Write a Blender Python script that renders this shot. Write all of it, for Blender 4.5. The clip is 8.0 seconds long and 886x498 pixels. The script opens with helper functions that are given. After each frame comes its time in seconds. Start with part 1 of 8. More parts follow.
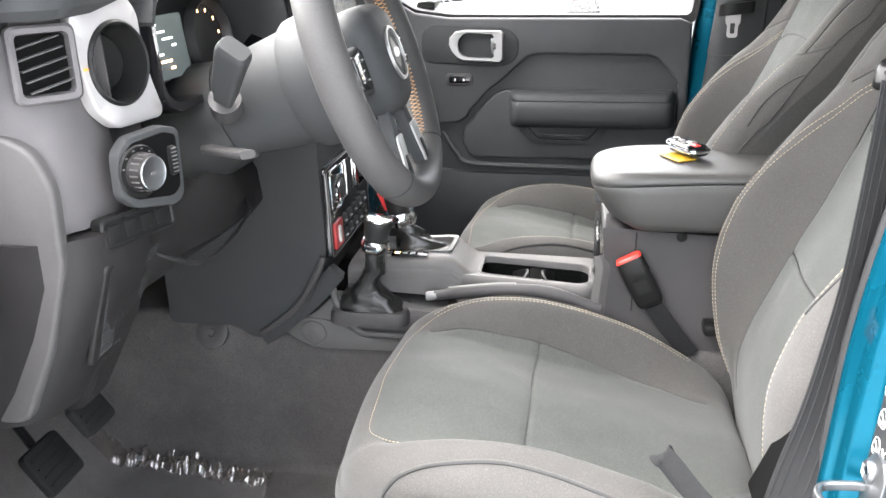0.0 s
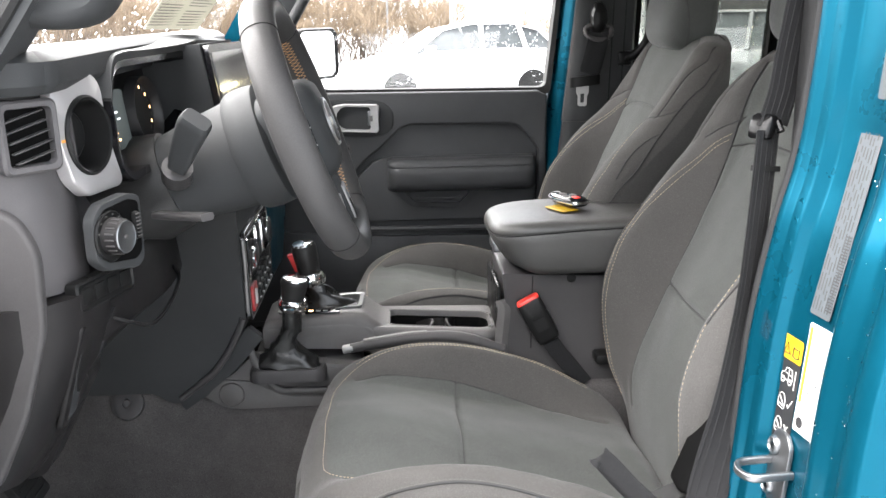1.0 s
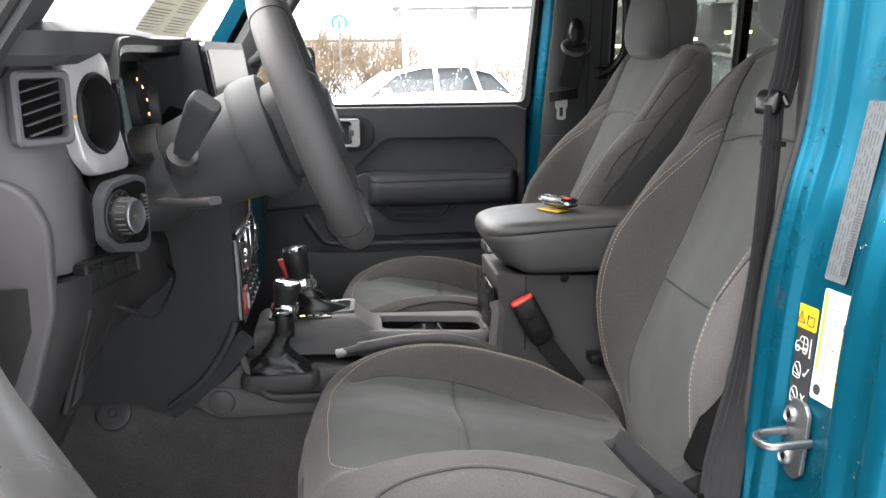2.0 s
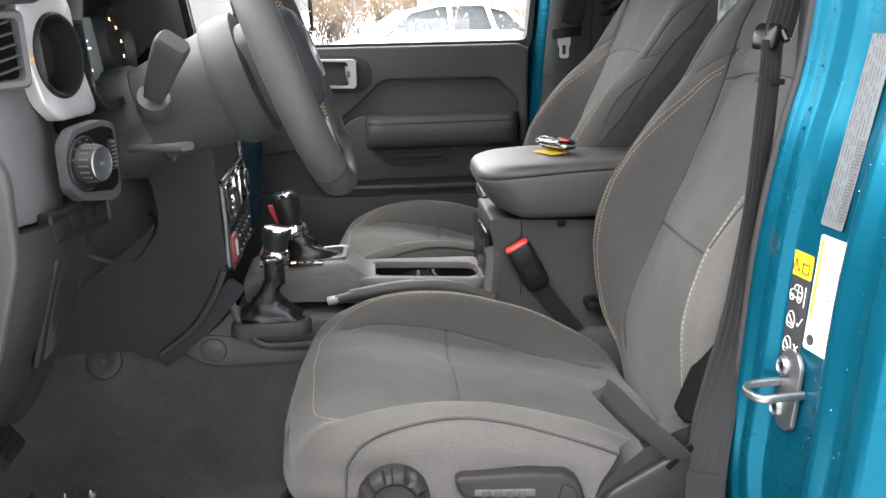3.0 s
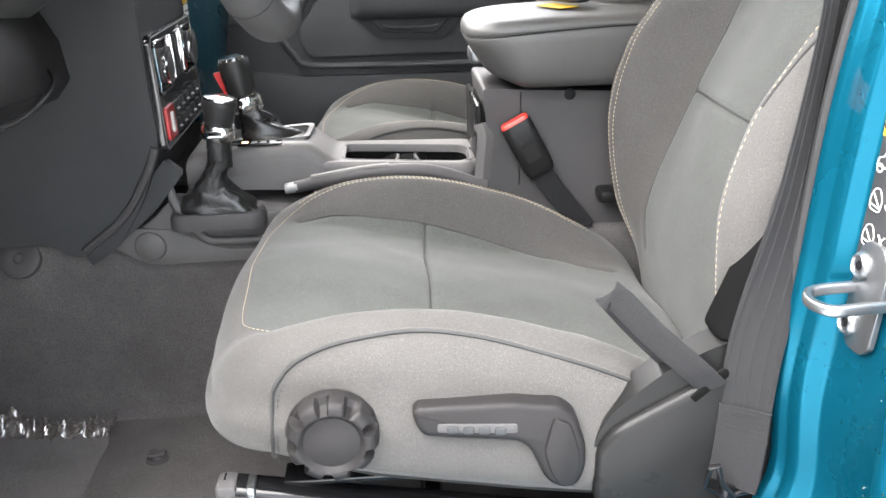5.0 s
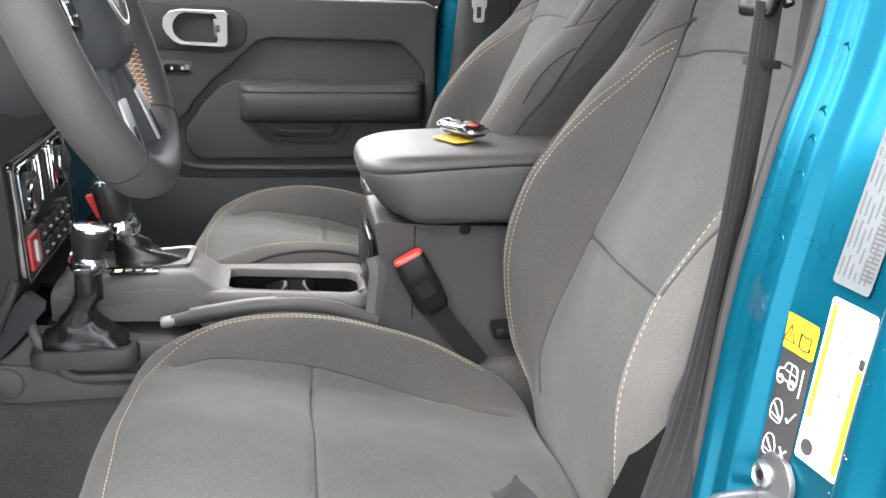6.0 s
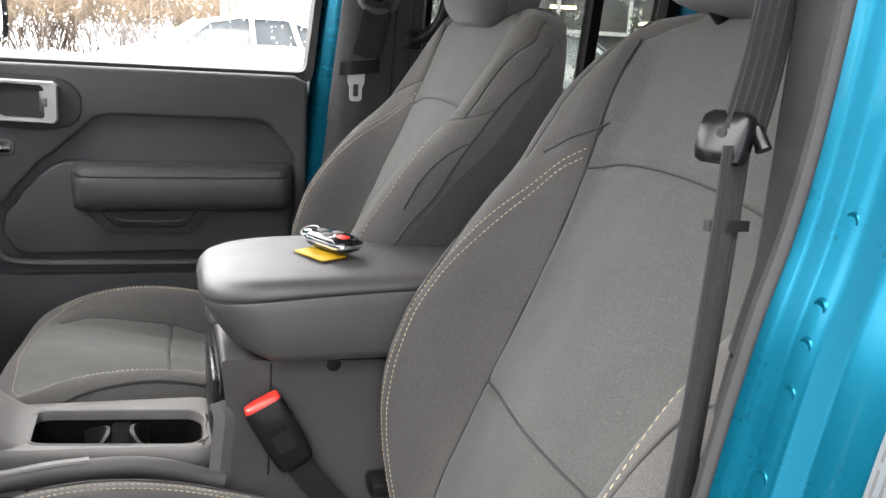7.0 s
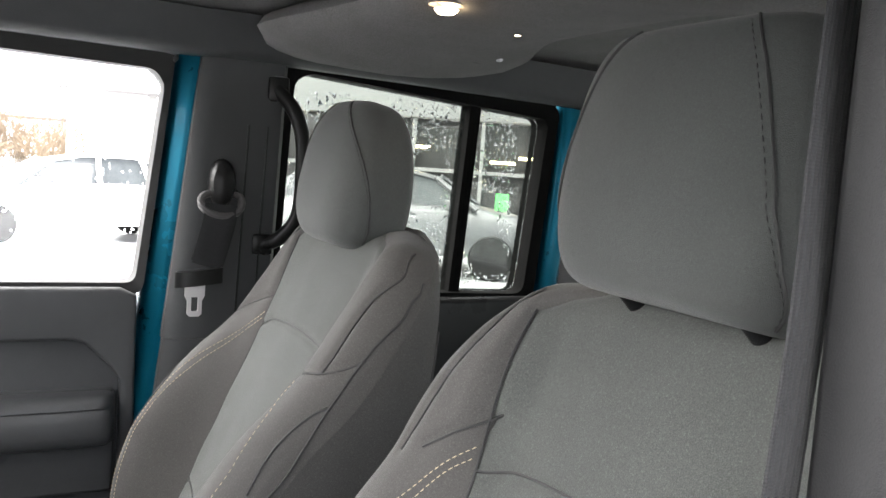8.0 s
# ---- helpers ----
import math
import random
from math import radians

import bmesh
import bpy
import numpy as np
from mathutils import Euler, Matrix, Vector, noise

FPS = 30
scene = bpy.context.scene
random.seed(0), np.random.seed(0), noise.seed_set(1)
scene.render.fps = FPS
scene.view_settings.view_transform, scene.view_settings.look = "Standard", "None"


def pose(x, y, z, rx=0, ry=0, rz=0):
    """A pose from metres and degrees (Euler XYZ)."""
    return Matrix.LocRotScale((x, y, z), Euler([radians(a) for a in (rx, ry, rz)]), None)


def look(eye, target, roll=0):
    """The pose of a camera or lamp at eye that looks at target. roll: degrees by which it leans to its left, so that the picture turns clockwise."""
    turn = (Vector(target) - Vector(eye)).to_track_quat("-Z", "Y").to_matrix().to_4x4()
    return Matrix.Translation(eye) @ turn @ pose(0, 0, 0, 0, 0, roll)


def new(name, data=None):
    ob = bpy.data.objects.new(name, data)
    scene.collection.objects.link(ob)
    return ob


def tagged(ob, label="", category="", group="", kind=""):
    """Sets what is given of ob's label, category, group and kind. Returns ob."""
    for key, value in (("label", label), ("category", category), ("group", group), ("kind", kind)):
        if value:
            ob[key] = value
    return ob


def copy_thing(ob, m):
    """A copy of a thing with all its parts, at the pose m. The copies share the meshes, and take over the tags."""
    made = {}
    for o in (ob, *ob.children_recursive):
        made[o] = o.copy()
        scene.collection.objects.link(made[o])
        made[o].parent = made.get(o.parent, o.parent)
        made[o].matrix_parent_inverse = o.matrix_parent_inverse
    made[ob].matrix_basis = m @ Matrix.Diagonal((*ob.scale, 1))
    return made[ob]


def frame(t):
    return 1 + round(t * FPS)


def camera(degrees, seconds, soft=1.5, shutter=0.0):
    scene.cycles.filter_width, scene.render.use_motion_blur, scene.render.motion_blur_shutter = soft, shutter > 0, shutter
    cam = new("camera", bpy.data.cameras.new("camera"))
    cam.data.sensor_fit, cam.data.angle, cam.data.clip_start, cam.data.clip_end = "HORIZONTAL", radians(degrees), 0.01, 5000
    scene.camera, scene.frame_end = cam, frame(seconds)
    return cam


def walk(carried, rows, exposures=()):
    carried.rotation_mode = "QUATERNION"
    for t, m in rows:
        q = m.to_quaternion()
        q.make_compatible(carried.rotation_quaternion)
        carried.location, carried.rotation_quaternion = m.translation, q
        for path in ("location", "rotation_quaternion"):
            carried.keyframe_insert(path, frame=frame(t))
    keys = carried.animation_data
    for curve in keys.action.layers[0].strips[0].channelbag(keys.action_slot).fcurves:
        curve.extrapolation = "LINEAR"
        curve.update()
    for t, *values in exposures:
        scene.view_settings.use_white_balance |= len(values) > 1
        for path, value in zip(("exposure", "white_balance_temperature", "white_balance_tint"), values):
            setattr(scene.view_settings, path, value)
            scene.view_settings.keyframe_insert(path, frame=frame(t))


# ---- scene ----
cam = camera(54.0, 8.0)
PATH = [
    (0, (0.0885, -1.301, 1.5268), (-0.215, 0.5532, 0.8414), -1.22),
    (0.5, (0.0185, -1.3848, 1.532), (-0.0368, 0.5095, 0.8928), -0.51),
    (1, (-0.0563, -1.4345, 1.5318), (0.0462, 0.4915, 1.0025), -1.01),
    (1.5, (-0.0992, -1.4412, 1.4903), (0.0688, 0.5054, 1.0631), -1.06),
    (2.8, (-0.1586, -1.4502, 1.4431), (0.096, 0.4816, 0.992), -0.95),
    (3, (-0.0838, -1.4093, 1.4502), (0.0832, 0.5042, 0.8929), -1.62),
    (3.5, (-0.0424, -1.3284, 1.3917), (0.0884, 0.5257, 0.6533), -1.97),
    (4, (-0.0161, -1.2618, 1.3574), (0.0674, 0.557, 0.5299), -2.41),
    (4.2, (-0.0145, -1.245, 1.351), (0.0561, 0.5695, 0.5129), -2.39),
    (5.3, (-0.0002, -1.145, 1.3276), (0.1487, 0.7104, 0.5959), -0.77),
    (5.5, (-0.0075, -1.1271, 1.3892), (0.2286, 0.7112, 0.6376), 0.52),
    (6, (0.0088, -1.0882, 1.4179), (0.3607, 0.7772, 0.7882), 1.67),
    (6.5, (0.0473, -0.9884, 1.4227), (0.4638, 0.8851, 0.8601), 2.38),
    (7, (0.0725, -0.8677, 1.4499), (0.681, 0.9688, 0.9432), 3.67),
    (7.5, (0.114, -0.7541, 1.5006), (0.9108, 1.0447, 1.1407), 5.33),
    (8, (0.1343, -0.6701, 1.5611), (1.0413, 1.1017, 1.3651), 3.88),
]
EXPOSURES = [(0, 4.75), (0.5, 4.36), (1.0, 3.95), (1.7, 3.57), (2.8, 3.75), (3.5, 4.33), (4.2, 4.65), (5.5, 4.66), (6.0, 4.41), (6.5, 4.09), (7.0, 4.04), (7.5, 4.12), (8.0, 4.28)]
walk(cam, [(t, look(eye, target, roll)) for t, eye, target, roll in PATH], EXPOSURES)

# ---- world and light ----
world = bpy.data.worlds.new("overcast_sky")
scene.world = world
world.use_nodes = True
wn, wl = world.node_tree.nodes, world.node_tree.links
sky = wn.new("ShaderNodeTexSky")
sky.sky_type = 'NISHITA'
sky.sun_disc = False
sky.sun_elevation = radians(62)
sky.sun_rotation = radians(288)
sky.air_density, sky.dust_density, sky.ozone_density = 1.0, 4.0, 1.0
grey = wn.new("ShaderNodeHueSaturation")
grey.inputs["Saturation"].default_value = 0.22
wl.new(sky.outputs[0], grey.inputs["Color"])
wl.new(grey.outputs[0], wn["Background"].inputs["Color"])
wn["Background"].inputs["Strength"].default_value = 0.13

sun = new("sun", bpy.data.lights.new("sun", 'SUN'))
sun.data.energy = 2.6
sun.data.angle = radians(115)
sun.data.color = (1.0, 0.96, 0.92)
sun.matrix_world = look((-3.6, 1.2, 8.0), (0.0, 0.0, 0.9))

# ---- materials ----


def material(name, color, rough=0.5, metal=0.0, grain=0.0, grain_size=900.0, stain=0.15, stain_size=9.0, bump=0.0,
             coat=0.0, sheen=0.0, spec=0.5, alpha_mix=None):
    """A principled surface with fine grain and broad wear at real-world size."""
    m = bpy.data.materials.new(name)
    m.use_nodes = True
    n, l = m.node_tree.nodes, m.node_tree.links
    b = n["Principled BSDF"]
    b.inputs["Metallic"].default_value = metal
    b.inputs["Specular IOR Level"].default_value = spec
    b.inputs["Coat Weight"].default_value = coat
    b.inputs["Coat Roughness"].default_value = 0.06
    b.inputs["Sheen Weight"].default_value = sheen
    b.inputs["Sheen Roughness"].default_value = 0.5
    at = n.new("ShaderNodeTexCoord")
    fine = n.new("ShaderNodeTexNoise")
    fine.inputs["Scale"].default_value = grain_size
    fine.inputs["Detail"].default_value = 2.0
    broad = n.new("ShaderNodeTexNoise")
    broad.inputs["Scale"].default_value = stain_size
    broad.inputs["Detail"].default_value = 5.0
    broad.inputs["Roughness"].default_value = 0.65
    l.new(at.outputs["Object"], fine.inputs["Vector"])
    l.new(at.outputs["Object"], broad.inputs["Vector"])
    f = n.new("ShaderNodeMapRange")
    f.inputs["From Min"].default_value, f.inputs["From Max"].default_value = 0.3, 0.7
    f.inputs["To Min"].default_value, f.inputs["To Max"].default_value = 1.0 - grain, 1.0 + grain
    l.new(fine.outputs["Fac"], f.inputs["Value"])
    g = n.new("ShaderNodeMapRange")
    g.inputs["From Min"].default_value, g.inputs["From Max"].default_value = 0.3, 0.7
    g.inputs["To Min"].default_value, g.inputs["To Max"].default_value = 1.0 - stain, 1.0 + stain
    l.new(broad.outputs["Fac"], g.inputs["Value"])
    mul = n.new("ShaderNodeMath")
    mul.operation = 'MULTIPLY'
    l.new(f.outputs[0], mul.inputs[0])
    l.new(g.outputs[0], mul.inputs[1])
    tint = n.new("ShaderNodeVectorMath")
    tint.operation = 'SCALE'
    tint.inputs[0].default_value = color
    l.new(mul.outputs[0], tint.inputs["Scale"])
    l.new(tint.outputs[0], b.inputs["Base Color"])
    rr = n.new("ShaderNodeMapRange")
    rr.inputs["From Min"].default_value, rr.inputs["From Max"].default_value = 0.3, 0.7
    rr.inputs["To Min"].default_value, rr.inputs["To Max"].default_value = max(0.02, rough - 0.06), min(1.0, rough + 0.06)
    l.new(broad.outputs["Fac"], rr.inputs["Value"])
    l.new(rr.outputs[0], b.inputs["Roughness"])
    if bump:
        bp = n.new("ShaderNodeBump")
        bp.inputs["Strength"].default_value = bump
        bp.inputs["Distance"].default_value = 0.001
        l.new(fine.outputs["Fac"], bp.inputs["Height"])
        l.new(bp.outputs[0], b.inputs["Normal"])
    return m


def woven(name, color, scale=1100.0, contrast=0.16, flecks=0.5):
    """Car seat cloth: a fine two-way weave with lighter flecks and a soft sheen."""
    m = material(name, color, rough=0.92, grain=0.05, grain_size=420.0, stain=0.08, stain_size=14.0, sheen=0.10, spec=0.1)
    n, l = m.node_tree.nodes, m.node_tree.links
    b = n["Principled BSDF"]
    at = n.new("ShaderNodeTexCoord")
    v = n.new("ShaderNodeTexVoronoi")
    v.inputs["Scale"].default_value = scale
    l.new(at.outputs["Object"], v.inputs["Vector"])
    k = n.new("ShaderNodeMapRange")
    k.inputs["From Min"].default_value, k.inputs["From Max"].default_value = 0.0, 0.75
    k.inputs["To Min"].default_value, k.inputs["To Max"].default_value = 1.0 + contrast, 1.0 - contrast
    l.new(v.outputs["Distance"], k.inputs["Value"])
    fleck = n.new("ShaderNodeTexNoise")
    fleck.inputs["Scale"].default_value = scale * .55
    fleck.inputs["Detail"].default_value = 1.0
    l.new(at.outputs["Object"], fleck.inputs["Vector"])
    pale = n.new("ShaderNodeMapRange")
    pale.inputs["From Min"].default_value, pale.inputs["From Max"].default_value = 0.56, 0.70
    pale.inputs["To Min"].default_value, pale.inputs["To Max"].default_value = 0.92, 0.92 + flecks
    l.new(fleck.outputs["Fac"], pale.inputs["Value"])
    weave = n.new("ShaderNodeMath")
    weave.operation = 'MULTIPLY'
    l.new(k.outputs[0], weave.inputs[0])
    l.new(pale.outputs[0], weave.inputs[1])
    old = b.inputs["Base Color"].links[0].from_socket
    mix = n.new("ShaderNodeVectorMath")
    mix.operation = 'SCALE'
    l.new(old, mix.inputs[0])
    l.new(weave.outputs[0], mix.inputs["Scale"])
    l.new(mix.outputs[0], b.inputs["Base Color"])
    bp = n.new("ShaderNodeBump")
    bp.inputs["Strength"].default_value = 0.35
    bp.inputs["Distance"].default_value = 0.0006
    l.new(v.outputs["Distance"], bp.inputs["Height"])
    l.new(bp.outputs[0], b.inputs["Normal"])
    return m


def glowing(name, color, strength):
    m = bpy.data.materials.new(name)
    m.use_nodes = True
    b = m.node_tree.nodes["Principled BSDF"]
    b.inputs["Base Color"].default_value = (*color, 1)
    b.inputs["Emission Color"].default_value = (*color, 1)
    b.inputs["Emission Strength"].default_value = strength
    return m


def clear_glass(name, tint=(1, 1, 1), ior=1.35, even=None):
    """A thin pane: mostly seen through, with a gloss and, where wet, rain drops."""
    m = bpy.data.materials.new(name)
    m.use_nodes = True
    n, l = m.node_tree.nodes, m.node_tree.links
    n.remove(n["Principled BSDF"])
    out = n["Material Output"]
    see = n.new("ShaderNodeBsdfTransparent")
    see.inputs["Color"].default_value = (*tint, 1)
    gloss = n.new("ShaderNodeBsdfGlossy")
    gloss.inputs["Roughness"].default_value = 0.02
    fres = n.new("ShaderNodeFresnel")
    fres.inputs["IOR"].default_value = ior
    both = n.new("ShaderNodeMixShader")
    if even is None:
        l.new(fres.outputs[0], both.inputs[0])
    else:
        both.inputs[0].default_value = even
    l.new(see.outputs[0], both.inputs[1])
    l.new(gloss.outputs[0], both.inputs[2])
    l.new(both.outputs[0], out.inputs["Surface"])
    return m


CLOTH = woven("insert_cloth", (0.0490, 0.0516, 0.0488), contrast=0.24, flecks=0.30)
CLOTH_SIDE = woven("bolster_cloth", (0.0512, 0.0492, 0.0472), contrast=0.20, flecks=0.28)
HEAD_CLOTH = woven("headrest_cloth", (0.0460, 0.0485, 0.0470), scale=1500.0, contrast=0.14, flecks=0.15)
THREAD_TAN = material("tan_thread", (0.30, 0.240, 0.155), rough=0.7, grain=0.2, grain_size=2500)
THREAD_ORANGE = material("orange_thread", (0.36, 0.20, 0.09), rough=0.7, grain=0.2, grain_size=2500)
THREAD_DARK = material("dark_thread", (0.012, 0.012, 0.012), rough=0.8)
PLASTIC = material("grained_black_plastic", (0.0445, 0.0424, 0.0428), rough=0.45, grain=0.12, grain_size=1400, bump=0.25, stain=0.12, spec=0.22)
PLASTIC_GREY = material("grained_grey_plastic", (0.078, 0.0745, 0.073), rough=0.48, grain=0.12, grain_size=1400, bump=0.25, stain=0.1, spec=0.25)
SOFT_BLACK = material("soft_touch_black", (0.030, 0.031, 0.032), rough=0.62, grain=0.08, grain_size=1000, bump=0.2, stain=0.1, spec=0.12)
DARK_PLASTIC = material("dark_lower_plastic", (0.0125, 0.0117, 0.0119), rough=0.42, grain=0.12, grain_size=1200, bump=0.25, stain=0.12, spec=0.11)
DOOR_TRIM = material("grained_door_plastic", (0.041, 0.042, 0.044), rough=0.50, grain=0.12, grain_size=1400, bump=0.25, stain=0.1, spec=0.2)
PILLAR_TRIM = material("grained_pillar_plastic", (0.0185, 0.0185, 0.019), rough=0.55, grain=0.1, grain_size=1200, bump=0.25, stain=0.1, spec=0.12)
GLOSS_GRIP = material("glossy_black_grip", (0.0032, 0.0032, 0.0034), rough=0.27, stain=0.05, spec=0.16)
BLACK = material("smooth_black_plastic", (0.009, 0.009, 0.009), rough=0.30, grain=0.05, stain=0.08, spec=0.10)
PIANO = material("gloss_black", (0.006, 0.006, 0.007), rough=0.12, stain=0.05)
BOOT_LEATHER = material("glossy_boot_leather", (0.010, 0.010, 0.010), rough=0.30, grain=0.15, grain_size=500, bump=0.5, stain=0.2, spec=0.45)
LEATHER = material("black_leather", (0.016, 0.016, 0.016), rough=0.42, grain=0.15, grain_size=600, bump=0.35, stain=0.15, spec=0.25)
VINYL = material("grey_vinyl", (0.043, 0.0422, 0.0405), rough=0.44, grain=0.1, grain_size=900, bump=0.3, stain=0.1, spec=0.40)
RUBBER = material("black_rubber", (0.012, 0.012, 0.012), rough=0.65, stain=0.2, spec=0.12)
# near-black for black parts, and as painted shade in vent, cups and slots
NEAR_BLACK = material("near_black_parts_and_shade", (0.004, 0.004, 0.004), rough=0.9, stain=0.1, spec=0.02)
CARPET = material("charcoal_carpet", (0.062, 0.0585, 0.0575), rough=0.98, grain=0.35, grain_size=700, bump=0.8, stain=0.25, stain_size=6, spec=0.1)
PAINT = material("teal_paint", (0.0015, 0.049, 0.079), rough=0.30, metal=0.60, grain=0.05, grain_size=2500, stain=0.03, coat=0.04, spec=0.08)
SILVER = material("satin_silver_trim", (0.24, 0.237, 0.237), rough=0.40, metal=0.35, grain=0.04, stain=0.04)
# base colour lifted to include glare from the windscreen above
DASH = material("grained_dash_plastic", (0.060, 0.057, 0.0585), rough=0.50, grain=0.12, grain_size=1400, bump=0.25, stain=0.12, spec=0.2)
RIM_LEATHER = material("smooth_rim_leather", (0.035, 0.034, 0.034), rough=0.55, grain=0.12, grain_size=700, bump=0.2, stain=0.1, spec=0.2)
DASH_SILVER = material("pale_silver_panel", (0.33, 0.32, 0.32), rough=0.36, metal=0.35, grain=0.04, stain=0.04)
DIM_SILVER = material("dim_silver_spoke", (0.13, 0.13, 0.13), rough=0.32, metal=0.5, grain=0.04, stain=0.04)
CHROME = material("chrome", (0.78, 0.78, 0.78), rough=0.12, metal=1.0, stain=0.05)
STEEL = material("zinc_steel", (0.17, 0.174, 0.18), rough=0.35, metal=0.9, grain=0.06, stain=0.12)
BLACK_STEEL = material("black_painted_steel", (0.006, 0.006, 0.0065), rough=0.14, grain=0.05, stain=0.2, spec=0.28)
WEB = material("belt_webbing", (0.0135, 0.0135, 0.0142), rough=0.75, grain=0.3, grain_size=1200, bump=0.5, stain=0.08, sheen=0.03, spec=0.06)
# crosswise rows of the webbing's weave
_n, _l = WEB.node_tree.nodes, WEB.node_tree.links
_c, _w, _s = _n.new("ShaderNodeTexCoord"), _n.new("ShaderNodeTexWave"), _n.new("ShaderNodeVectorMath")
_w.bands_direction = 'Z'
_w.inputs["Scale"].default_value, _w.inputs["Distortion"].default_value = 230.0, 2.5
_w.inputs["Detail Scale"].default_value = 8.0
_r = _n.new("ShaderNodeMapRange")
_r.inputs["To Min"].default_value, _r.inputs["To Max"].default_value = 0.65, 1.35
_l.new(_c.outputs["Object"], _w.inputs["Vector"])
_l.new(_w.outputs["Fac"], _r.inputs["Value"])
_s.operation = 'SCALE'
_l.new(_n["Principled BSDF"].inputs["Base Color"].links[0].from_socket, _s.inputs[0])
_l.new(_r.outputs[0], _s.inputs["Scale"])
_l.new(_s.outputs[0], _n["Principled BSDF"].inputs["Base Color"])
DEEP_RED = material("deep_red_plastic", (0.30, 0.012, 0.012), rough=0.35)
RED = material("red_plastic", (0.62, 0.03, 0.02), rough=0.4)
YELLOW = material("yellow_card", (0.36, 0.22, 0.004), rough=0.5)
WHITE = material("white_paper", (0.36, 0.36, 0.35), rough=0.6, stain=0.04)
PRINT = material("grey_print", (0.022, 0.022, 0.023), rough=0.6)
INK = material("black_ink", (0.012, 0.012, 0.013), rough=0.5)
ORANGE = material("orange_mark", (0.75, 0.30, 0.05), rough=0.5)
LINING = material("headliner_felt", (0.076, 0.075, 0.074), rough=0.95, grain=0.3, grain_size=800, bump=0.4, spec=0.05)
FOILTAG = material("silver_label", (0.040, 0.047, 0.052), rough=0.55, metal=0.0, grain=0.1, stain=0.1)
GLASS = clear_glass("window_glass", even=0.04)
SCREEN_GLASS = clear_glass("windscreen_glass", even=0.05)
PRIVACY_GLASS = clear_glass("dark_tinted_glass", tint=(0.50, 0.52, 0.50), even=0.04)
WARM = glowing("warm_lamp", (1.0, 0.72, 0.42), 5.5)
DIAL = glowing("lit_dial_marks", (1.0, 0.55, 0.25), 0.45)

# ---- mesh helpers ----


def thing(name, at, label, category, group="", kind=""):
    e = new(name)
    e.location = at
    e.empty_display_size = 0.05
    e["at"] = [float(c) for c in at]
    return tagged(e, label, category, group, kind)


def finish(me, smooth=True, sharp=40):
    if smooth:
        bm = bmesh.new()
        bm.from_mesh(me)
        lim = radians(sharp)
        for ed in bm.edges:
            if len(ed.link_faces) == 2 and ed.calc_face_angle(0) > lim:
                ed.smooth = False
        for fc in bm.faces:
            fc.smooth = True
        bm.to_mesh(me)
        bm.free()


def part(name, shape, mat, parent=None, label="", smooth=True, sharp=40):
    """Links a bmesh, or (points, faces), as one mesh object under a thing or a part."""
    me = bpy.data.meshes.new(name)
    if isinstance(shape, tuple):
        me.from_pydata([tuple(map(float, p)) for p in shape[0]], [], [tuple(f) for f in shape[1]])
    else:
        shape.to_mesh(me)
        shape.free()
    me.materials.append(mat)
    finish(me, smooth, sharp)
    ob = new(name, me)
    if parent is not None:
        ob.parent = parent
        if parent.type == 'EMPTY':
            ob.matrix_parent_inverse = Matrix.Translation(-Vector(parent.location))
    return tagged(ob, label)


def join(*shapes):
    vs, fs = [], []
    for v, f in shapes:
        k = len(vs)
        vs += [tuple(p) for p in v]
        fs += [tuple(i + k for i in q) for q in f]
    return vs, fs


def block(lo, hi, r=0.004, seg=2):
    """A box with rounded edges, from corner to corner."""
    bm = bmesh.new()
    c = [(a + b) / 2 for a, b in zip(lo, hi)]
    s = [abs(b - a) for a, b in zip(lo, hi)]
    bmesh.ops.create_cube(bm, size=1, matrix=Matrix.Translation(c) @ Matrix.Diagonal((*s, 1)))
    if r:
        bmesh.ops.bevel(bm, geom=bm.edges[:], offset=min(r, min(s) * 0.45), segments=seg, affect='EDGES', profile=0.5)
    return bm


def plate(outline, frame_m, depth, r=0.003, seg=2, holes=None):
    """A flat outline (u, v), given thickness along w, rounded at its edges and set by a matrix."""
    bm = bmesh.new()
    vs = [bm.verts.new((u, v, 0)) for u, v in outline]
    f = bm.faces.new(vs)
    if f.normal.z == 0:
        f.normal_update()
    got = bmesh.ops.extrude_face_region(bm, geom=[f])
    up = [g for g in got["geom"] if isinstance(g, bmesh.types.BMVert)]
    bmesh.ops.translate(bm, verts=up, vec=(0, 0, depth))
    bmesh.ops.recalc_face_normals(bm, faces=bm.faces[:])
    if r:
        rim = [e for e in bm.edges if abs(e.verts[0].co.z - e.verts[1].co.z) < 1e-9 and abs(e.verts[0].co.z - depth) < 1e-9]
        bmesh.ops.bevel(bm, geom=rim, offset=r, segments=seg, affect='EDGES', profile=0.5)
    bmesh.ops.transform(bm, matrix=frame_m, verts=bm.verts[:])
    return bm


def axes(origin, u, v):
    """The matrix that carries u, v, w of an outline to a place: w is u x v."""
    u, v = Vector(u).normalized(), Vector(v)
    w = u.cross(v).normalized()
    v = w.cross(u)
    m = Matrix((u, v, w)).transposed().to_4x4()
    m.translation = origin
    return m


def rounded(w, h, r, seg=5, cx=0.0, cy=0.0):
    """The outline of a rounded rectangle."""
    pts = []
    r = min(r, w / 2 - 1e-5, h / 2 - 1e-5)
    for k, (sx, sy) in enumerate(((1, 1), (-1, 1), (-1, -1), (1, -1))):
        for i in range(seg + 1):
            a = radians(90 * k + 90 * i / seg)
            pts.append((cx + sx * (w / 2 - r) + r * math.cos(a), cy + sy * (h / 2 - r) + r * math.sin(a)))
    return pts


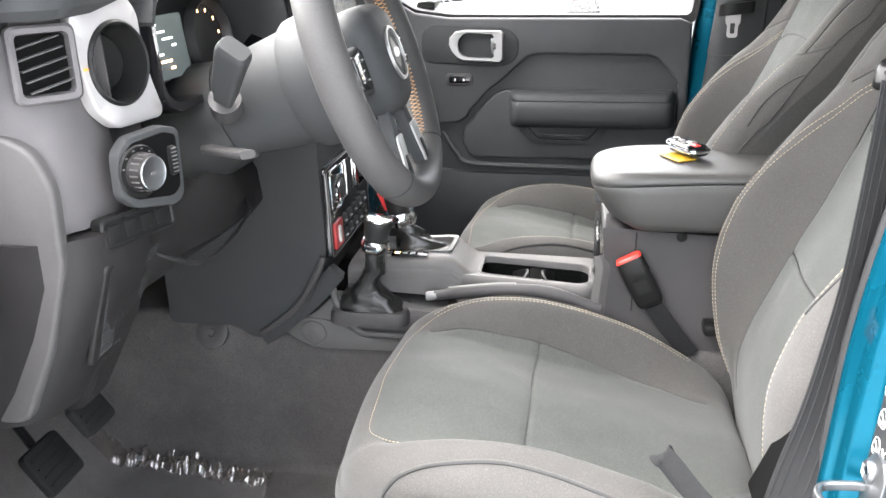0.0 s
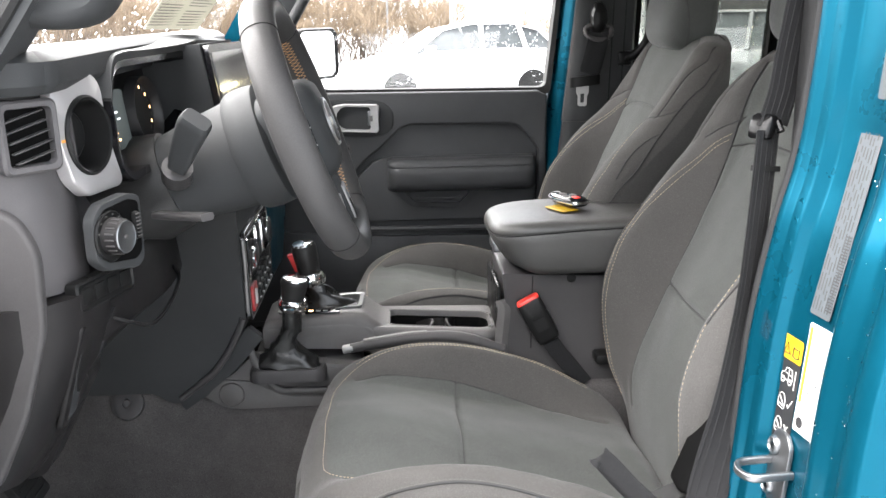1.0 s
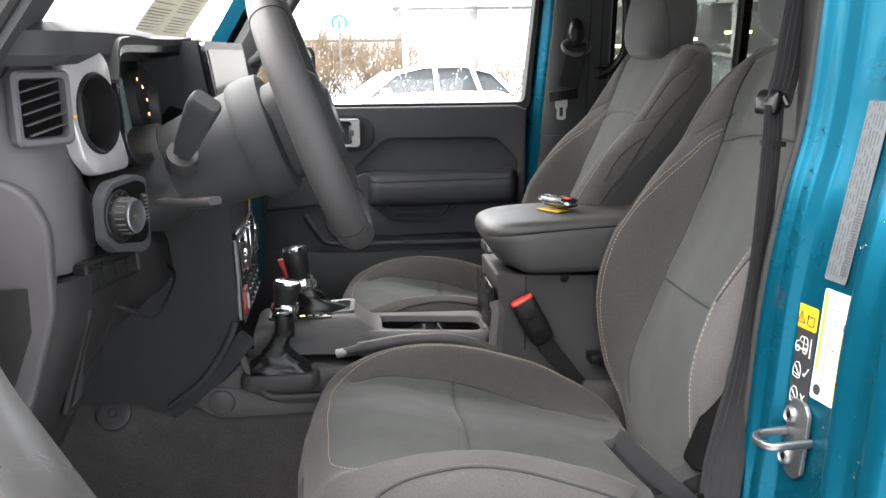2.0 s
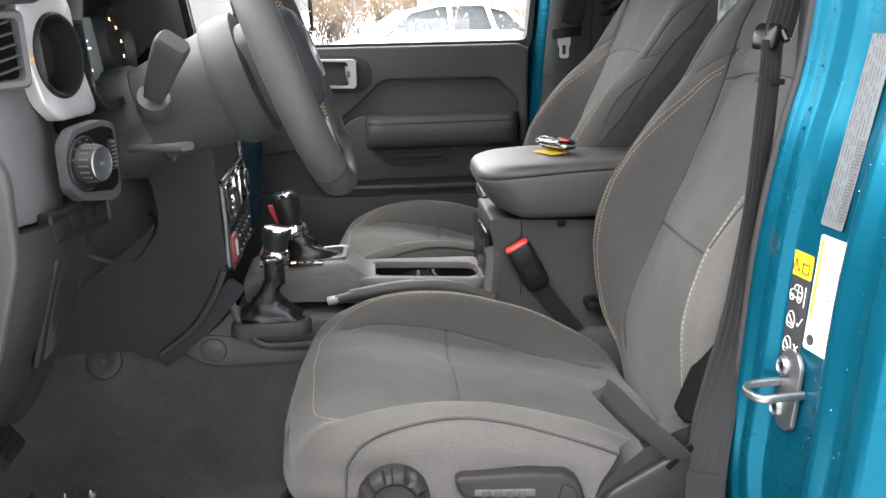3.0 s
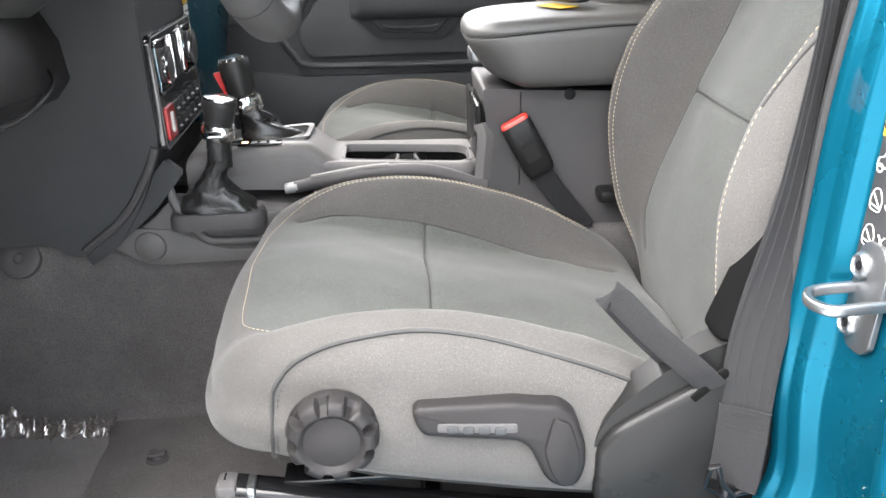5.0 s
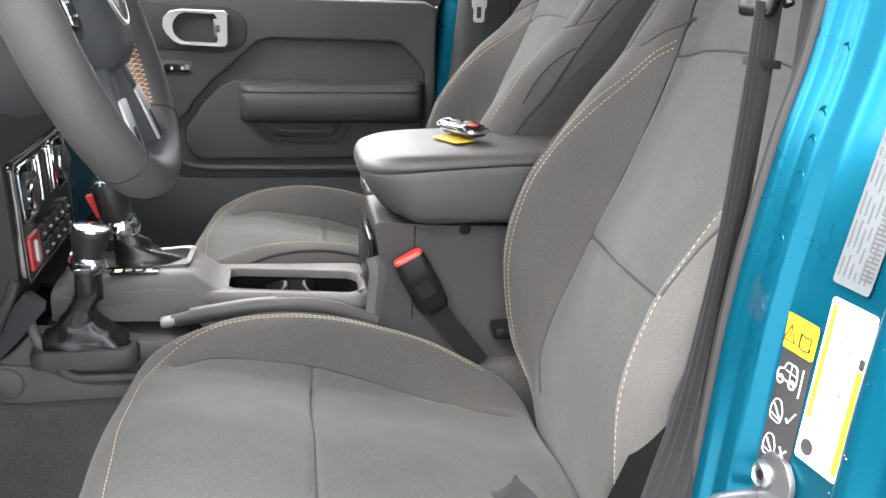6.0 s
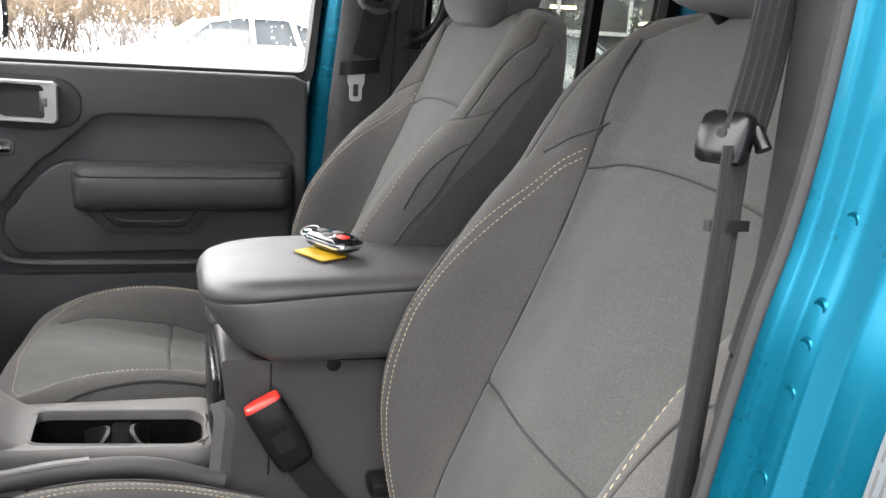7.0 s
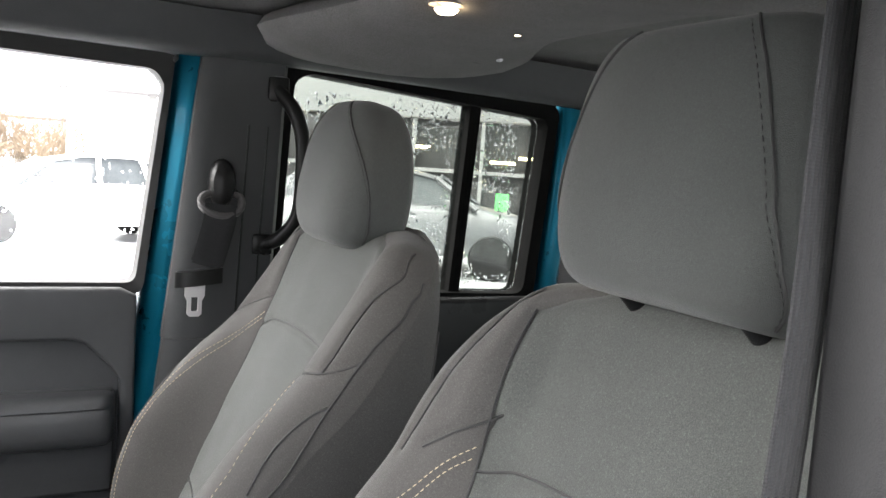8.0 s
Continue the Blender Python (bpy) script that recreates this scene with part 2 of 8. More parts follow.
def soften(outline, r=0.01, seg=4):
    """An outline with its corners rounded."""
    out = []
    n = len(outline)
    for i in range(n):
        p, q, s = Vector(outline[i - 1]), Vector(outline[i]), Vector(outline[(i + 1) % n])
        a, b = (p - q), (s - q)
        k = min(r, a.length * 0.45, b.length * 0.45)
        a, b = q + a.normalized() * k, q + b.normalized() * k
        for j in range(seg + 1):
            t = j / seg
            out.append(tuple((1 - t) ** 2 * a + 2 * t * (1 - t) * q + t * t * b))
    return out


def loft(rings, closed=True, caps=True):
    """Faces between rings of equally many points."""
    n = len(rings[0])
    vs = [p for ring in rings for p in ring]
    fs = []
    for i in range(len(rings) - 1):
        for j in range(n if closed else n - 1):
            k = (j + 1) % n
            fs.append((i * n + j, i * n + k, (i + 1) * n + k, (i + 1) * n + j))
    if caps and closed:
        fs.append(tuple(range(n - 1, -1, -1)))
        fs.append(tuple((len(rings) - 1) * n + j for j in range(n)))
    return vs, fs


def curve_points(pts, n, loop=False):
    """n points along a smooth line through pts."""
    P = [Vector(p) for p in pts]
    m = len(P)
    out = []
    spans = m if loop else m - 1
    for i in range(n):
        t = i / (n if loop else n - 1) * spans
        k = min(int(t), spans - 1)
        u = t - k
        if loop:
            a, b, c, d = P[(k - 1) % m], P[k % m], P[(k + 1) % m], P[(k + 2) % m]
        else:
            b, c = P[k], P[k + 1]
            a = P[k - 1] if k else b + (b - c)
            d = P[k + 2] if k + 2 < m else c + (c - b)
        out.append(0.5 * ((2 * b) + (c - a) * u + (2 * a - 5 * b + 4 * c - d) * u * u + (3 * b - a - 3 * c + d) * u ** 3))
    return out


def sweep(path, section, up=(0, 0, 1), loop=False, caps=True, scales=None):
    """A section (a, b) carried along a path: a to the side, b along 'up'."""
    P = [Vector(p) for p in path]
    n = len(P)
    rings = []
    for i, p in enumerate(P):
        t = (P[(i + 1) % n] - P[i - 1]) if loop else (P[min(i + 1, n - 1)] - P[max(i - 1, 0)])
        t.normalize()
        upv = Vector(up[i]) if isinstance(up, list) else Vector(up)
        side = t.cross(upv).normalized()
        top = side.cross(t).normalized()
        k = scales[i] if scales else 1.0
        rings.append([p + side * a * k + top * b * k for a, b in section])
    if loop:
        rings.append(rings[0])
    return loft(rings, True, caps and not loop)


def circle(r, n=12, sx=1.0, sy=1.0):
    return [(r * sx * math.cos(2 * math.pi * i / n), r * sy * math.sin(2 * math.pi * i / n)) for i in range(n)]


def tube(path, r, n=10, loop=False, up=(0, 0, 1)):
    return sweep(path, circle(r, n), up, loop)


def strap(path, width, thick, side):
    """A flat band along a path; side points across its width."""
    P = [Vector(p) for p in path]
    rings = []
    for i, p in enumerate(P):
        t = (P[min(i + 1, len(P) - 1)] - P[max(i - 1, 0)]).normalized()
        s = Vector(side[i]) if isinstance(side, list) else Vector(side)
        s = (s - t * s.dot(t)).normalized()
        w = t.cross(s)
        rings.append([p + s * a * width / 2 + w * b * thick / 2 for a, b in ((-1, -.6), (-.96, -1), (-.4, -.9), (.4, -.9), (.96, -1), (1, -.6), (1, .6), (.96, 1), (.4, .9), (-.4, .9), (-.96, 1), (-1, .6))])
    return loft(rings)


def lathe(profile, m, n=32, caps=True):
    """A turned shape: profile of (radius, height), set by a matrix."""
    rings = [[m @ Vector((r * math.cos(2 * math.pi * i / n), r * math.sin(2 * math.pi * i / n), h)) for i in range(n)] for r, h in profile]
    return loft(rings, True, caps)


def dashes(path, length=0.0045, gap=0.002, r=0.0006, lift=None):
    """Short threads along a line: each a small six-sided spindle."""
    P = [Vector(p) for p in path]
    acc, out = 0.0, []
    step = length + gap
    marks = [0.0]
    for a, b in zip(P, P[1:]):
        marks.append(marks[-1] + (b - a).length)
    total = marks[-1]

    def place(s):
        for i in range(len(P) - 1):
            if s <= marks[i + 1]:
                k = (s - marks[i]) / max(1e-9, marks[i + 1] - marks[i])
                return P[i].lerp(P[i + 1], k)
        return P[-1]
    s = 0.0
    while s + length < total:
        a, b = place(s), place(s + length)
        d = (b - a).normalized()
        x = d.orthogonal().normalized()
        y = d.cross(x)
        c = (a + b) / 2
        rings = [[q + (x * math.cos(i * math.pi / 2) + y * math.sin(i * math.pi / 2)) * k for i in range(4)] for q, k in ((a, r * .4), (c, r), (b, r * .4))]
        out.append(loft(rings))
        s += step
    return join(*out) if out else ([], [])


def smooth01(t):
    t = min(1.0, max(0.0, t))
    return t * t * (3 - 2 * t)


def lerp_table(x, xs, ys):
    return float(np.interp(x, xs, ys))


def eased(x, w, xs, ys):
    """A table read softly: the mean over a window of half-width w."""
    return sum(float(np.interp(x + w * k / 3, xs, ys)) for k in (-3, -2, -1, 0, 1, 2, 3)) / 7

# ---- the car's shell ----
MID = 0.092                            # the car's middle line


def floor_height(x, y):
    tunnel = (0.235 + 0.06 * smooth01((-x - .36) / .12)) * smooth01((y - 0.003) / 0.035) * (1 - smooth01((y - 0.20) / 0.14))
    toe = 0.42 * smooth01((-x - 0.72) / 0.30)
    sill = 0.02 * smooth01((-0.44 - y) / 0.06)
    under = 0.028 * smooth01((x + 0.16) / 0.12)
    crease = 0.012 * noise.noise(Vector((x * 7, y * 7, 2))) + 0.003 * noise.noise(Vector((x * 40, y * 40, 5)))
    return 0.598 + max(tunnel, 0) + toe + sill + under + crease * 0.5


nx, ny = 100, 150
grid = [(-1.02 + 2.32 * i / nx, -0.52 + 1.26 * j / ny) for i in range(nx + 1) for j in range(ny + 1)]
carpet = ([(x, y, floor_height(x, y)) for x, y in grid],
          [(i * (ny + 1) + j, (i + 1) * (ny + 1) + j, (i + 1) * (ny + 1) + j + 1, i * (ny + 1) + j + 1) for i in range(nx) for j in range(ny)])
floor_ob = thing("floor", (0, 0, 0.6), "charcoal carpeted car floor with a raised tunnel", "floor", kind="structure")
part("carpet", carpet, CARPET, floor_ob, sharp=80)
part("underbody", block((-1.02, -0.55, 0.50), (1.3, 0.76, 0.575), 0.01), BLACK_STEEL, floor_ob)


def carpet_plug(at, tilt):
    p = thing("floor_plug", at, "round black plastic plug in the carpet", "plug", "carpet plugs")
    m = Matrix.Translation(at) @ tilt
    part("disc", lathe([(.004, .002), (.010, .004), (.024, .004), (.029, .002), (.030, -.006)], m, 28), PLASTIC, p)
    part("button", lathe([(.001, .0085), (.006, .008), (.008, .004)], m, 16), PLASTIC, p)
    return p


carpet_plug((-0.55, 0.026, 0.862), Matrix.Rotation(radians(62), 4, 'X'))
carpet_plug((0.06, -0.40, 0.636), Matrix.Identity(4))
hook = thing("mat_hook", (-0.361, -0.11, 0.600), "small black floor mat hook on the carpet", "hook")
part("base", lathe([(.001, .010), (.008, .010), (.010, .004), (.016, .003), (.018, -.004)], Matrix.Translation((-.361, -.11, floor_height(-.361, -.11))), 18), PLASTIC, hook)
part("wing", block((-.374, -.118, floor_height(-.361, -.11) + .006), (-.348, -.102, floor_height(-.361, -.11) + .012), .003), PLASTIC, hook)

# the crinkled clear film on the driver's floor


def hazy(name, color, alpha, rough):
    """A thin clear plastic that lies milky over what is under it."""
    m = bpy.data.materials.new(name)
    m.use_nodes = True
    p = m.node_tree.nodes["Principled BSDF"]
    p.inputs["Base Color"].default_value = (*color, 1)
    p.inputs["Alpha"].default_value = alpha
    p.inputs["Roughness"].default_value = rough
    return m


FILM = hazy("clear_film", (.27, .255, .25), .19, .14)
CRUMPLE = hazy("crumpled_film", (.12, .105, .095), .60, .06)
CRUMPLE.node_tree.nodes["Principled BSDF"].inputs["IOR"].default_value = 2.6
fv, ff = [], []
fm, fk = 260, 60
for i in range(fm + 1):
    for j in range(fk + 1):
        x = -0.95 + 0.512 * i / fm
        far = min(.004, -.0125 - .125 * (x + .566))
        y = -0.40 + (far + .40) * j / fk
        x -= .010 * noise.noise(Vector((0, y * 14, 3))) * (i / fm)
        edge = smooth01((y - far + .050) / .025)
        crinkle = 1.3 * abs(noise.noise(Vector((x * 38, y * 24, 4)))) + .9 * abs(noise.noise(Vector((x * 110 + y * 40, y * 45, 9))))
        z = floor_height(x, y) + 0.006 + 0.003 * noise.noise(Vector((x * 14, y * 12, 1))) + edge * 0.026 * crinkle
        fv.append((x, y, z))
fe = []
for i in range(fm):
    for j in range(fk):
        (fe if j > fk * .89 else ff).append((i * (fk + 1) + j, (i + 1) * (fk + 1) + j, (i + 1) * (fk + 1) + j + 1, i * (fk + 1) + j + 1))
film = thing("floor_film", (-.6, -.2, .6), "crinkled clear plastic protection film lying on the carpet", "plastic film")
part("sheet", (fv, ff), FILM, film, sharp=80)
part("crumpled_edge", (fv, fe), CRUMPLE, film, "crumpled shiny film edge", smooth=False)

# ---- driver's door pillar and sill: one swept jamb ----
JAMB = [(.405, 1.72), (.398, 1.56), (.390, 1.43), (.381, 1.36), (.365, 1.29), (.347, 1.17), (.337, 1.02), (.330, .92), (.335, .83), (.322, .785), (.305, .755), (.272, .706), (.2, .672), (.05, .655), (-.25, .655), (-.55, .66)]
JAMB_Z = [q[1] for q in JAMB[:12]][::-1]
JAMB_X = [q[0] for q in JAMB[:12]][::-1]
jamb_path = [Vector((p.x, -0.515, p.y)) for p in curve_points([(a, b, 0) for a, b in JAMB], 110)]


def jamb_shape(section):
    """A section (outward, back) along the door opening's edge."""
    rings = []
    for i, p in enumerate(jamb_path):
        t = (jamb_path[min(i + 1, 109)] - jamb_path[max(i - 1, 0)]).normalized()
        back = Vector((-t.z, 0, t.x))
        rings.append([p + Vector((0, -a, 0)) + back * b for a, b in section])
    return loft(rings)


pillar1 = thing("pillar_1", (0.36, -0.56, 0.66), "glossy teal painted door pillar and sill with rain drops", "pillar", kind="structure")
face = [(-.004, .0), (.003, .0005), (.006, .003), (.009, .008), (.012, .0095), (.024, .0105), (.027, .014), (.030, .025), (.033, .0285), (.110, .0385), (.116, .036), (.122, .026), (.127, .022),
        (.134, .0195), (.142, .0215), (.150, .030), (.158, .033), (.174, .034), (.182, .029), (.191, .019), (.199, .017), (.216, .0185), (.222, .025), (.224, .068), (0, .068), (-.004, .055)]
part("jamb", jamb_shape(face), PAINT, pillar1, sharp=60)
part("door_seal", jamb_shape([(-.012 + .0065 * math.cos(a), .006 + .009 * math.sin(a)) for a in [2 * math.pi * i / 10 for i in range(10)]]), PILLAR_TRIM, pillar1, "black rubber door seal")
# the seal's broad lip round the lower corner
lip = []
for i, p in enumerate(jamb_path):
    if p.z < .93 and p.x > -.2:
        t = (jamb_path[min(i + 1, 109)] - jamb_path[i - 1]).normalized()
        back = Vector((-t.z, 0, t.x))
        grow = smooth01((.93 - p.z) / .09)
        lip.append([p + Vector((0, .010 + .006 * math.cos(a), 0)) + back * (-.005 * grow + (.003 + .008 * grow) * math.sin(a)) for a in [2 * math.pi * q / 12 for q in range(12)]])
part("seal_lip", loft(lip), NEAR_BLACK, pillar1, "black rubber seal lip")
# spot weld dimples along the flange
for k, zz in enumerate((1.66, 1.585, 1.505, 1.423, 1.367, 1.326, 1.302, 1.276, 1.225, 1.177, 1.12, 1.06, 1.005, .95, .90)):
    i = min(range(110), key=lambda q: abs(jamb_path[q].z - zz))
    p = jamb_path[i]
    m = Matrix.Translation(p + Vector((.0113, -.018, 0))) @ Matrix.Rotation(radians(-90), 4, 'Y')
    part("weld_dimple", lathe([(.0002, .0006), (.0024, .0007), (.0034, .0011), (.0044, .0010), (.0058, -.0006)], m, 18), PAINT, pillar1)
# rain drops on the paint
drops = []
random.seed(7)
for k in range(330):
    i = random.randrange(5, 85)
    p = jamb_path[i] + Vector((0, 0, random.uniform(-.008, .008)))
    a = random.choice([random.uniform(.09, .112), random.uniform(.12, .20), random.uniform(.13, .20), random.uniform(.155, .172)])
    b = lerp_table(a, [q[0] for q in face[:24]], [q[1] for q in face[:24]])
    r = random.uniform(.0005, .0013) * random.choice([1, 1, 1.5])
    t = (jamb_path[i + 1] - jamb_path[i - 1]).normalized()
    back = Vector((-t.z, 0, t.x))
    c = p + Vector((0, -a, 0)) + back * b
    m = Matrix.Translation(c) @ (-back).to_track_quat('Z', 'Y').to_matrix().to_4x4()
    drops.append(lathe([(r * .3, r * .55), (r * .75, r * .42), (r, 0)], m, 7))
wet = clear_glass("rain_drop")
for node in wet.node_tree.nodes:
    if node.type == 'FRESNEL':
        node.inputs["IOR"].default_value = 1.42
part("rain_drops", join(*drops), wet, pillar1, "scattered rain drops")
pillar1.children[-1]["kind"] = "stuff"

# the inner trim of that pillar
trim1 = thing("pillar_trim", (0.40, -0.49, 0.75), "grained dark grey plastic pillar trim beside the belt", "pillar trim")


def trim_ring(z, off):
    x0 = lerp_table(z, JAMB_Z, JAMB_X) + .010 + off
    xc = min(x0 + .018, .400)
    return [(x0, -.505, z), (min(x0 + .002, xc - .002), -.498, z), (xc - .001, -.475, z), (xc, -.460, z), (xc + .003, -.455, z), (xc + .01, -.451, z), (x0 + .20, -.449, z), (x0 + .20, -.51, z), (x0 + .02, -.52, z)]

part("lower_panel", loft([trim_ring(z, .002) for z in (.71, .755, .80, .86, .92, 1.02, 1.10, 1.18, 1.262, 1.267)]), PILLAR_TRIM, trim1)
part("upper_panel", loft([trim_ring(z, .0) for z in (1.271, 1.275, 1.32, 1.38, 1.45, 1.56, 1.72)]), PILLAR_TRIM, trim1)

# ---- the closed passenger door ----
Y = 0.733
door1 = thing("door_1", (-0.1, 0.76, 0.7), "closed passenger door with grained black trim panel", "door", kind="structure")


def on_door(y):
    """x runs to the rear, v up, and the thickness towards the seats."""
    return axes((0, y, 0), (1, 0, 0), (0, 0, 1))


SKIN = [(-.66, 1.42), (-.43, 1.415), (-.36, 1.388), (-.30, 1.352), (-.22, 1.341), (.325, 1.337), (.328, .72), (-.66, .72)]
part("door_skin", plate([(a, b) for a, b in SKIN], on_door(.80), .046, .003), DOOR_TRIM, door1)
upper = [(-.66, 1.42), (-.43, 1.415), (-.36, 1.388), (-.30, 1.352), (-.22, 1.341), (.300, 1.337), (.325, 1.325), (.326, .985), (.304, .985), (.303, 1.19), (.288, 1.214), (.252, 1.250), (.235, 1.256), (-.015, 1.259), (-.04, 1.252), (-.10, 1.196), (-.128, 1.176), (-.150, 1.150), (-.172, 1.128), (-.178, 1.112), (-.20, 1.098), (-.66, 1.06)]
part("upper_panel", plate(upper, on_door(.756), .026, .007, 3), DOOR_TRIM, door1)
lower = [(-.187, 1.086), (-.165, 1.108), (-.160, 1.122), (-.135, 1.148), (-.112, 1.168), (-.088, 1.177), (.292, 1.177), (.298, 1.165), (.298, 1.012), (-.16, 1.012), (-.178, 1.022), (-.192, 1.050)]
part("lower_panel", plate(lower, on_door(.757), .021, .006, 3), DOOR_TRIM, door1)
part("lower_lip", sweep(curve_points([(-.24, .742, 1.075), (-.205, .735, 1.025), (-.17, .733, 1.0), (0, .733, .994), (.29, .735, .990)], 40), circle(.007, 8), (0, 1, 0)), DOOR_TRIM, door1)
part("map_pocket", plate(soften([(-.58, 1.02), (-.19, .975), (.31, .968), (.31, .75), (-.6, .75)], .02), on_door(.757), .016, .006), DOOR_TRIM, door1)
# padded armrest with the pull pocket under it
rings = []
for i in range(31):
    s = i / 30
    x = -.078 + .374 * s
    e = (1 - abs(2 * s - 1) ** 9) ** (1 / 9) if 0 < s < 1 else 0.0
    e = max(.55, e)
    prof = [(.760, 1.176), (.716, 1.1755), (.702, 1.173), (.694, 1.166), (.6915, 1.1585), (.6935, 1.1565), (.6905, 1.1545), (.688, 1.140), (.690, 1.118), (.698, 1.102), (.714, 1.093), (.760, 1.090)]
    rings.append([(x, .76 - (.76 - y) * e, 1.135 + (z - 1.135) * (.8 + .2 * e)) for y, z in prof])
part("armrest", loft(rings), DOOR_TRIM, door1, "padded black armrest", sharp=55)
pocket_o = soften([(-.070, 1.100), (-.045, 1.074), (-.022, 1.052), (.118, 1.048), (.142, 1.076), (.165, 1.100)], .012)
pocket_i = soften([(-.038, 1.094), (-.022, 1.076), (-.008, 1.063), (.104, 1.060), (.120, 1.078), (.134, 1.094)], .008)
po = [(a, .728, b) for a, b in pocket_o]
pi_ = [(a, .722, b) for a, b in pocket_i]
pd = [(a, .764, b) for a, b in pocket_i]
part("pull_pocket", loft([[(a, .742, b) for a, b in pocket_o], po, pi_, pd]), DOOR_TRIM, door1, "black recessed pull pocket")
part("pull_lip", tube(curve_points([(-.01, .720, 1.079), (.01, .718, 1.075), (.09, .718, 1.074), (.108, .720, 1.078)], 16), .003, 6), DOOR_TRIM, door1)
# inside handle
bez = soften([(-.285, 1.258), (-.27, 1.240), (-.118, 1.230), (-.080, 1.236), (-.060, 1.252), (-.057, 1.292), (-.074, 1.312), (-.10, 1.321), (-.262, 1.326), (-.284, 1.310)], .012)
handle_b = part("handle_bezel", plate(bez, on_door(.733), .007, .004), SOFT_BLACK, door1, "black handle surround")
ring_o = [(-.218, 1.282), (-.212, 1.268), (-.200, 1.254), (-.186, 1.247), (-.100, 1.243), (-.094, 1.249), (-.093, 1.307), (-.099, 1.313), (-.180, 1.315), (-.203, 1.311), (-.216, 1.298)]
ring_i = [(-.190, 1.281), (-.188, 1.271), (-.181, 1.262), (-.172, 1.258), (-.126, 1.256), (-.122, 1.259), (-.122, 1.298), (-.126, 1.302), (-.171, 1.304), (-.181, 1.300), (-.188, 1.291)]
ro, ri = ring_o, [(-.155 + (a + .155) * 1.24, 1.28 + (b - 1.28) * 1.22) for a, b in ring_i]
rings = [[(a, .728, b) for a, b in ro], [(a, .716, b) for a, b in ro], [(a * .97 - .0045, .711, (b - 1.28) * .95 + 1.28) for a, b in ro], [(a, .712, b) for a, b in ri], [(a, .728, b) for a, b in ri]]
part("handle_ring", loft(rings, True, False), SILVER, door1, "satin silver door handle", sharp=30)
part("latch_piece", block((-.121, .712, 1.262), (-.104, .720, 1.297), .002), STEEL, door1)
part("lock_mark", block((-.117, .7105, 1.272), (-.109, .713, 1.286), .001), PLASTIC_GREY, door1)
sw = part("lock_switch", plate(rounded(.064, .028, .010, 5, -.196, 1.201), on_door(.7325), .005, .003), PLASTIC, door1, "black power lock switch")
part("switch_face", plate(rounded(.050, .017, .006, 4, -.196, 1.201), on_door(.728), .0025, .001), PIANO, sw)
for dx in (-.010, .010):
    part("lock_mark", plate(rounded(.004, .006, .001, 2, -.196 + dx, 1.201), on_door(.7252), .0006, 0), WHITE, sw)
# window frame: two outlines joined by walls, and the pane
win_in = soften([(-.30, 1.358), (-.215, 1.347), (.322, 1.343), (.357, 1.655), (.34, 1.676), (-.13, 1.690), (-.20, 1.655), (-.41, 1.425)], .016)
win_out = soften([(-.47, 1.345), (-.215, 1.325), (.333, 1.325), (.371, 1.70), (.354, 1.722), (-.12, 1.735), (-.235, 1.70), (-.56, 1.345)], .02)
rings = [[(a, .80, b) for a, b in win_out], [(a, .748, b) for a, b in win_out], [(a, .738, b) for a, b in win_out], [(a, .744, b) for a, b in win_in], [(a, .79, b) for a, b in win_in]]
part("window_frame", loft(rings, True, False), RUBBER, door1)
WET = clear_glass("wet_window_glass", even=0.04)
pane = part("window_pane", plate(win_in, on_door(.782), .004, 0), WET, door1, "clear side window pane with rain drops")
pane.visible_shadow = False


def pane_drops(outline_box, y, n, seed, parent, rmin=.0008, rmax=.0026):
    """Rain drops clinging to a side pane."""
    random.seed(seed)
    out = []
    x0, x1, z0, z1 = outline_box
    for k in range(n):
        x, z = random.uniform(x0, x1), random.uniform(z0, z1)
        if noise.noise(Vector((x * 9, z * 9, seed))) < -.15:
            continue
        r = random.uniform(rmin, rmax) * (1.0 if random.random() < .85 else 1.6)
        m = Matrix.Translation((x, y, z)) @ Matrix.Rotation(radians(-90), 4, 'X')
        out.append(lathe([(r * .3, r * .5), (r * .8, r * .35), (r, 0)], m @ Matrix.Diagonal((1, random.uniform(1, 1.7), 1, 1)), 6))
    ob = part("rain_drops", join(*out), WATER, parent, "rain drops on the pane")
    ob.visible_shadow = False
    tagged(ob, kind="stuff")


WATER = bpy.data.materials.new("drop_water")
WATER.use_nodes = True
wnod = WATER.node_tree.nodes
wb = wnod["Principled BSDF"]
wb.inputs["Base Color"].default_value = (.9, .92, .93, 1)
wb.inputs["Roughness"].default_value = 0.0
wb.inputs["IOR"].default_value = 1.33
wb.inputs["Transmission Weight"].default_value = 1.0
pane_drops((-.30, .34, 1.35, 1.66), .787, 1300, 3, door1, .0007, .0019)

# ---- passenger side pillar, rear door and its window ----
pillar2 = thing("pillar_2", (0.43, 0.73, 0.7), "door pillar with teal painted edge and dark trim", "pillar", kind="structure")


def lean_x(z, x0, slope=.105):
    return x0 + slope * (z - 1.34)


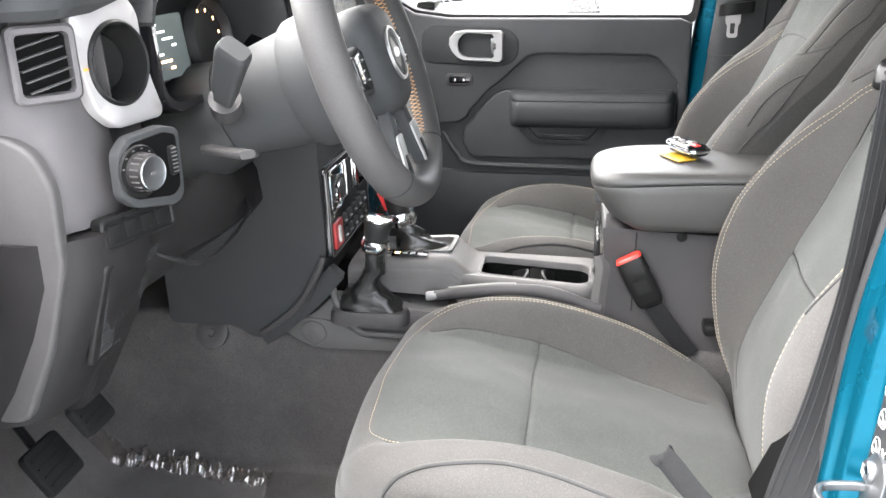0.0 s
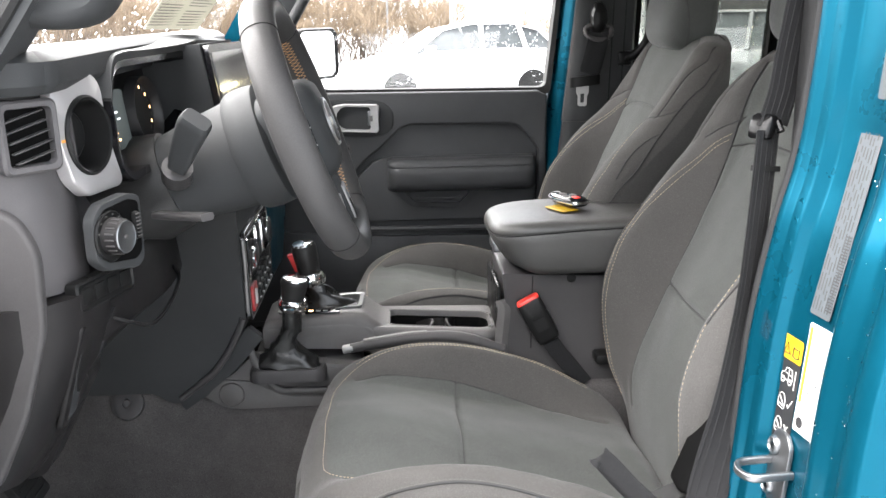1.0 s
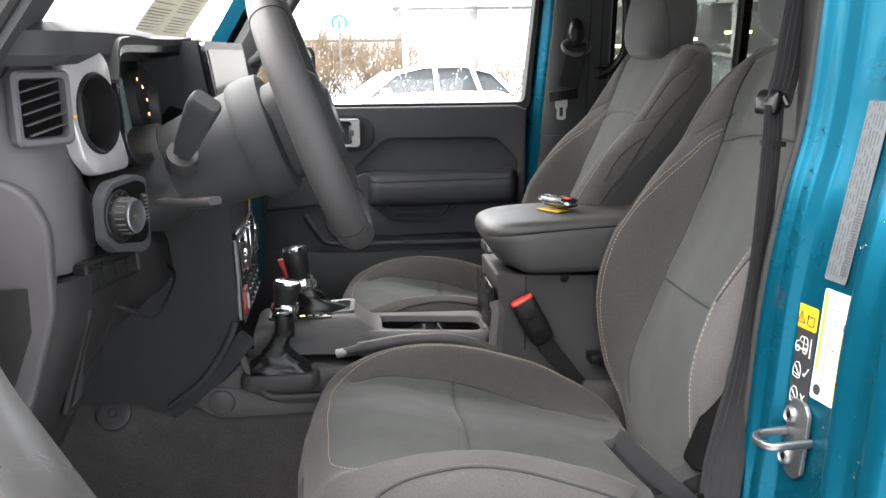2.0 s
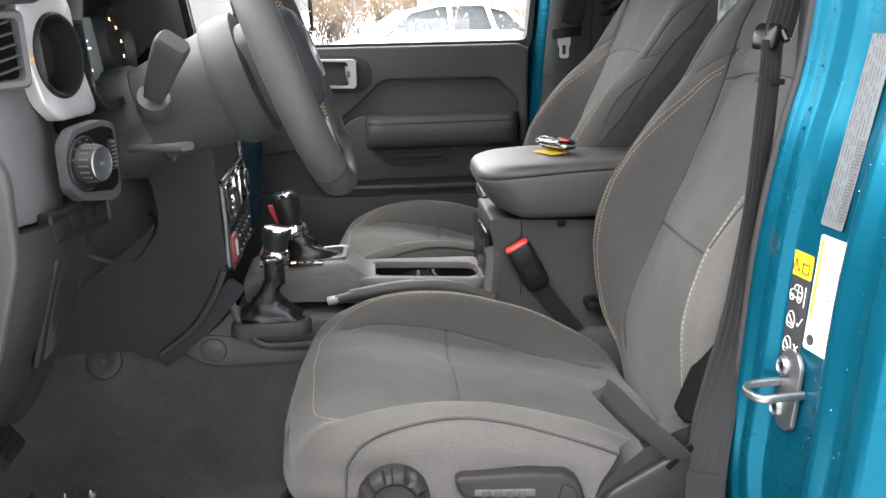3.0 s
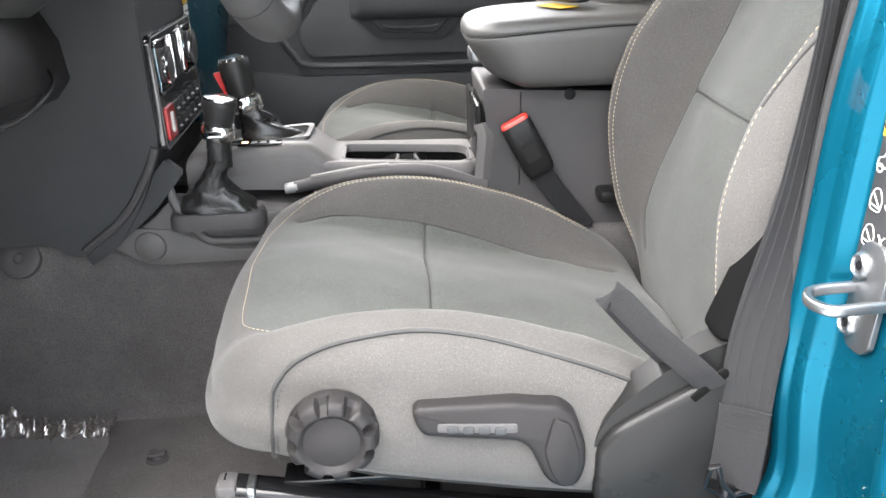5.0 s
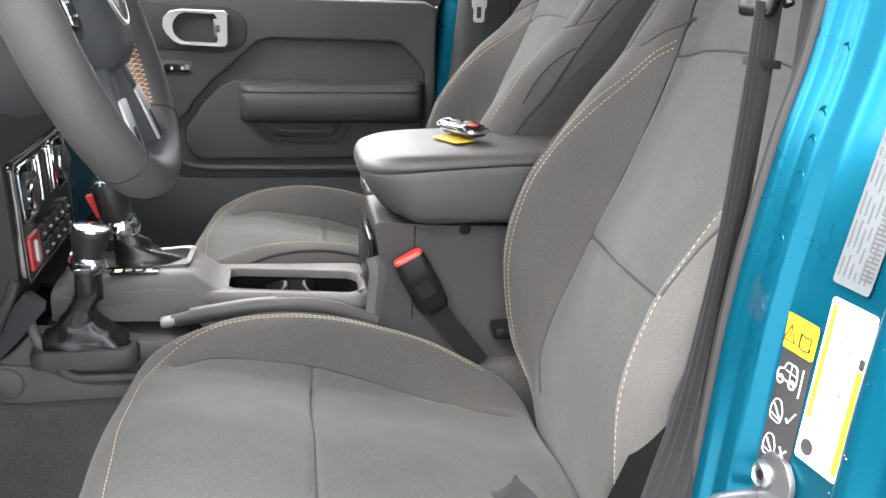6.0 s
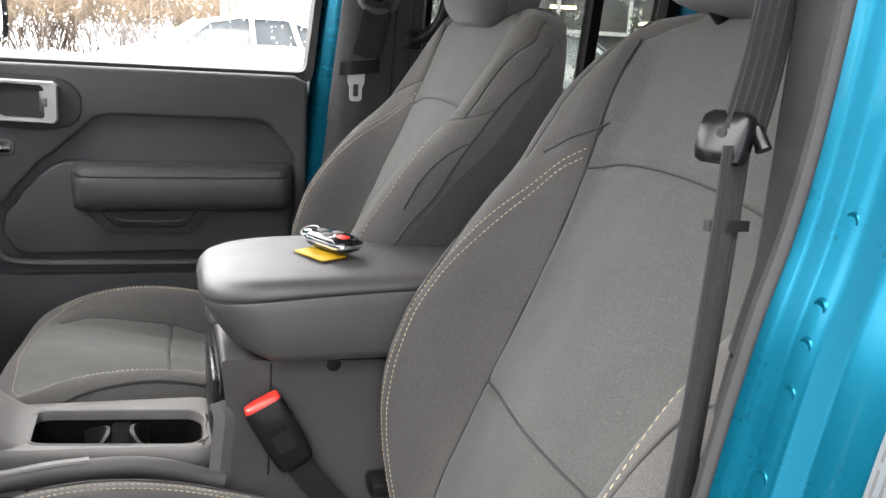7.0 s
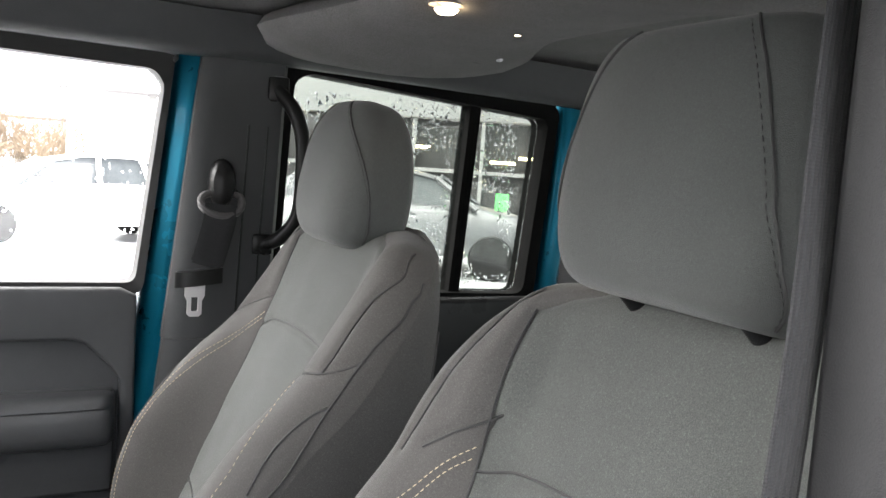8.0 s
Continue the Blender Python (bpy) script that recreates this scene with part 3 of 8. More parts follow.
rings = []
for zz in (.72, .9, 1.1, 1.34, 1.5, 1.66, 1.72):
    x0 = lean_x(zz, .336)
    rings.append([(x0, .80, zz), (x0, .752, zz), (x0 + .006, .744, zz), (x0 + .012, .738, zz), (x0 + .022, .728, zz), (x0 + .026, .724, zz), (x0 + .05, .722, zz), (x0 + .05, .80, zz)])
part("painted_edge", loft(rings), PAINT, pillar2, sharp=60)
for z0, z1, mat_, off, nm in ((1.262, 1.735, SOFT_BLACK, 0.0, "upper_trim"), (.72, 1.2612, SOFT_BLACK, .002, "lower_trim")):
    rings = []
    for k in range(6):
        zz = z0 + (z1 - z0) * k / 5
        x0 = lean_x(zz, .366 + off)
        x1 = lean_x(zz, .53, .03)
        rings.append([(x0, .74, zz), (x0 + .002, .712, zz), (x0 + .014, .700, zz), (x0 + .03, .695, zz), (x0 + .06, .694, zz), (x1 - .03, .694, zz), (x1 - .008, .700, zz), (x1, .712, zz), (x1, .76, zz)])
    part(nm, loft(rings), mat_, pillar2)
part("trim_rib", tube([(lean_x(1.29, .470, .03), .6945, 1.29), (lean_x(1.6, .470, .03), .6945, 1.60)], .002, 6), BLACK, pillar2)
part("trim_rib", tube([(lean_x(1.29, .500, .03), .6945, 1.29), (lean_x(1.6, .500, .03), .6945, 1.60)], .002, 6), BLACK, pillar2)

door3 = thing("door_2", (0.8, 0.76, 0.7), "closed rear passenger door with dark trim and wet window", "door", kind="structure")
part("door_panel", plate(soften([(.545, 1.318), (1.06, 1.318), (1.09, .72), (.545, .72)], .015), on_door(.80), .085, .012, 3), BLACK, door3)
rw_in = soften([(.546, 1.331), (1.030, 1.322), (1.059, 1.644), (1.050, 1.657), (.586, 1.694), (.560, 1.678)], .022)
rw_out = soften([(.530, 1.305), (1.050, 1.300), (1.080, 1.668), (1.066, 1.690), (.575, 1.726), (.535, 1.71)], .022)
rings = [[(a, .80, b) for a, b in rw_out], [(a, .735, b) for a, b in rw_out], [(a, .728, b) for a, b in rw_out], [(a, .733, b) for a, b in rw_in], [(a, .79, b) for a, b in rw_in]]
part("window_frame", loft(rings, True, False), NEAR_BLACK, door3)
part("window_bar", loft([[(.890 + d, y, 1.32) for d, y in ((-.011, .752), (.011, .752), (.011, .79), (-.011, .79))], [(.912 + d, y, 1.678) for d, y in ((-.011, .752), (.011, .752), (.011, .79), (-.011, .79))]]), NEAR_BLACK, door3)
pane = part("window_pane", plate(rw_in, on_door(.772), .004, 0), PRIVACY_GLASS, door3, "rain-spotted rear side window pane")
pane.visible_shadow = False
pane_drops((.56, 1.02, 1.335, 1.67), .777, 3600, 5, door3, .0008, .0022)
rings = []
for zz in (.72, 1.0, 1.3, 1.5, 1.68, 1.72):
    x0 = lean_x(zz, 1.062, .07)
    rings.append([(x0, .80, zz), (x0, .745, zz), (x0 + .01, .73, zz), (x0 + .035, .725, zz), (x0 + .05, .735, zz), (x0 + .05, .80, zz)])
part("painted_edge", loft(rings), PAINT, door3, "teal painted pillar edge", sharp=60)

# grab handle on the pillar
grab = thing("grab_handle", (0.535, 0.69, 1.40), "curved black grab handle on the pillar", "grab handle")
part("bar", tube(curve_points([(.520, .700, 1.66), (.545, .685, 1.63), (.558, .672, 1.585), (.560, .668, 1.52), (.556, .672, 1.46), (.535, .688, 1.425), (.505, .702, 1.410)], 40), .012, 12, up=(0, 1, 0)), BLACK, grab)
part("mount", block((.49, .69, 1.395), (.525, .712, 1.43), .006), BLACK, grab)
part("mount", block((.505, .69, 1.64), (.54, .715, 1.68), .006), BLACK, grab)

sill2 = thing("wall_sill", (0.1, 0.77, 0.55), "plain dark door sill under the passenger doors", "sill", kind="structure")
part("panel", block((-1.02, .742, .55), (1.10, .80, .735), .006), BLACK, sill2)

# ---- roof ----
ceil_ob = thing("ceiling", (0.5, MID, 1.76), "dark felt headliner under the hard top", "ceiling", kind="structure")
rings = []
for i in range(25):
    s = i / 24
    y = -.60 + (1.385) * s
    z = 1.775 - .035 * abs(2 * s - 1) ** 4
    rings.append([(-.30, y, z - .005), (-.1, y, z + .005), (.5, y, z + .01), (1.4, y, z), (1.4, y, z + .05), (-.30, y, z + .05)])
part("headliner", loft(rings), LINING, ceil_ob, sharp=60)
rail = sweep(curve_points([(-.27, .715, 1.725), (-.1, .712, 1.738), (.36, .708, 1.730), (.55, .705, 1.728), (1.1, .705, 1.712), (1.4, .70, 1.70)], 40), [(.035, -.018), (.02, -.03), (-.02, -.03), (-.05, -.01), (-.055, .03), (.05, .035)], (0, 0, 1))
part("side_rail", rail, SOFT_BLACK, ceil_ob)
rail = sweep(curve_points([(-.27, -.52, 1.725), (-.1, -.53, 1.738), (.36, -.53, 1.735), (.55, -.53, 1.73), (1.4, -.52, 1.70)], 40), [(.05, .035), (.05, .0), (.03, -.02), (-.02, -.02), (-.05, .035)], (0, 0, 1))
part("side_rail", rail, SOFT_BLACK, ceil_ob)
part("drip_line", tube(curve_points([(-.2, .752, 1.716), (.1, .75, 1.716), (.345, .742, 1.706), (.372, .738, 1.69)], 30), .004, 6), STEEL, ceil_ob, "pale grey drip channel")

bar = thing("overhead_sound_bar", (0.66, MID, 1.70), "black overhead speaker bar with two lit dome lamps", "sound bar")
rings = []
for i in range(29):
    s = i / 28
    y = -.50 + 1.19 * s
    fat = 1 + .5 * math.exp(-((abs(y - MID) - .36) / .13) ** 2)
    sag = .012 * math.exp(-((abs(y - MID) - .36) / .13) ** 2)
    rings.append([(.62 + .13 * fat * math.cos(a) * (1 if math.cos(a) > 0 else 1.0), y, 1.735 - sag + .030 * fat * math.sin(a)) for a in [2 * math.pi * j / 20 for j in range(20)]])
part("bar", loft(rings), LINING, bar)
for xx, yy in ((.518, .107), (.635, .165)):
    p = part("lamp_rim", lathe([(.010, -.010), (.015, -.010), (.018, -.006), (.019, -.016)], pose(xx, yy, 1.708, 180), 24), PLASTIC_GREY, bar)
    part("lamp", lathe([(.001, -.003), (.008, -.004), (.012, -.008)], pose(xx, yy, 1.702, 180), 20), WARM, p, "lit warm white lamp")
for yy in (.42, -.24):
    part("speaker_grille", lathe([(.001, .004), (.05, .004), (.062, .0), (.066, -.01)], pose(.66, yy, 1.694, 180) @ Matrix.Diagonal((1, 1.3, 1, 1)), 36), LINING, bar, "cloth speaker grille")
for dx, dy in ((.05, .33), (-.04, .50), (.05, .50)):
    part("screw", lathe([(.001, .003), (.004, .002), (.005, -.002)], pose(.66 + dx, dy, 1.700, 180), 12), STEEL, bar)

# ---- what closes the car around ----
shell = thing("wall_rear", (1.4, MID, 0.6), "plain dark tailgate wall with a window", "wall", kind="structure")
part("lower_panel", block((1.38, -.62, .55), (1.44, .80, 1.28), .01), PLASTIC, shell)
part("upper_panel", block((1.38, -.62, 1.68), (1.44, .80, 1.80), .01), PLASTIC, shell)
pane = part("window_pane", block((1.40, -.60, 1.285), (1.405, .78, 1.675), 0), PRIVACY_GLASS, shell)
pane.visible_shadow = False
side3 = thing("wall_rear_side", (0.9, -.58, 0.6), "plain dark rear door on the driver side", "wall", kind="structure")
part("lower_panel", block((.56, -.60, .55), (1.376, -.52, 1.31), .012), PLASTIC, side3)
part("upper_panel", block((.56, -.60, 1.69), (1.376, -.55, 1.76), .008), PLASTIC, side3)
part("post", block((1.06, -.60, 1.312), (1.12, -.55, 1.688), .008), PLASTIC, side3)
pane = part("window_pane", block((.562, -.585, 1.313), (1.058, -.58, 1.687), 0), GLASS, side3)
pane.visible_shadow = False
side4 = thing("wall_rear_quarter", (1.2, .76, 0.6), "plain dark quarter panel behind the rear door", "wall", kind="structure")
part("panel", block((1.105, .73, .55), (1.376, .80, 1.76), .01), PLASTIC, side4)
# windscreen, its pillars and the cowl
screen = thing("windshield", (-0.55, MID, 1.46), "raked windscreen with rain drops and black surround", "windshield", kind="structure")
pane = part("window_pane", loft([[(-.505, -.50, 1.455), (-.535, MID, 1.455), (-.505, .70, 1.455), (-.497, .70, 1.455), (-.527, MID, 1.455), (-.497, -.50, 1.455)], [(-.285, -.50, 1.745), (-.31, MID, 1.75), (-.285, .70, 1.745), (-.277, .70, 1.745), (-.302, MID, 1.75), (-.277, -.50, 1.745)]]), SCREEN_GLASS, screen)
pane.visible_shadow = False
random.seed(21)
out = []
for k in range(700):
    y, s = random.uniform(-.48, .68), random.random()
    x, z = -.500 + .22 * s - .03 * (1 - (2 * (y - MID) / 1.2) ** 2), 1.457 + .288 * s
    r = random.uniform(.001, .003)
    m = Matrix.Translation((x - .004, y, z)) @ Vector((-.8, 0, .6)).to_track_quat('Z', 'Y').to_matrix().to_4x4()
    out.append(lathe([(r * .3, r * .5), (r * .8, r * .35), (r, 0)], m, 6))
ob = part("rain_drops", join(*out), WATER, screen, "rain drops on the windscreen")
ob.visible_shadow = False
tagged(ob, kind="stuff")
path = curve_points([(-.56, .715, 1.27), (-.50, .715, 1.366), (-.421, .715, 1.492), (-.333, .715, 1.633), (-.263, .715, 1.745)], 24)
part("pillar_paint", sweep(path, [(-.016, -.03), (.016, -.03), (.016, .02), (-.016, .02)], (0, 1, 0)), PAINT, screen, "teal painted windscreen pillar")
path2 = [p + Vector((.070, -.018, -.012)) for p in path[6:]]
part("pillar_trim", sweep(path2, [(-.044, -.02), (-.02, -.032), (.016, -.03), (.034, -.012), (.032, .02), (-.044, .02)], (0, 1, 0)), SOFT_BLACK, screen, "dark pillar trim")
part("pillar_handle", tube(curve_points([path[10] + Vector((.085, -.03, -.01)), path[11] + Vector((.112, -.05, -.01)), path[15] + Vector((.116, -.05, -.01)), path[19] + Vector((.110, -.04, -.02)), path[20] + Vector((.08, -.03, -.01))], 30), .013, 10, up=(0, 1, 0)), SOFT_BLACK, screen, "black grab handle on the pillar")
path = curve_points([(-.60, -.53, 1.28), (-.505, -.53, 1.410), (-.444, -.53, 1.492), (-.398, -.53, 1.554), (-.26, -.53, 1.745)], 24)
part("pillar_trim", sweep([p + Vector((-.032, .0, .02)) for p in path], [(-.045, -.03), (.036, -.03), (.044, -.022), (.045, .0), (.038, .03), (-.045, .03)], (0, 1, 0)), SOFT_BLACK, screen, "dark pillar trim")
part("pillar_seal", tube([p + Vector((-.006, -.028, .004)) for p in path], .008, 8, up=(0, 1, 0)), RUBBER, screen, "black rubber door seal")
part("header", block((-.33, -.53, 1.735), (-.20, .715, 1.79), .015), SOFT_BLACK, screen)
part("cowl", loft([[(-1.04, -.55, 1.40), (-.55, -.55, 1.452), (-.52, -.55, 1.44), (-.60, -.55, 1.0), (-1.04, -.55, 1.0)], [(-1.04, .74, 1.40), (-.55, .74, 1.452), (-.52, .74, 1.44), (-.60, .74, 1.0), (-1.04, .74, 1.0)]]), NEAR_BLACK, screen)
hinge = thing("wall_front", (-0.7, -0.56, 0.6), "teal painted hinge pillar ahead of the door opening", "wall", kind="structure")
part("pillar_face", loft([[(-.60, -.545, z), (-.585, -.56, z), (-.59, -.62, z), (-.64, -.64, z), (-1.02, -.64, z), (-1.02, -.52, z), (-.62, -.52, z)] for z in (.62, .8, 1.1, 1.42)]), PAINT, hinge)
part("firewall", block((-1.05, -.53, .60), (-1.02, .76, 1.42), .005), CARPET, hinge)
# padded sun visor folded near the pillar
visor = thing("sun_visor", (-.36, -.44, 1.56), "dark grey padded sun visor by the pillar", "sun visor")
pad_o = soften([(-.44, 1.530), (-.418, 1.5205), (-.374, 1.519), (-.345, 1.528), (-.326, 1.552), (-.305, 1.60), (-.285, 1.66), (-.285, 1.70), (-.40, 1.70), (-.44, 1.60)], .02, 5)
part("pad", loft([[(-.36 + (a + .36) * k, y, 1.60 + (b - 1.60) * k) for a, b in pad_o] for y, k in ((-.545, .80), (-.538, .92), (-.522, 1.0), (-.49, 1.0), (-.475, .92))]), SOFT_BLACK, visor)
part("pivot", tube([(-.36, -.50, 1.68), (-.34, -.51, 1.74)], .008, 8), PLASTIC, visor)

# ---- the driver's door, swung open ----
open_door = thing("door_3", (-0.62, -0.60, 0.7), "driver door swung open with black trim panel", "door", kind="structure")
door_m = Matrix.Translation((-.60, -.63, 0)) @ Matrix.Rotation(radians(-58), 4, 'Z')


def placed(shape, m):
    return [m @ Vector(p) for p in shape[0]], shape[1]


def bm_placed(bm, m):
    bmesh.ops.transform(bm, matrix=m, verts=bm.verts[:])
    return bm


door_o = soften([(.02, .70), (.02, 1.40), (.10, 1.415), (.34, 1.405), (.44, 1.38), (.56, 1.345), (.76, 1.335), (.78, .72), (.70, .68), (.06, .68)], .03, 4)
door_i = [(.40 + (a - .40) * .95, 1.04 + (c - 1.04) * .97) for a, c in door_o]


def door_slice(outline, n):
    return [door_m @ Vector((a, n, c)) for a, c in outline]


part("door_skin", loft([door_slice(door_i, -.075), door_slice(door_o, -.06), door_slice(door_o, -.02)]), PAINT, open_door, "teal painted outer skin")
part("trim_panel", loft([door_slice(door_i, -.018), door_slice(door_i, .02), door_slice([(.40 + (a - .40) * .92, 1.04 + (c - 1.04) * .94) for a, c in door_o], .035)]), BLACK, open_door)
part("armrest", bm_placed(block((0.25, .03, 1.08), (.70, .085, 1.17), .02, 4), door_m), SOFT_BLACK, open_door)
part("pull_handle", bm_placed(block((0.18, .03, 1.22), (.30, .06, 1.30), .012, 3), door_m), BLACK, open_door)

# ---- the two front seats ----
BASE_X, BASE_Z = 0.29, 0.87            # where backrest and cushion meet
RX, RZ = 0.40, 0.9165                  # the way up the backrest


def cushion_top(x, v):
    """Height of the cushion's top, x along the car, v to the side of its middle."""
    mid = eased(x, .03, [-.23, -.19, -.13, -.08, .035, .12, .2, .3], [.925, .936, .940, .934, .907, .888, .872, .852])
    crest = eased(x, .03, [-.23, -.2, -.143, -.09, -.04, .02, .08, .184, .25, .31], [.930, .942, .960, .974, .981, .980, .971, .938, .902, .866])
    a = abs(v)
    z = mid + (crest - mid) * smooth01((a - 0.150) / 0.060)
    return z + 0.006 * math.cos(min(1.0, a / 0.14) * math.pi) - 0.004


def groove(d, width=0.0035, deep=0.004):
    return deep * math.exp(-(d / width) ** 2)


def line_distance(p, pts):
    best = 9.0
    for a, b in zip(pts, pts[1:]):
        dx, dy = b[0] - a[0], b[1] - a[1]
        t = max(0.0, min(1.0, ((p[0] - a[0]) * dx + (p[1] - a[1]) * dy) / max(1e-12, dx * dx + dy * dy)))
        best = min(best, math.hypot(p[0] - a[0] - t * dx, p[1] - a[1] - t * dy))
    return best


INSERT_SEAM = [(-.135, .162), (-.09, .172), (-.02, .172), (.035, .172), (.12, .166), (.22, .152), (.29, .135)]
CROSS_SEAM = [(.035, -.172), (.030, -.09), (.032, 0), (.030, .09), (.035, .172)]


def back_foot(h):
    """The backrest curves away to the rear where it meets the cushion."""
    return eased(h, .02, [-.06, 0, .05, .10, .16], [-.085, -.045, -.016, -.002, .0])


def backrest_front(h, v):
    """How far the backrest's face stands out, h up the back, v to the side."""
    a = abs(v)
    crest = eased(h, .018, [-.06, 0, .05, .10, .157, .206, .27, .335, .40, .457, .50, .57, .64], [-.015, -.012, .018, .036, .064, .078, .083, .071, .051, .024, .012, .004, .0])
    inner = eased(h, .04, [0, .13, .24, .34, .47, .6], [.145, .145, .147, .149, .147, .15])
    bend = 0.002 * smooth01((h - .47) / .22)
    lumbar = 0.014 * math.exp(-((h - .22) / .12) ** 2) * (1 - smooth01(a / 0.16))
    return back_foot(h) + bend + lumbar + crest * smooth01((a - inner) / (0.207 - inner)) - 0.004 * smooth01(a / inner) * (1 - smooth01((a - inner) / 0.02))


BACK_SEAM = [(.03, .125), (.07, .138), (.129, .143), (.241, .147), (.34, .149), (.42, .148), (.48, .147), (.53, .151), (.59, .157), (.625, .160), (.645, .135), (.656, .105)]
LOW_SEAM = [(.241, -.147), (.243, 0), (.241, .147)]
ARC_SEAM = [(.484, .147), (.499, .11), (.506, .04), (.506, -.04), (.499, -.11), (.484, -.147)]
WING_SEAM = [(.530, .151), (.508, .185), (.486, .215), (.476, .228)]
FLANK_SEAM = [(.600, .222), (.56, .238), (.50, .249), (.42, .254), (.30, .257), (.18, .254), (.10, .243)]
ARCH_SEAM = [(.39, .252), (.38, .236), (.35, .220), (.27, .212)]
# the passenger seat's console side
CONSOLE_FLANK = [(.621, .220), (.602, .231), (.566, .243), (.521, .249), (.489, .253), (.46, .256), (.416, .261), (.371, .263), (.30, .262)]
CONSOLE_SHOULDER = [(.649, .190), (.614, .213), (.578, .213), (.542, .218), (.512, .224), (.488, .227)]
CONSOLE_WING = [(.474, .170), (.479, .195), (.488, .227), (.503, .243), (.520, .249)]
CONSOLE_ARCH = [(.461, .255), (.448, .252), (.427, .250), (.396, .251), (.353, .256)]
# the driver seat's console side
DRIVER_SHOULDER = [(.645, .165), (.627, .186), (.596, .191), (.56, .200), (.514, .208), (.469, .215)]
DRIVER_WING = [(.535, .143), (.508, .165), (.481, .191)]
SHOULDER_SEAM = [(.462, .234), (.50, .230), (.54, .222), (.58, .208), (.62, .182), (.645, .155)]


def back_width(h):
    return eased(h, .012, [-.06, 0, .05, .12, .2, .35, .45, .5, .551, .60, .645, .668, .685], [.222, .230, .240, .252, .262, .264, .262, .259, .250, .234, .205, .168, .09])


def split_rows(rows, j0, j1, i0):
    """A grid of points as two shapes: columns j0 to j1 from row i0 on, and the rest."""
    n = len(rows[0])
    vs, fs = loft(rows, False, False)
    sides = ([], [])
    for f in fs:
        i, j = f[0] // n, f[0] % n
        sides[0 if (j0 <= j < j1 and i >= i0) else 1].append(f)
    out = []
    for faces in sides:
        keep = sorted({k for f in faces for k in f})
        at = {k: q for q, k in enumerate(keep)}
        out.append(([vs[k] for k in keep], [tuple(at[k] for k in f) for f in faces]))
    return out


def column_stops(w, seam, n):
    """Places across a row, with the seam on a column at a quarter and three quarters."""
    q = n // 4
    seam = min(seam, w * .96)
    side = [seam + (w - seam) * (0.55 * k / q + .45 * math.sin(k / q * math.pi / 2)) for k in range(q + 1)]
    mid = [-seam + 2 * seam * k / (n - 2 * q) for k in range(n - 2 * q + 1)]
    return [-v for v in side[:0:-1]] + mid + side[1:]


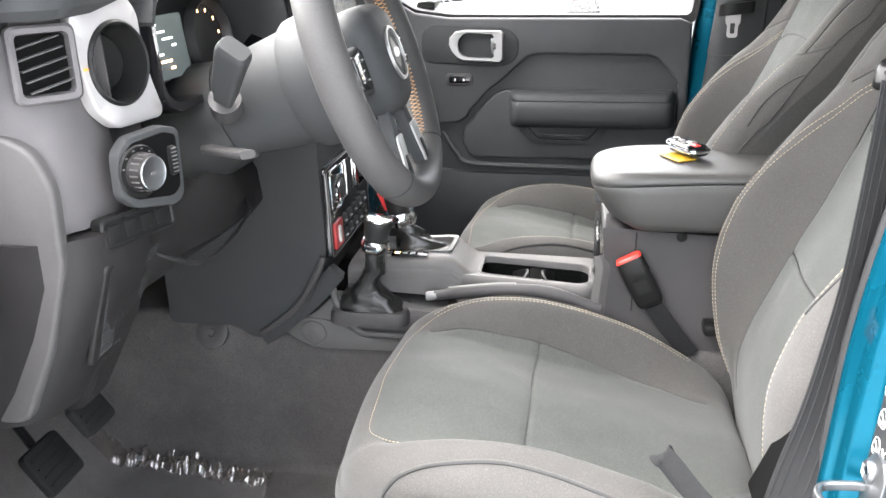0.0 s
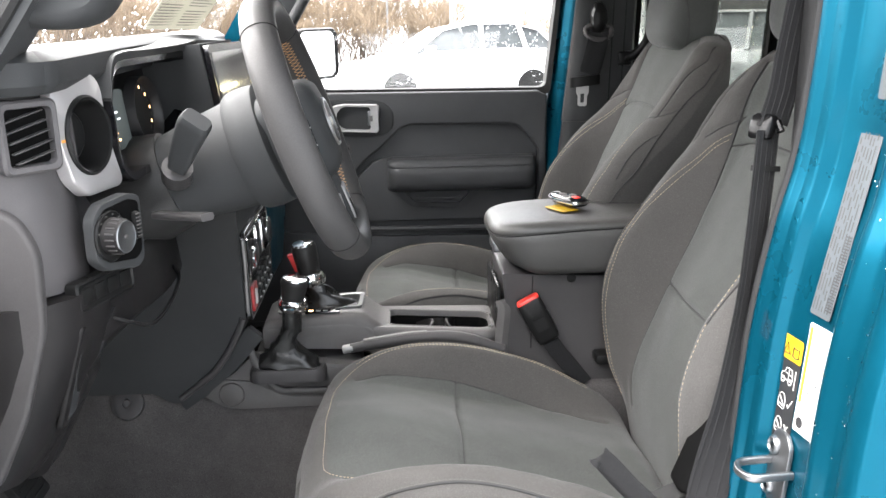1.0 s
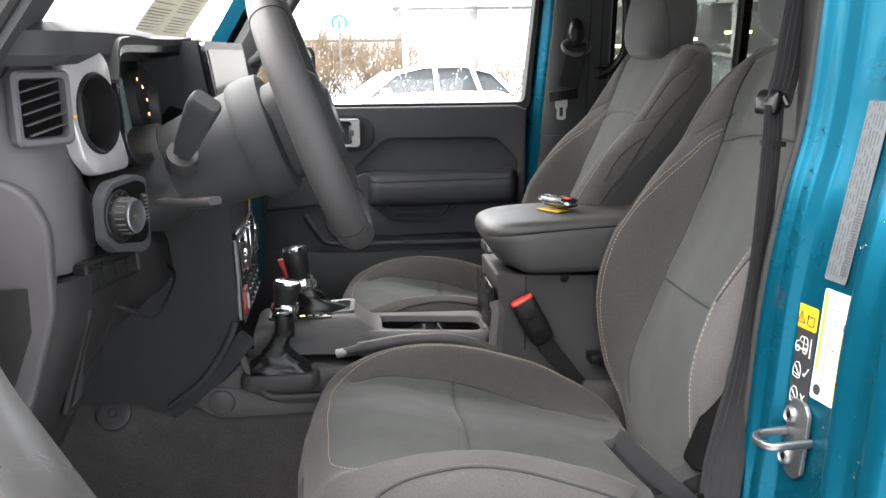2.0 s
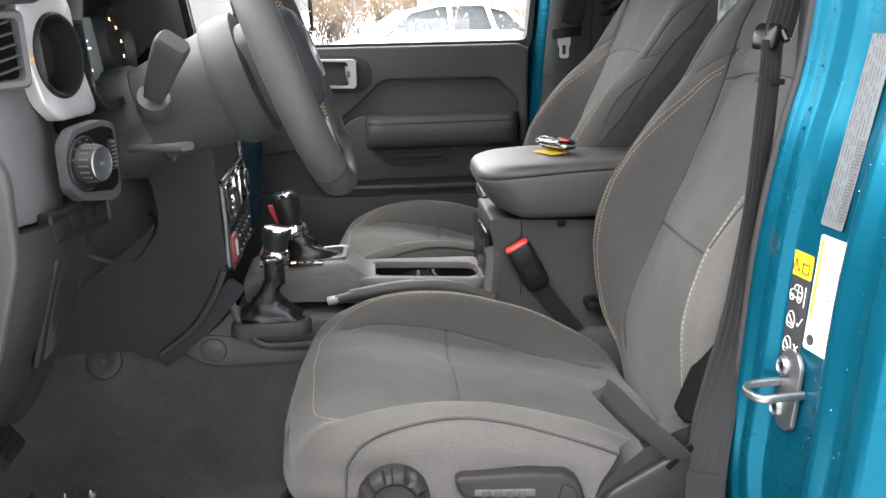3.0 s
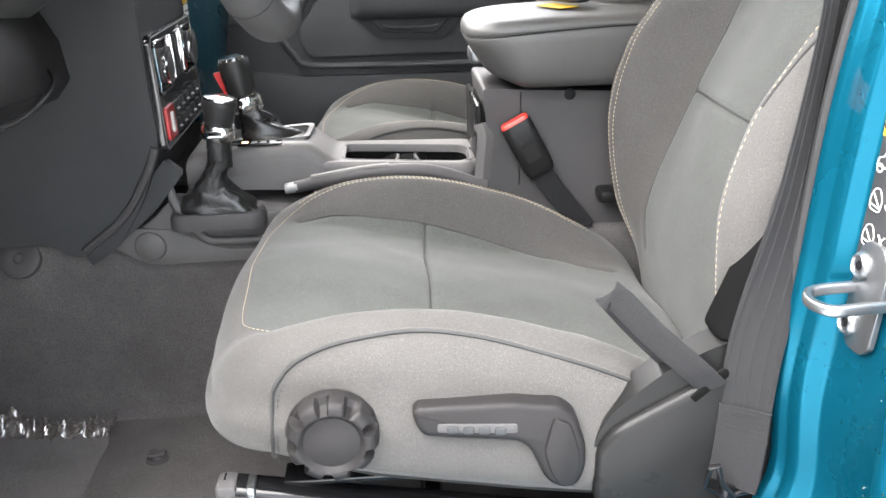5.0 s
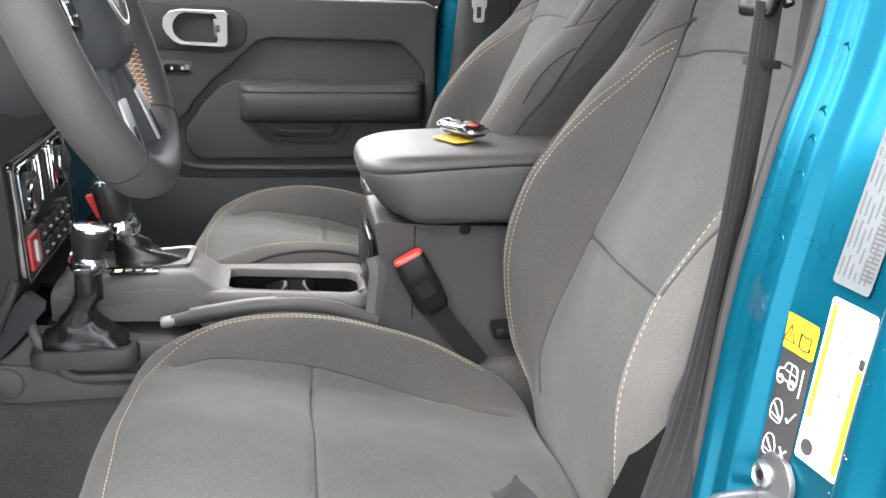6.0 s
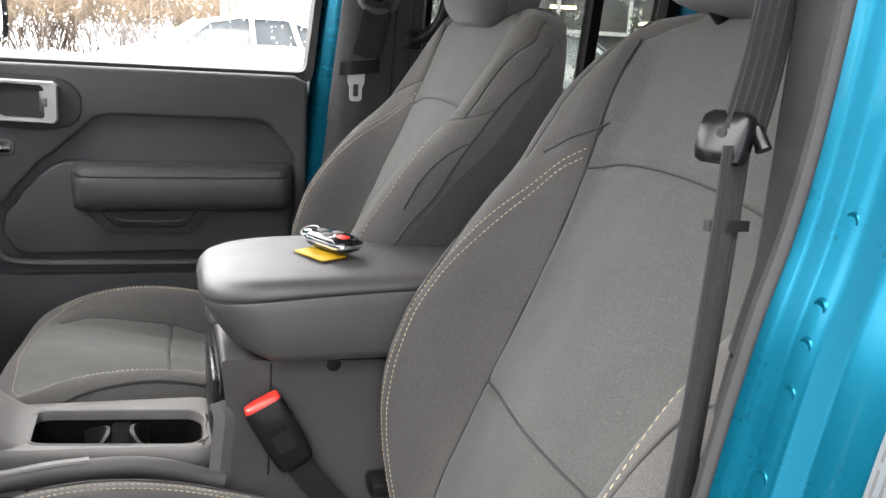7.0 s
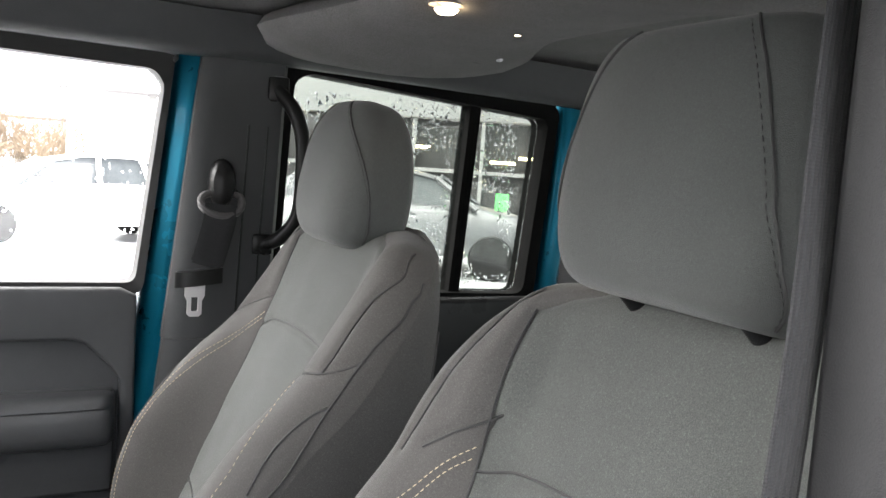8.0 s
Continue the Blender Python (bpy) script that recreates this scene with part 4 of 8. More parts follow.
def build_seat(yc, outer, label, extras, dx=0.0, dz=0.0, rest=(.552, 1.566)):
    """One front seat. outer: -1 where its door is on the -y side, +1 on the other."""
    seat = thing("car_seat", (0.05, yc, 0.62), label, "car seat", "front seats")

    # cushion
    cx, hx, hw = 0.067, 0.276, 0.262
    seam_r = 0.055
    mirror_in = [(x, -v) for x, v in INSERT_SEAM]

    def half_width(x):
        k = abs(x - cx) / hx
        e = 4.4 if x < cx else 7.0
        return (hw - 0.012 * smooth01((-x - 0.02) / 0.2)) * max(0.0, 1 - min(1.0, k) ** e) ** (1 / e)

    def half_length(v, front):
        e = 4.4 if front else 7.0
        return hx * max(0.0, 1 - min(1.0, abs(v) / hw) ** e) ** (1 / e)

    def rim_drop(x, v):
        d = min(half_width(x) - abs(v), half_length(v, x < cx) - abs(x - cx))
        d = min(max(d, 0.0), seam_r)
        return seam_r * (1 - math.sqrt(max(0.0, 1 - (1 - d / seam_r) ** 2)))

    rows, nr, nc = [], 150, 120
    first = None
    for i in range(nr + 1):
        s_ = -math.cos(math.pi * i / nr)
        x = cx + hx * (0.35 * s_ + 0.65 * (-1 + 2 * i / nr)) * 0.9996
        w = half_width(x)
        row = []
        if x > -.135:
            sv = lerp_table(x, [q[0] for q in INSERT_SEAM], [q[1] for q in INSERT_SEAM])
        else:
            sv = .162 * max(0.0, 1 - ((-.135 - x) / .034) ** 3) ** (1 / 3) if x > -.169 else 0.02
        if first is None and x > -.169:
            first = i
        for v in column_stops(w, max(sv, .02), nc):
            z = cushion_top(x, v) - rim_drop(x, v)
            g = min(line_distance((x, v), INSERT_SEAM), line_distance((x, v), mirror_in))
            z -= groove(g, .004, .004) + groove(line_distance((x, v), CROSS_SEAM), .004, .0055)
            z += 0.0014 * noise.noise(Vector((x * 22, v * 22, yc)))
            row.append((x, yc + v, z))
        rows.append(row)
    inside, outside = split_rows(rows, nc // 4, nc - nc // 4, first)
    part("cushion_insert", inside, CLOTH, seat, "dark grey-green woven cloth seat pad", sharp=75)
    rim_loop = [r[0] for r in rows] + rows[-1][1:-1] + [r[-1] for r in rows[::-1]] + rows[0][-2:0:-1]
    walls = [rim_loop]
    for q in range(1, 11):
        t = q / 10
        ring = []
        for lx, ly, lz in rim_loop:
            floor_z = lerp_table(lx, [-.21, -.16, -.13, -.038, .114, .176, .34], [.828, .831, .834, .815, .787, .778, .752])
            fold = 0.002 * noise.noise(Vector((lx * 16, ly * 16, t * 4))) * math.sin(math.pi * t)
            bulge = 0.010 * math.sin(math.pi * t) - 0.016 * smooth01((t - .8) / .2)
            ex, ey = lx - cx, ly - yc
            n_ = Vector((math.copysign(abs(ex / hx) ** 4, ex), math.copysign(abs(ey / hw) ** 4, ey)))
            n_ = n_.normalized() if n_.length > 1e-9 else Vector((0, 0))
            ring.append((lx + n_.x * (bulge + fold), ly + n_.y * (bulge + fold), lz + (floor_z - lz) * t))
        walls.append(ring)
    bm = bmesh.new()
    vs_, fs_ = join(outside, loft(walls, True, False))
    grid_v = [bm.verts.new(p) for p in vs_]
    for f in fs_:
        if len(set(f)) == len(f):
            bm.faces.new([grid_v[k] for k in f])
    bmesh.ops.remove_doubles(bm, verts=bm.verts[:], dist=2e-5)
    bmesh.ops.recalc_face_normals(bm, faces=bm.faces[:])
    part("cushion_bolster", bm, CLOTH_SIDE, seat, "warm dark grey woven cloth bolster and side", sharp=75)
    under = walls[-1]
    part("cushion_base", loft([[(lx, ly, lz + .002) for lx, ly, lz in under], [(lx, ly, lz - .003) for lx, ly, lz in under]]), RUBBER, seat, "black underside of the cushion")

    def on_top(x, v, lift=0.0008):
        return Vector((x, yc + v, cushion_top(x, v) - rim_drop(x, v) + lift))

    # the double row of tan stitches round the front and along the bolsters
    for off in (0.0, 0.010):
        w = .208 + off
        front = -.172 - off * .7
        way = [(.27, w - .006), (.18, w), (.08, w), (-.02, w - .001), (-.09, w - .008), (-.14, w - .03), (-.168 - off * .6, w - .075), (front, .05), (front - .002, 0)]
        back = [(x, -v) for x, v in way[-2::-1]]
        way = (way[:6] if off else way + (back if outer > 0 else [(x, v * (.88 if x > -.16 else .95)) for x, v in back if x < -.015] + [(-.015, -w * .87)]))
        pts = [on_top(p.x, p.y) for p in curve_points([(a, b, 0) for a, b in way], 160)]
        tagged(part("stitching", dashes(pts, .0042, .0019, .00054), THREAD_TAN, seat, "tan double stitching"), kind="stuff")
    # piping along the side panel
    for side in (-1, 1):
        pts = []
        for p in curve_points([(-.131, .838, 0), (-.129, .868, 0), (-.1275, .892, 0)], 12):
            edge = half_width(p.x)
            zt = cushion_top(p.x, edge) - seam_r
            t = (zt - p.y) / max(1e-6, zt - .836)
            pts.append(Vector((p.x, yc + side * (edge + .010 * math.sin(math.pi * min(1, max(0, t))) + .001), p.y)))
        for p in curve_points([(-.126, .0006, 0), (-.119, .0035, 0), (-.100, .0115, 0), (-.066, .0190, 0), (.006, .0260, 0), (.063, .0240, 0), (.121, .0205, 0), (.174, .0185, 0), (.232, .0180, 0)], 60):
            v = half_width(p.x) - p.y
            pts.append(Vector((p.x, yc + side * (v + .0006), cushion_top(p.x, v) - rim_drop(p.x, v) + .0006)))
        pts = [Vector(p) for p in curve_points(pts, 100)]
        part("seam", tube(pts, .0021, 6), THREAD_DARK, seat)
        lifted = [p + Vector((-.0016 if p.x < -.1 else 0, side * -.0006, .0016)) for p in pts]
        part("piping", tube(lifted, .0014, 8), CLOTH_SIDE, seat)
        inner = [p + Vector((.0050 if p.x < -.06 else 0, side * .0022, -.0042)) for p in pts]
        tagged(part("stitching", dashes(inner, .0036, .0022, .0010), THREAD_DARK, seat), kind="stuff")

    for kid in seat.children:
        kid.location = (dx, 0, dz)

    # backrest
    nv, nh = 112, 160
    up, out = Vector((RX, 0, RZ)), Vector((-RZ, 0, RX))
    origin = Vector((BASE_X - (.014 if outer > 0 else 0.0), yc, BASE_Z))
    mirror_seam = [(a, -b) for a, b in BACK_SEAM]
    near_wing, near_shoulder, near_flank, near_arch = (CONSOLE_WING, CONSOLE_SHOULDER, CONSOLE_FLANK, CONSOLE_ARCH) if outer > 0 else (WING_SEAM, SHOULDER_SEAM, FLANK_SEAM, ARCH_SEAM)
    far_wing, far_shoulder = (DRIVER_WING, DRIVER_SHOULDER) if outer < 0 else (WING_SEAM, SHOULDER_SEAM)
    wings = [far_wing, [(a, -b) for a, b in near_wing]]
    shoulders = [far_shoulder, [(a, -b) for a, b in near_shoulder]]
    flanks = [FLANK_SEAM, ARCH_SEAM] + [[(a, -b) for a, b in q] for q in (near_flank, near_arch)]
    edge_r = 0.05

    def face_at(h, v):
        # the console-side bolsters stand a little prouder
        swell = eased(h, .02, *(([0, .15, .3, .45, .5, .58, .65], [0, .009, .022, .029, .027, .016, .003]) if outer > 0 else ([.36, .40, .45, .50, .56, .60, .65], [0, .004, .014, .025, .027, .018, .003])))
        return backrest_front(h, v) + swell * smooth01((-v * outer - .120) / .055)

    rings = []
    for i in range(nh + 1):
        h = -0.055 + 0.740 * (i / nh)
        w = back_width(h)
        ring = []
        cols = column_stops(w, lerp_table(h, [q[0] for q in BACK_SEAM], [q[1] for q in BACK_SEAM]), nv)
        for j in range(nv + 1):
            v = cols[j]
            d = w - abs(v)
            d2 = max(0.0, 0.678 - h)
            roll = edge_r * (1 - math.sqrt(max(0.0, 1 - (1 - min(d, edge_r) / edge_r) ** 2)))
            roll += 0.05 * (1 - math.sqrt(max(0.0, 1 - (1 - min(d2, .05) / .05) ** 2)))
            k = face_at(h, v) - min(roll, 0.060)
            g = min(line_distance((h, v), BACK_SEAM), line_distance((h, v), mirror_seam), line_distance((h, v), ARC_SEAM), line_distance((h, v), LOW_SEAM))
            k -= groove(g, .004, .005)
            k -= groove(min(line_distance((h, v), q) for q in wings + shoulders), .0035, .004)
            k += 0.0012 * noise.noise(Vector((h * 20, v * 20, yc + 3)))
            ring.append(origin + up * h + out * k + Vector((0, v, 0)))
        rings.append(ring)
    inside, outside = split_rows(rings, nv // 4, nv - nv // 4, 0)
    part("backrest_insert", inside, CLOTH, seat, "dark grey-green woven cloth back pad", sharp=75)
    part("backrest_bolster", outside, CLOTH_SIDE, seat, "warm dark grey woven cloth bolster", sharp=75)
    # the rear shell closes each row
    full = []
    for i, ring in enumerate(rings):
        h = -0.055 + 0.740 * (i / nh)
        w = back_width(h)
        back = []
        for j in range(1, 14):
            a = math.pi * j / 14
            v = w * math.cos(a)
            k = -edge_r + back_foot(h) + 0.002 * smooth01((h - .47) / .22) - 0.085 * math.sin(a) ** 0.6 * (0.12 + 0.88 * smooth01((0.68 - h) / .24))
            back.append(origin + up * h + out * k + Vector((0, v, 0)))
        full.append([ring[-1]] + back + [ring[0]])
    part("backrest_shell", loft(full, False, False), CLOTH_SIDE, seat, "reclined dark woven cloth back shell", sharp=75)

    def on_back(h, v, lift=0.0008):
        w = back_width(h)
        d = max(0.0, w - abs(v))
        roll = edge_r * (1 - math.sqrt(max(0.0, 1 - (1 - min(d, edge_r) / edge_r) ** 2)))
        return origin + up * h + out * (face_at(h, v) - roll + lift) + Vector((0, v, 0))

    for side in (-1, 1):
        if side < 0:
            way = [(.466, .186), (.43, .212), (.38, .228), (.34, .233), (.2, .232), (.06, .212), (.02, .20)] if outer > 0 else [(.37, .200), (.30, .210), (.2, .211), (.12, .208), (.06, .200), (.02, .190)]
            pts = [on_back(p.x, side * p.y) for p in curve_points([(a, b, 0) for a, b in way], 110)]
            tagged(part("stitching", dashes(pts, .0046, .0028, .00042), THREAD_TAN, seat, "single row of tan stitching"), kind="stuff")
        for off in ((0.0, 0.010) if side > 0 else ()):
            way = [(.492 + off, .150), (.474 + off, .162), (.444 + off * .9, .176 + off * .3), (.40 + off * .5, .189 + off * .7), (.34, .199 + off), (.28, .201 + off), (.2, .199 + off), (.12, .196 + off), (.06, .186 + off), (.02, .172 + off)]
            pts = [on_back(p.x, side * p.y) for p in curve_points([(a, b, 0) for a, b in way], 110)]
            tagged(part("stitching", dashes(pts, .0042, .0019, .00054), THREAD_TAN, seat, "tan double stitching"), kind="stuff")

    # dark seams sunk in the grooves
    for line in (BACK_SEAM[:-2], mirror_seam[:-2], ARC_SEAM, LOW_SEAM, *wings, *shoulders):
        pts = [on_back(p.x, p.y, -.0026) for p in curve_points([(a, b, 0) for a, b in line], 70)]
        part("seam", tube(pts, .0013, 5), THREAD_DARK, seat)
    for line in flanks:
        pts = [on_back(p.x, p.y, .0002) for p in curve_points([(a, b, 0) for a, b in line], 60)]
        part("seam", tube(pts, .0017, 5), THREAD_DARK, seat)
    for line in (INSERT_SEAM, mirror_in, CROSS_SEAM):
        pts = [on_top(p.x, p.y, -.0036) for p in curve_points([(a, b, 0) for a, b in line], 70)]
        seam_ob = part("seam", tube(pts, .0009, 5), THREAD_DARK, seat)
        seam_ob.location = (dx, 0, dz)

    # one seam down each flank
    for side in (-1, 1):
        pts = []
        for i in range(30):
            h = .12 + .46 * i / 29
            k = -edge_r + back_foot(h) - 0.085 * math.sin(.25) ** 0.6 * (0.12 + 0.88 * smooth01((0.68 - h) / .24))
            pts.append(origin + up * h + out * k + Vector((0, side * (back_width(h) * math.cos(.25) + .0006), 0)))
        part("seam", tube(pts, .0014, 5), THREAD_DARK, seat)

    # headrest on its two posts
    hr_c = Vector((rest[0], yc, rest[1]))
    hup, hout = Vector((.22, 0, .9755)), Vector((-.9755, 0, .22))

    def head_point(a, t, lift=0.0):
        rr = max(0.0, 1 - abs(a) ** (4.5 if outer < 0 else 3.0)) ** (1 / 3.2)
        wide = (.117 - .012 * smooth01((-a - .1) / .9) - .006 * smooth01(a)) * (.64 + .36 * rr if outer < 0 else .38 + .62 * rr)
        wide *= 1 - (.05 if outer < 0 else .14) * max(0.0, a) ** 2
        deep = (.052 - .010 * a) * (.25 + .75 * rr)
        c, s = math.cos(t), math.sin(t)
        k = (abs(c) ** 3.4 + abs(s) ** 3.4) ** (-1 / 3.4)
        return hr_c + hup * (.094 * a) + hout * ((deep + lift) * k * s + .010 * a) + Vector((0, (wide + lift) * k * c, 0))
    m = 48
    heights = [math.sin(math.pi / 2 * (-1 + 2 * i / 32)) for i in range(33)]
    hr = part("headrest", loft([[head_point(a, 2 * math.pi * j / m) for j in range(m)] for a in heights]), HEAD_CLOTH, seat, "padded woven cloth headrest", sharp=75)
    for mirrored in (False, True):
        bend = ([-.95, -.86, -.62, -.32, .13, .6, .95], [172, 168, 152, 141, 134, 128, 122]) if outer < 0 else ([-.95, -.7, -.48, -.15, .3, .71, .95], [172, 170, 165, 155, 138, 121, 110])
        turn_at = [radians(180 - q if mirrored else q) for q in [lerp_table(-.96 + 1.92 * i / 29, *bend) for i in range(30)]]
        pts = [head_point(-.96 + 1.92 * i / 29, turn_at[i], .0006) for i in range(30)]
        part("seam", tube(pts, .0012, 5), THREAD_DARK, hr)
        if not mirrored:
            row = [head_point(-.95 + 1.90 * i / 29, turn_at[i] - radians(3), .0004) for i in range(30)]
            tagged(part("stitching", dashes(row, .004, .0025, .0006), THREAD_DARK, hr), kind="stuff")
    for side in (-1, 1):
        top = hr_c - hup * .08 + Vector((0, side * .06, 0))
        foot = origin + up * .64 + out * -.042 + Vector((0, side * .06, 0))
        part("headrest_post", tube([foot, top], .007, 12, up=(1, 0, 0)), BLACK_STEEL, seat, "black steel post")
        c = origin + up * .664 + out * -.030 + Vector((0, side * .06, 0))
        part("post_collar", block(tuple(c + Vector((-.016, -.020, -.010))), tuple(c + Vector((.016, .020, .004))), .005), PLASTIC, seat)
    return seat


driver_seat = build_seat(-0.2265, -1, "dark grey woven cloth driver seat with tan stitching", True)
passenger_seat = build_seat(0.41, 1, "dark grey woven cloth passenger seat with tan stitching", False, .045, .012, (.549, 1.536))
# its inner half is narrower, beside the console
for child in passenger_seat.children_recursive:
    if child.type == 'MESH' and child.location.x > .01:
        for v in child.data.vertices:
            if v.co.y < .41:
                v.co.y = .41 + (v.co.y - .41) * .725

# ---- what is fixed to the driver's seat ----
on_side = axes((0, 0, 0), (1, 0, 0), (0, 0, 1))     # w points to -y


def at_side(y):
    m = on_side.copy()
    m.translation = (0, y, 0)
    return m


# ribbed adjuster knob
knob_m = Matrix.Translation((-.071, -.488, .880)) @ Matrix.Rotation(radians(90), 4, 'X')
rings = []
for r0, hgt, lobes in ((.030, .0, 0), (.041, .0, .0), (.0425, .004, .0), (.0428, .012, .002), (.0425, .015, .008), (.0415, .022, .009), (.0385, .0275, .008), (.0335, .0300, .003), (.0310, .0300, 0), (.0290, .0285, 0), (.0265, .0255, 0), (.0255, .0245, 0), (.012, .0275, 0), (.001, .0285, 0)):
    ring = []
    for i in range(96):
        a = 2 * math.pi * i / 96
        w = smooth01((math.cos(9 * a) + .55) / .35)
        ring.append(knob_m @ Vector(((r0 - lobes * (1 - w)) * math.cos(a), (r0 - lobes * (1 - w)) * math.sin(a), hgt)))
    rings.append(ring)
part("adjuster_knob", loft(rings), DARK_PLASTIC, driver_seat, "round ribbed black adjuster knob", sharp=45)
# height lever
lever = soften([(-.010, .893), (-.004, .898), (.085, .897), (.106, .893), (.124, .892), (.140, .880), (.150, .845), (.150, .822), (.143, .802), (.126, .800), (.112, .812), (.098, .846), (.088, .856), (.010, .866), (.0, .868), (-.007, .878)], .008)
LEV = Matrix.Translation((.012, 0, .008))
lv = part("height_lever", plate(lever, LEV @ at_side(-.482), .026, .006, 3), DARK_PLASTIC, driver_seat, "long black seat height lever")
part("lever_groove", plate(soften([(.012, .873), (.012, .882), (.085, .877), (.085, .867)], .003), LEV @ at_side(-.5078), .0012, .0006), PLASTIC, lv)
for k in range(4):
    part("grip_notch", plate(rounded(.010, .0075, .002, 3, .026 + .0145 * k, .8755 - .0016 * k), LEV @ at_side(-.5088), .0016, .0008), SOFT_BLACK, lv)
part("lever_cap", plate(soften([(.118, .882), (.134, .874), (.143, .842), (.143, .822), (.137, .807), (.127, .806), (.117, .820), (.110, .846)], .006), LEV @ at_side(-.5078), .0035, .002), DARK_PLASTIC, lv)
# recliner shield over the hinge
shield = soften([(.170, .81), (.171, .853), (.186, .881), (.214, .906), (.240, .926), (.276, .944), (.31, .955), (.335, .948), (.34, .90), (.34, .775), (.31, .757), (.225, .760), (.19, .766), (.174, .785)], .02)
cover = part("recliner_cover", plate(shield, at_side(-.462), .034, .012, 4), BLACK, driver_seat, "black plastic recliner cover")
face_o = soften([(.171, .80), (.173, .846), (.188, .866), (.214, .882), (.255, .905), (.300, .930), (.336, .938), (.34, .90), (.34, .775), (.31, .757), (.225, .760), (.19, .766), (.174, .785)], .016)
part("cover_face", plate(face_o, at_side(-.492), .014, .008, 4), BLACK, cover)
# flat near-black plate: the strap slot's shade as colour, no opening cut
part("cover_slot", plate(soften([(.2556, .9001), (.2608, .8941), (.2924, .9219), (.2871, .9279)], .002), at_side(-.5035), .003, .001), NEAR_BLACK, cover)
part("flank_pad", plate(soften([(.280, .945), (.345, .94), (.40, 1.04), (.42, 1.14), (.405, 1.17), (.37, 1.14), (.338, 1.085), (.308, 1.02)], .012), at_side(-.453), .046, .018, 4), NEAR_BLACK, driver_seat, "black vinyl flank of the backrest")
# rails and feet
for yy in (-.44, -.06):
    rail_ob = part("seat_rail", sweep([(-.19, yy, .788), (.0, yy, .7535), (.30, yy, .699)], [(-.016, -.014), (.015, -.014), (.017, -.010), (.018, .001), (.0155, .006), (.011, .009), (.004, .0105), (-.006, .0105), (-.013, .007), (-.0165, .001)], (0, 0, 1)), BLACK_STEEL, driver_seat, "black steel seat rail")
    part("rail_cap", block((-.196, yy - .019, .777), (-.174, yy + .012, .798), .006), PLASTIC, rail_ob)
    part("rail_clip", block((-.164, yy - .0215, .774), (-.156, yy + .004, .798), .0015), STEEL, rail_ob)
    part("upper_rail", block((-.13, yy - .002, .782), (.20, yy + .03, .790), .002), BLACK_STEEL, rail_ob)
    f = part("front_foot", loft([[(-.178, yy - .030, .774), (-.100, yy - .030, .762), (-.100, yy + .02, .762), (-.178, yy + .02, .774)], [(-.180, yy - .030, .764), (-.100, yy - .030, .753), (-.100, yy + .02, .753), (-.180, yy + .02, .764)], [(-.186, yy - .026, .748), (-.140, yy - .026, .738), (-.140, yy + .018, .738), (-.186, yy + .018, .748)], [(-.204, yy - .024, .706), (-.172, yy - .024, .700), (-.172, yy + .016, .700), (-.204, yy + .016, .706)], [(-.236, yy - .022, .650), (-.204, yy - .022, .640), (-.204, yy + .016, .640), (-.236, yy + .016, .650)], [(-.262, yy - .022, .618), (-.214, yy - .022, .612), (-.214, yy + .018, .612), (-.262, yy + .018, .618)]]), BLACK_STEEL, driver_seat)
    part("foot_flange", loft([[(-.180, yy - .034, z0), (-.100, yy - .034, z0 - .011), (-.100, yy - .012, z0 - .011), (-.180, yy - .012, z0)] for z0 in (.7675, .7735)]), BLACK_STEEL, f)
    part("bolt", lathe([(.001, .008), (.008, .008), (.010, .003), (.014, .0)], pose(-.244, yy, .626), 12), STEEL, f)
    part("rear_foot", loft([[(.165, yy - .026, .700), (.30, yy - .026, .678), (.30, yy + .02, .678), (.165, yy + .02, .700)], [(.162, yy - .03, .686), (.30, yy - .03, .664), (.30, yy + .02, .664), (.162, yy + .02, .686)], [(.20, yy - .022, .655), (.30, yy - .022, .64), (.30, yy + .018, .64), (.20, yy + .018, .655)], [(.23, yy - .022, .60), (.30, yy - .022, .60), (.30, yy + .018, .60), (.23, yy + .018, .60)]]), BLACK_STEEL, driver_seat)
part("cross_tube", tube([(.02, -.43, .72), (.02, -.03, .72)], .012, 10), BLACK_STEEL, driver_seat)
# pull strap beside the cushion
way = curve_points([(.276, -.507, .909), (.256, -.506, .930), (.224, -.490, .957), (.198, -.474, .983), (.189, -.468, .989), (.191, -.463, .983), (.216, -.472, .955), (.248, -.484, .924)], 40)
strap_ob = part("pull_strap", strap(way, .028, .0018, (.60, -.35, .55)), WEB, driver_seat, "black webbing fold strap")
# the passenger seat's feet
for yy in (.22, .60):
    part("seat_rail", sweep([(-.19, yy, .772), (.0, yy, .742), (.30, yy, .690)], [(-.018, -.016), (.018, -.016), (.018, .012), (-.018, .012)], (0, 0, 1)), BLACK_STEEL, passenger_seat)
    part("front_foot", block((-.21, yy - .02, .60), (-.15, yy + .02, .762), .004), BLACK_STEEL, passenger_seat)
    part("rear_foot", block((.22, yy - .02, .60), (.29, yy + .02, .70), .004), BLACK_STEEL, passenger_seat)

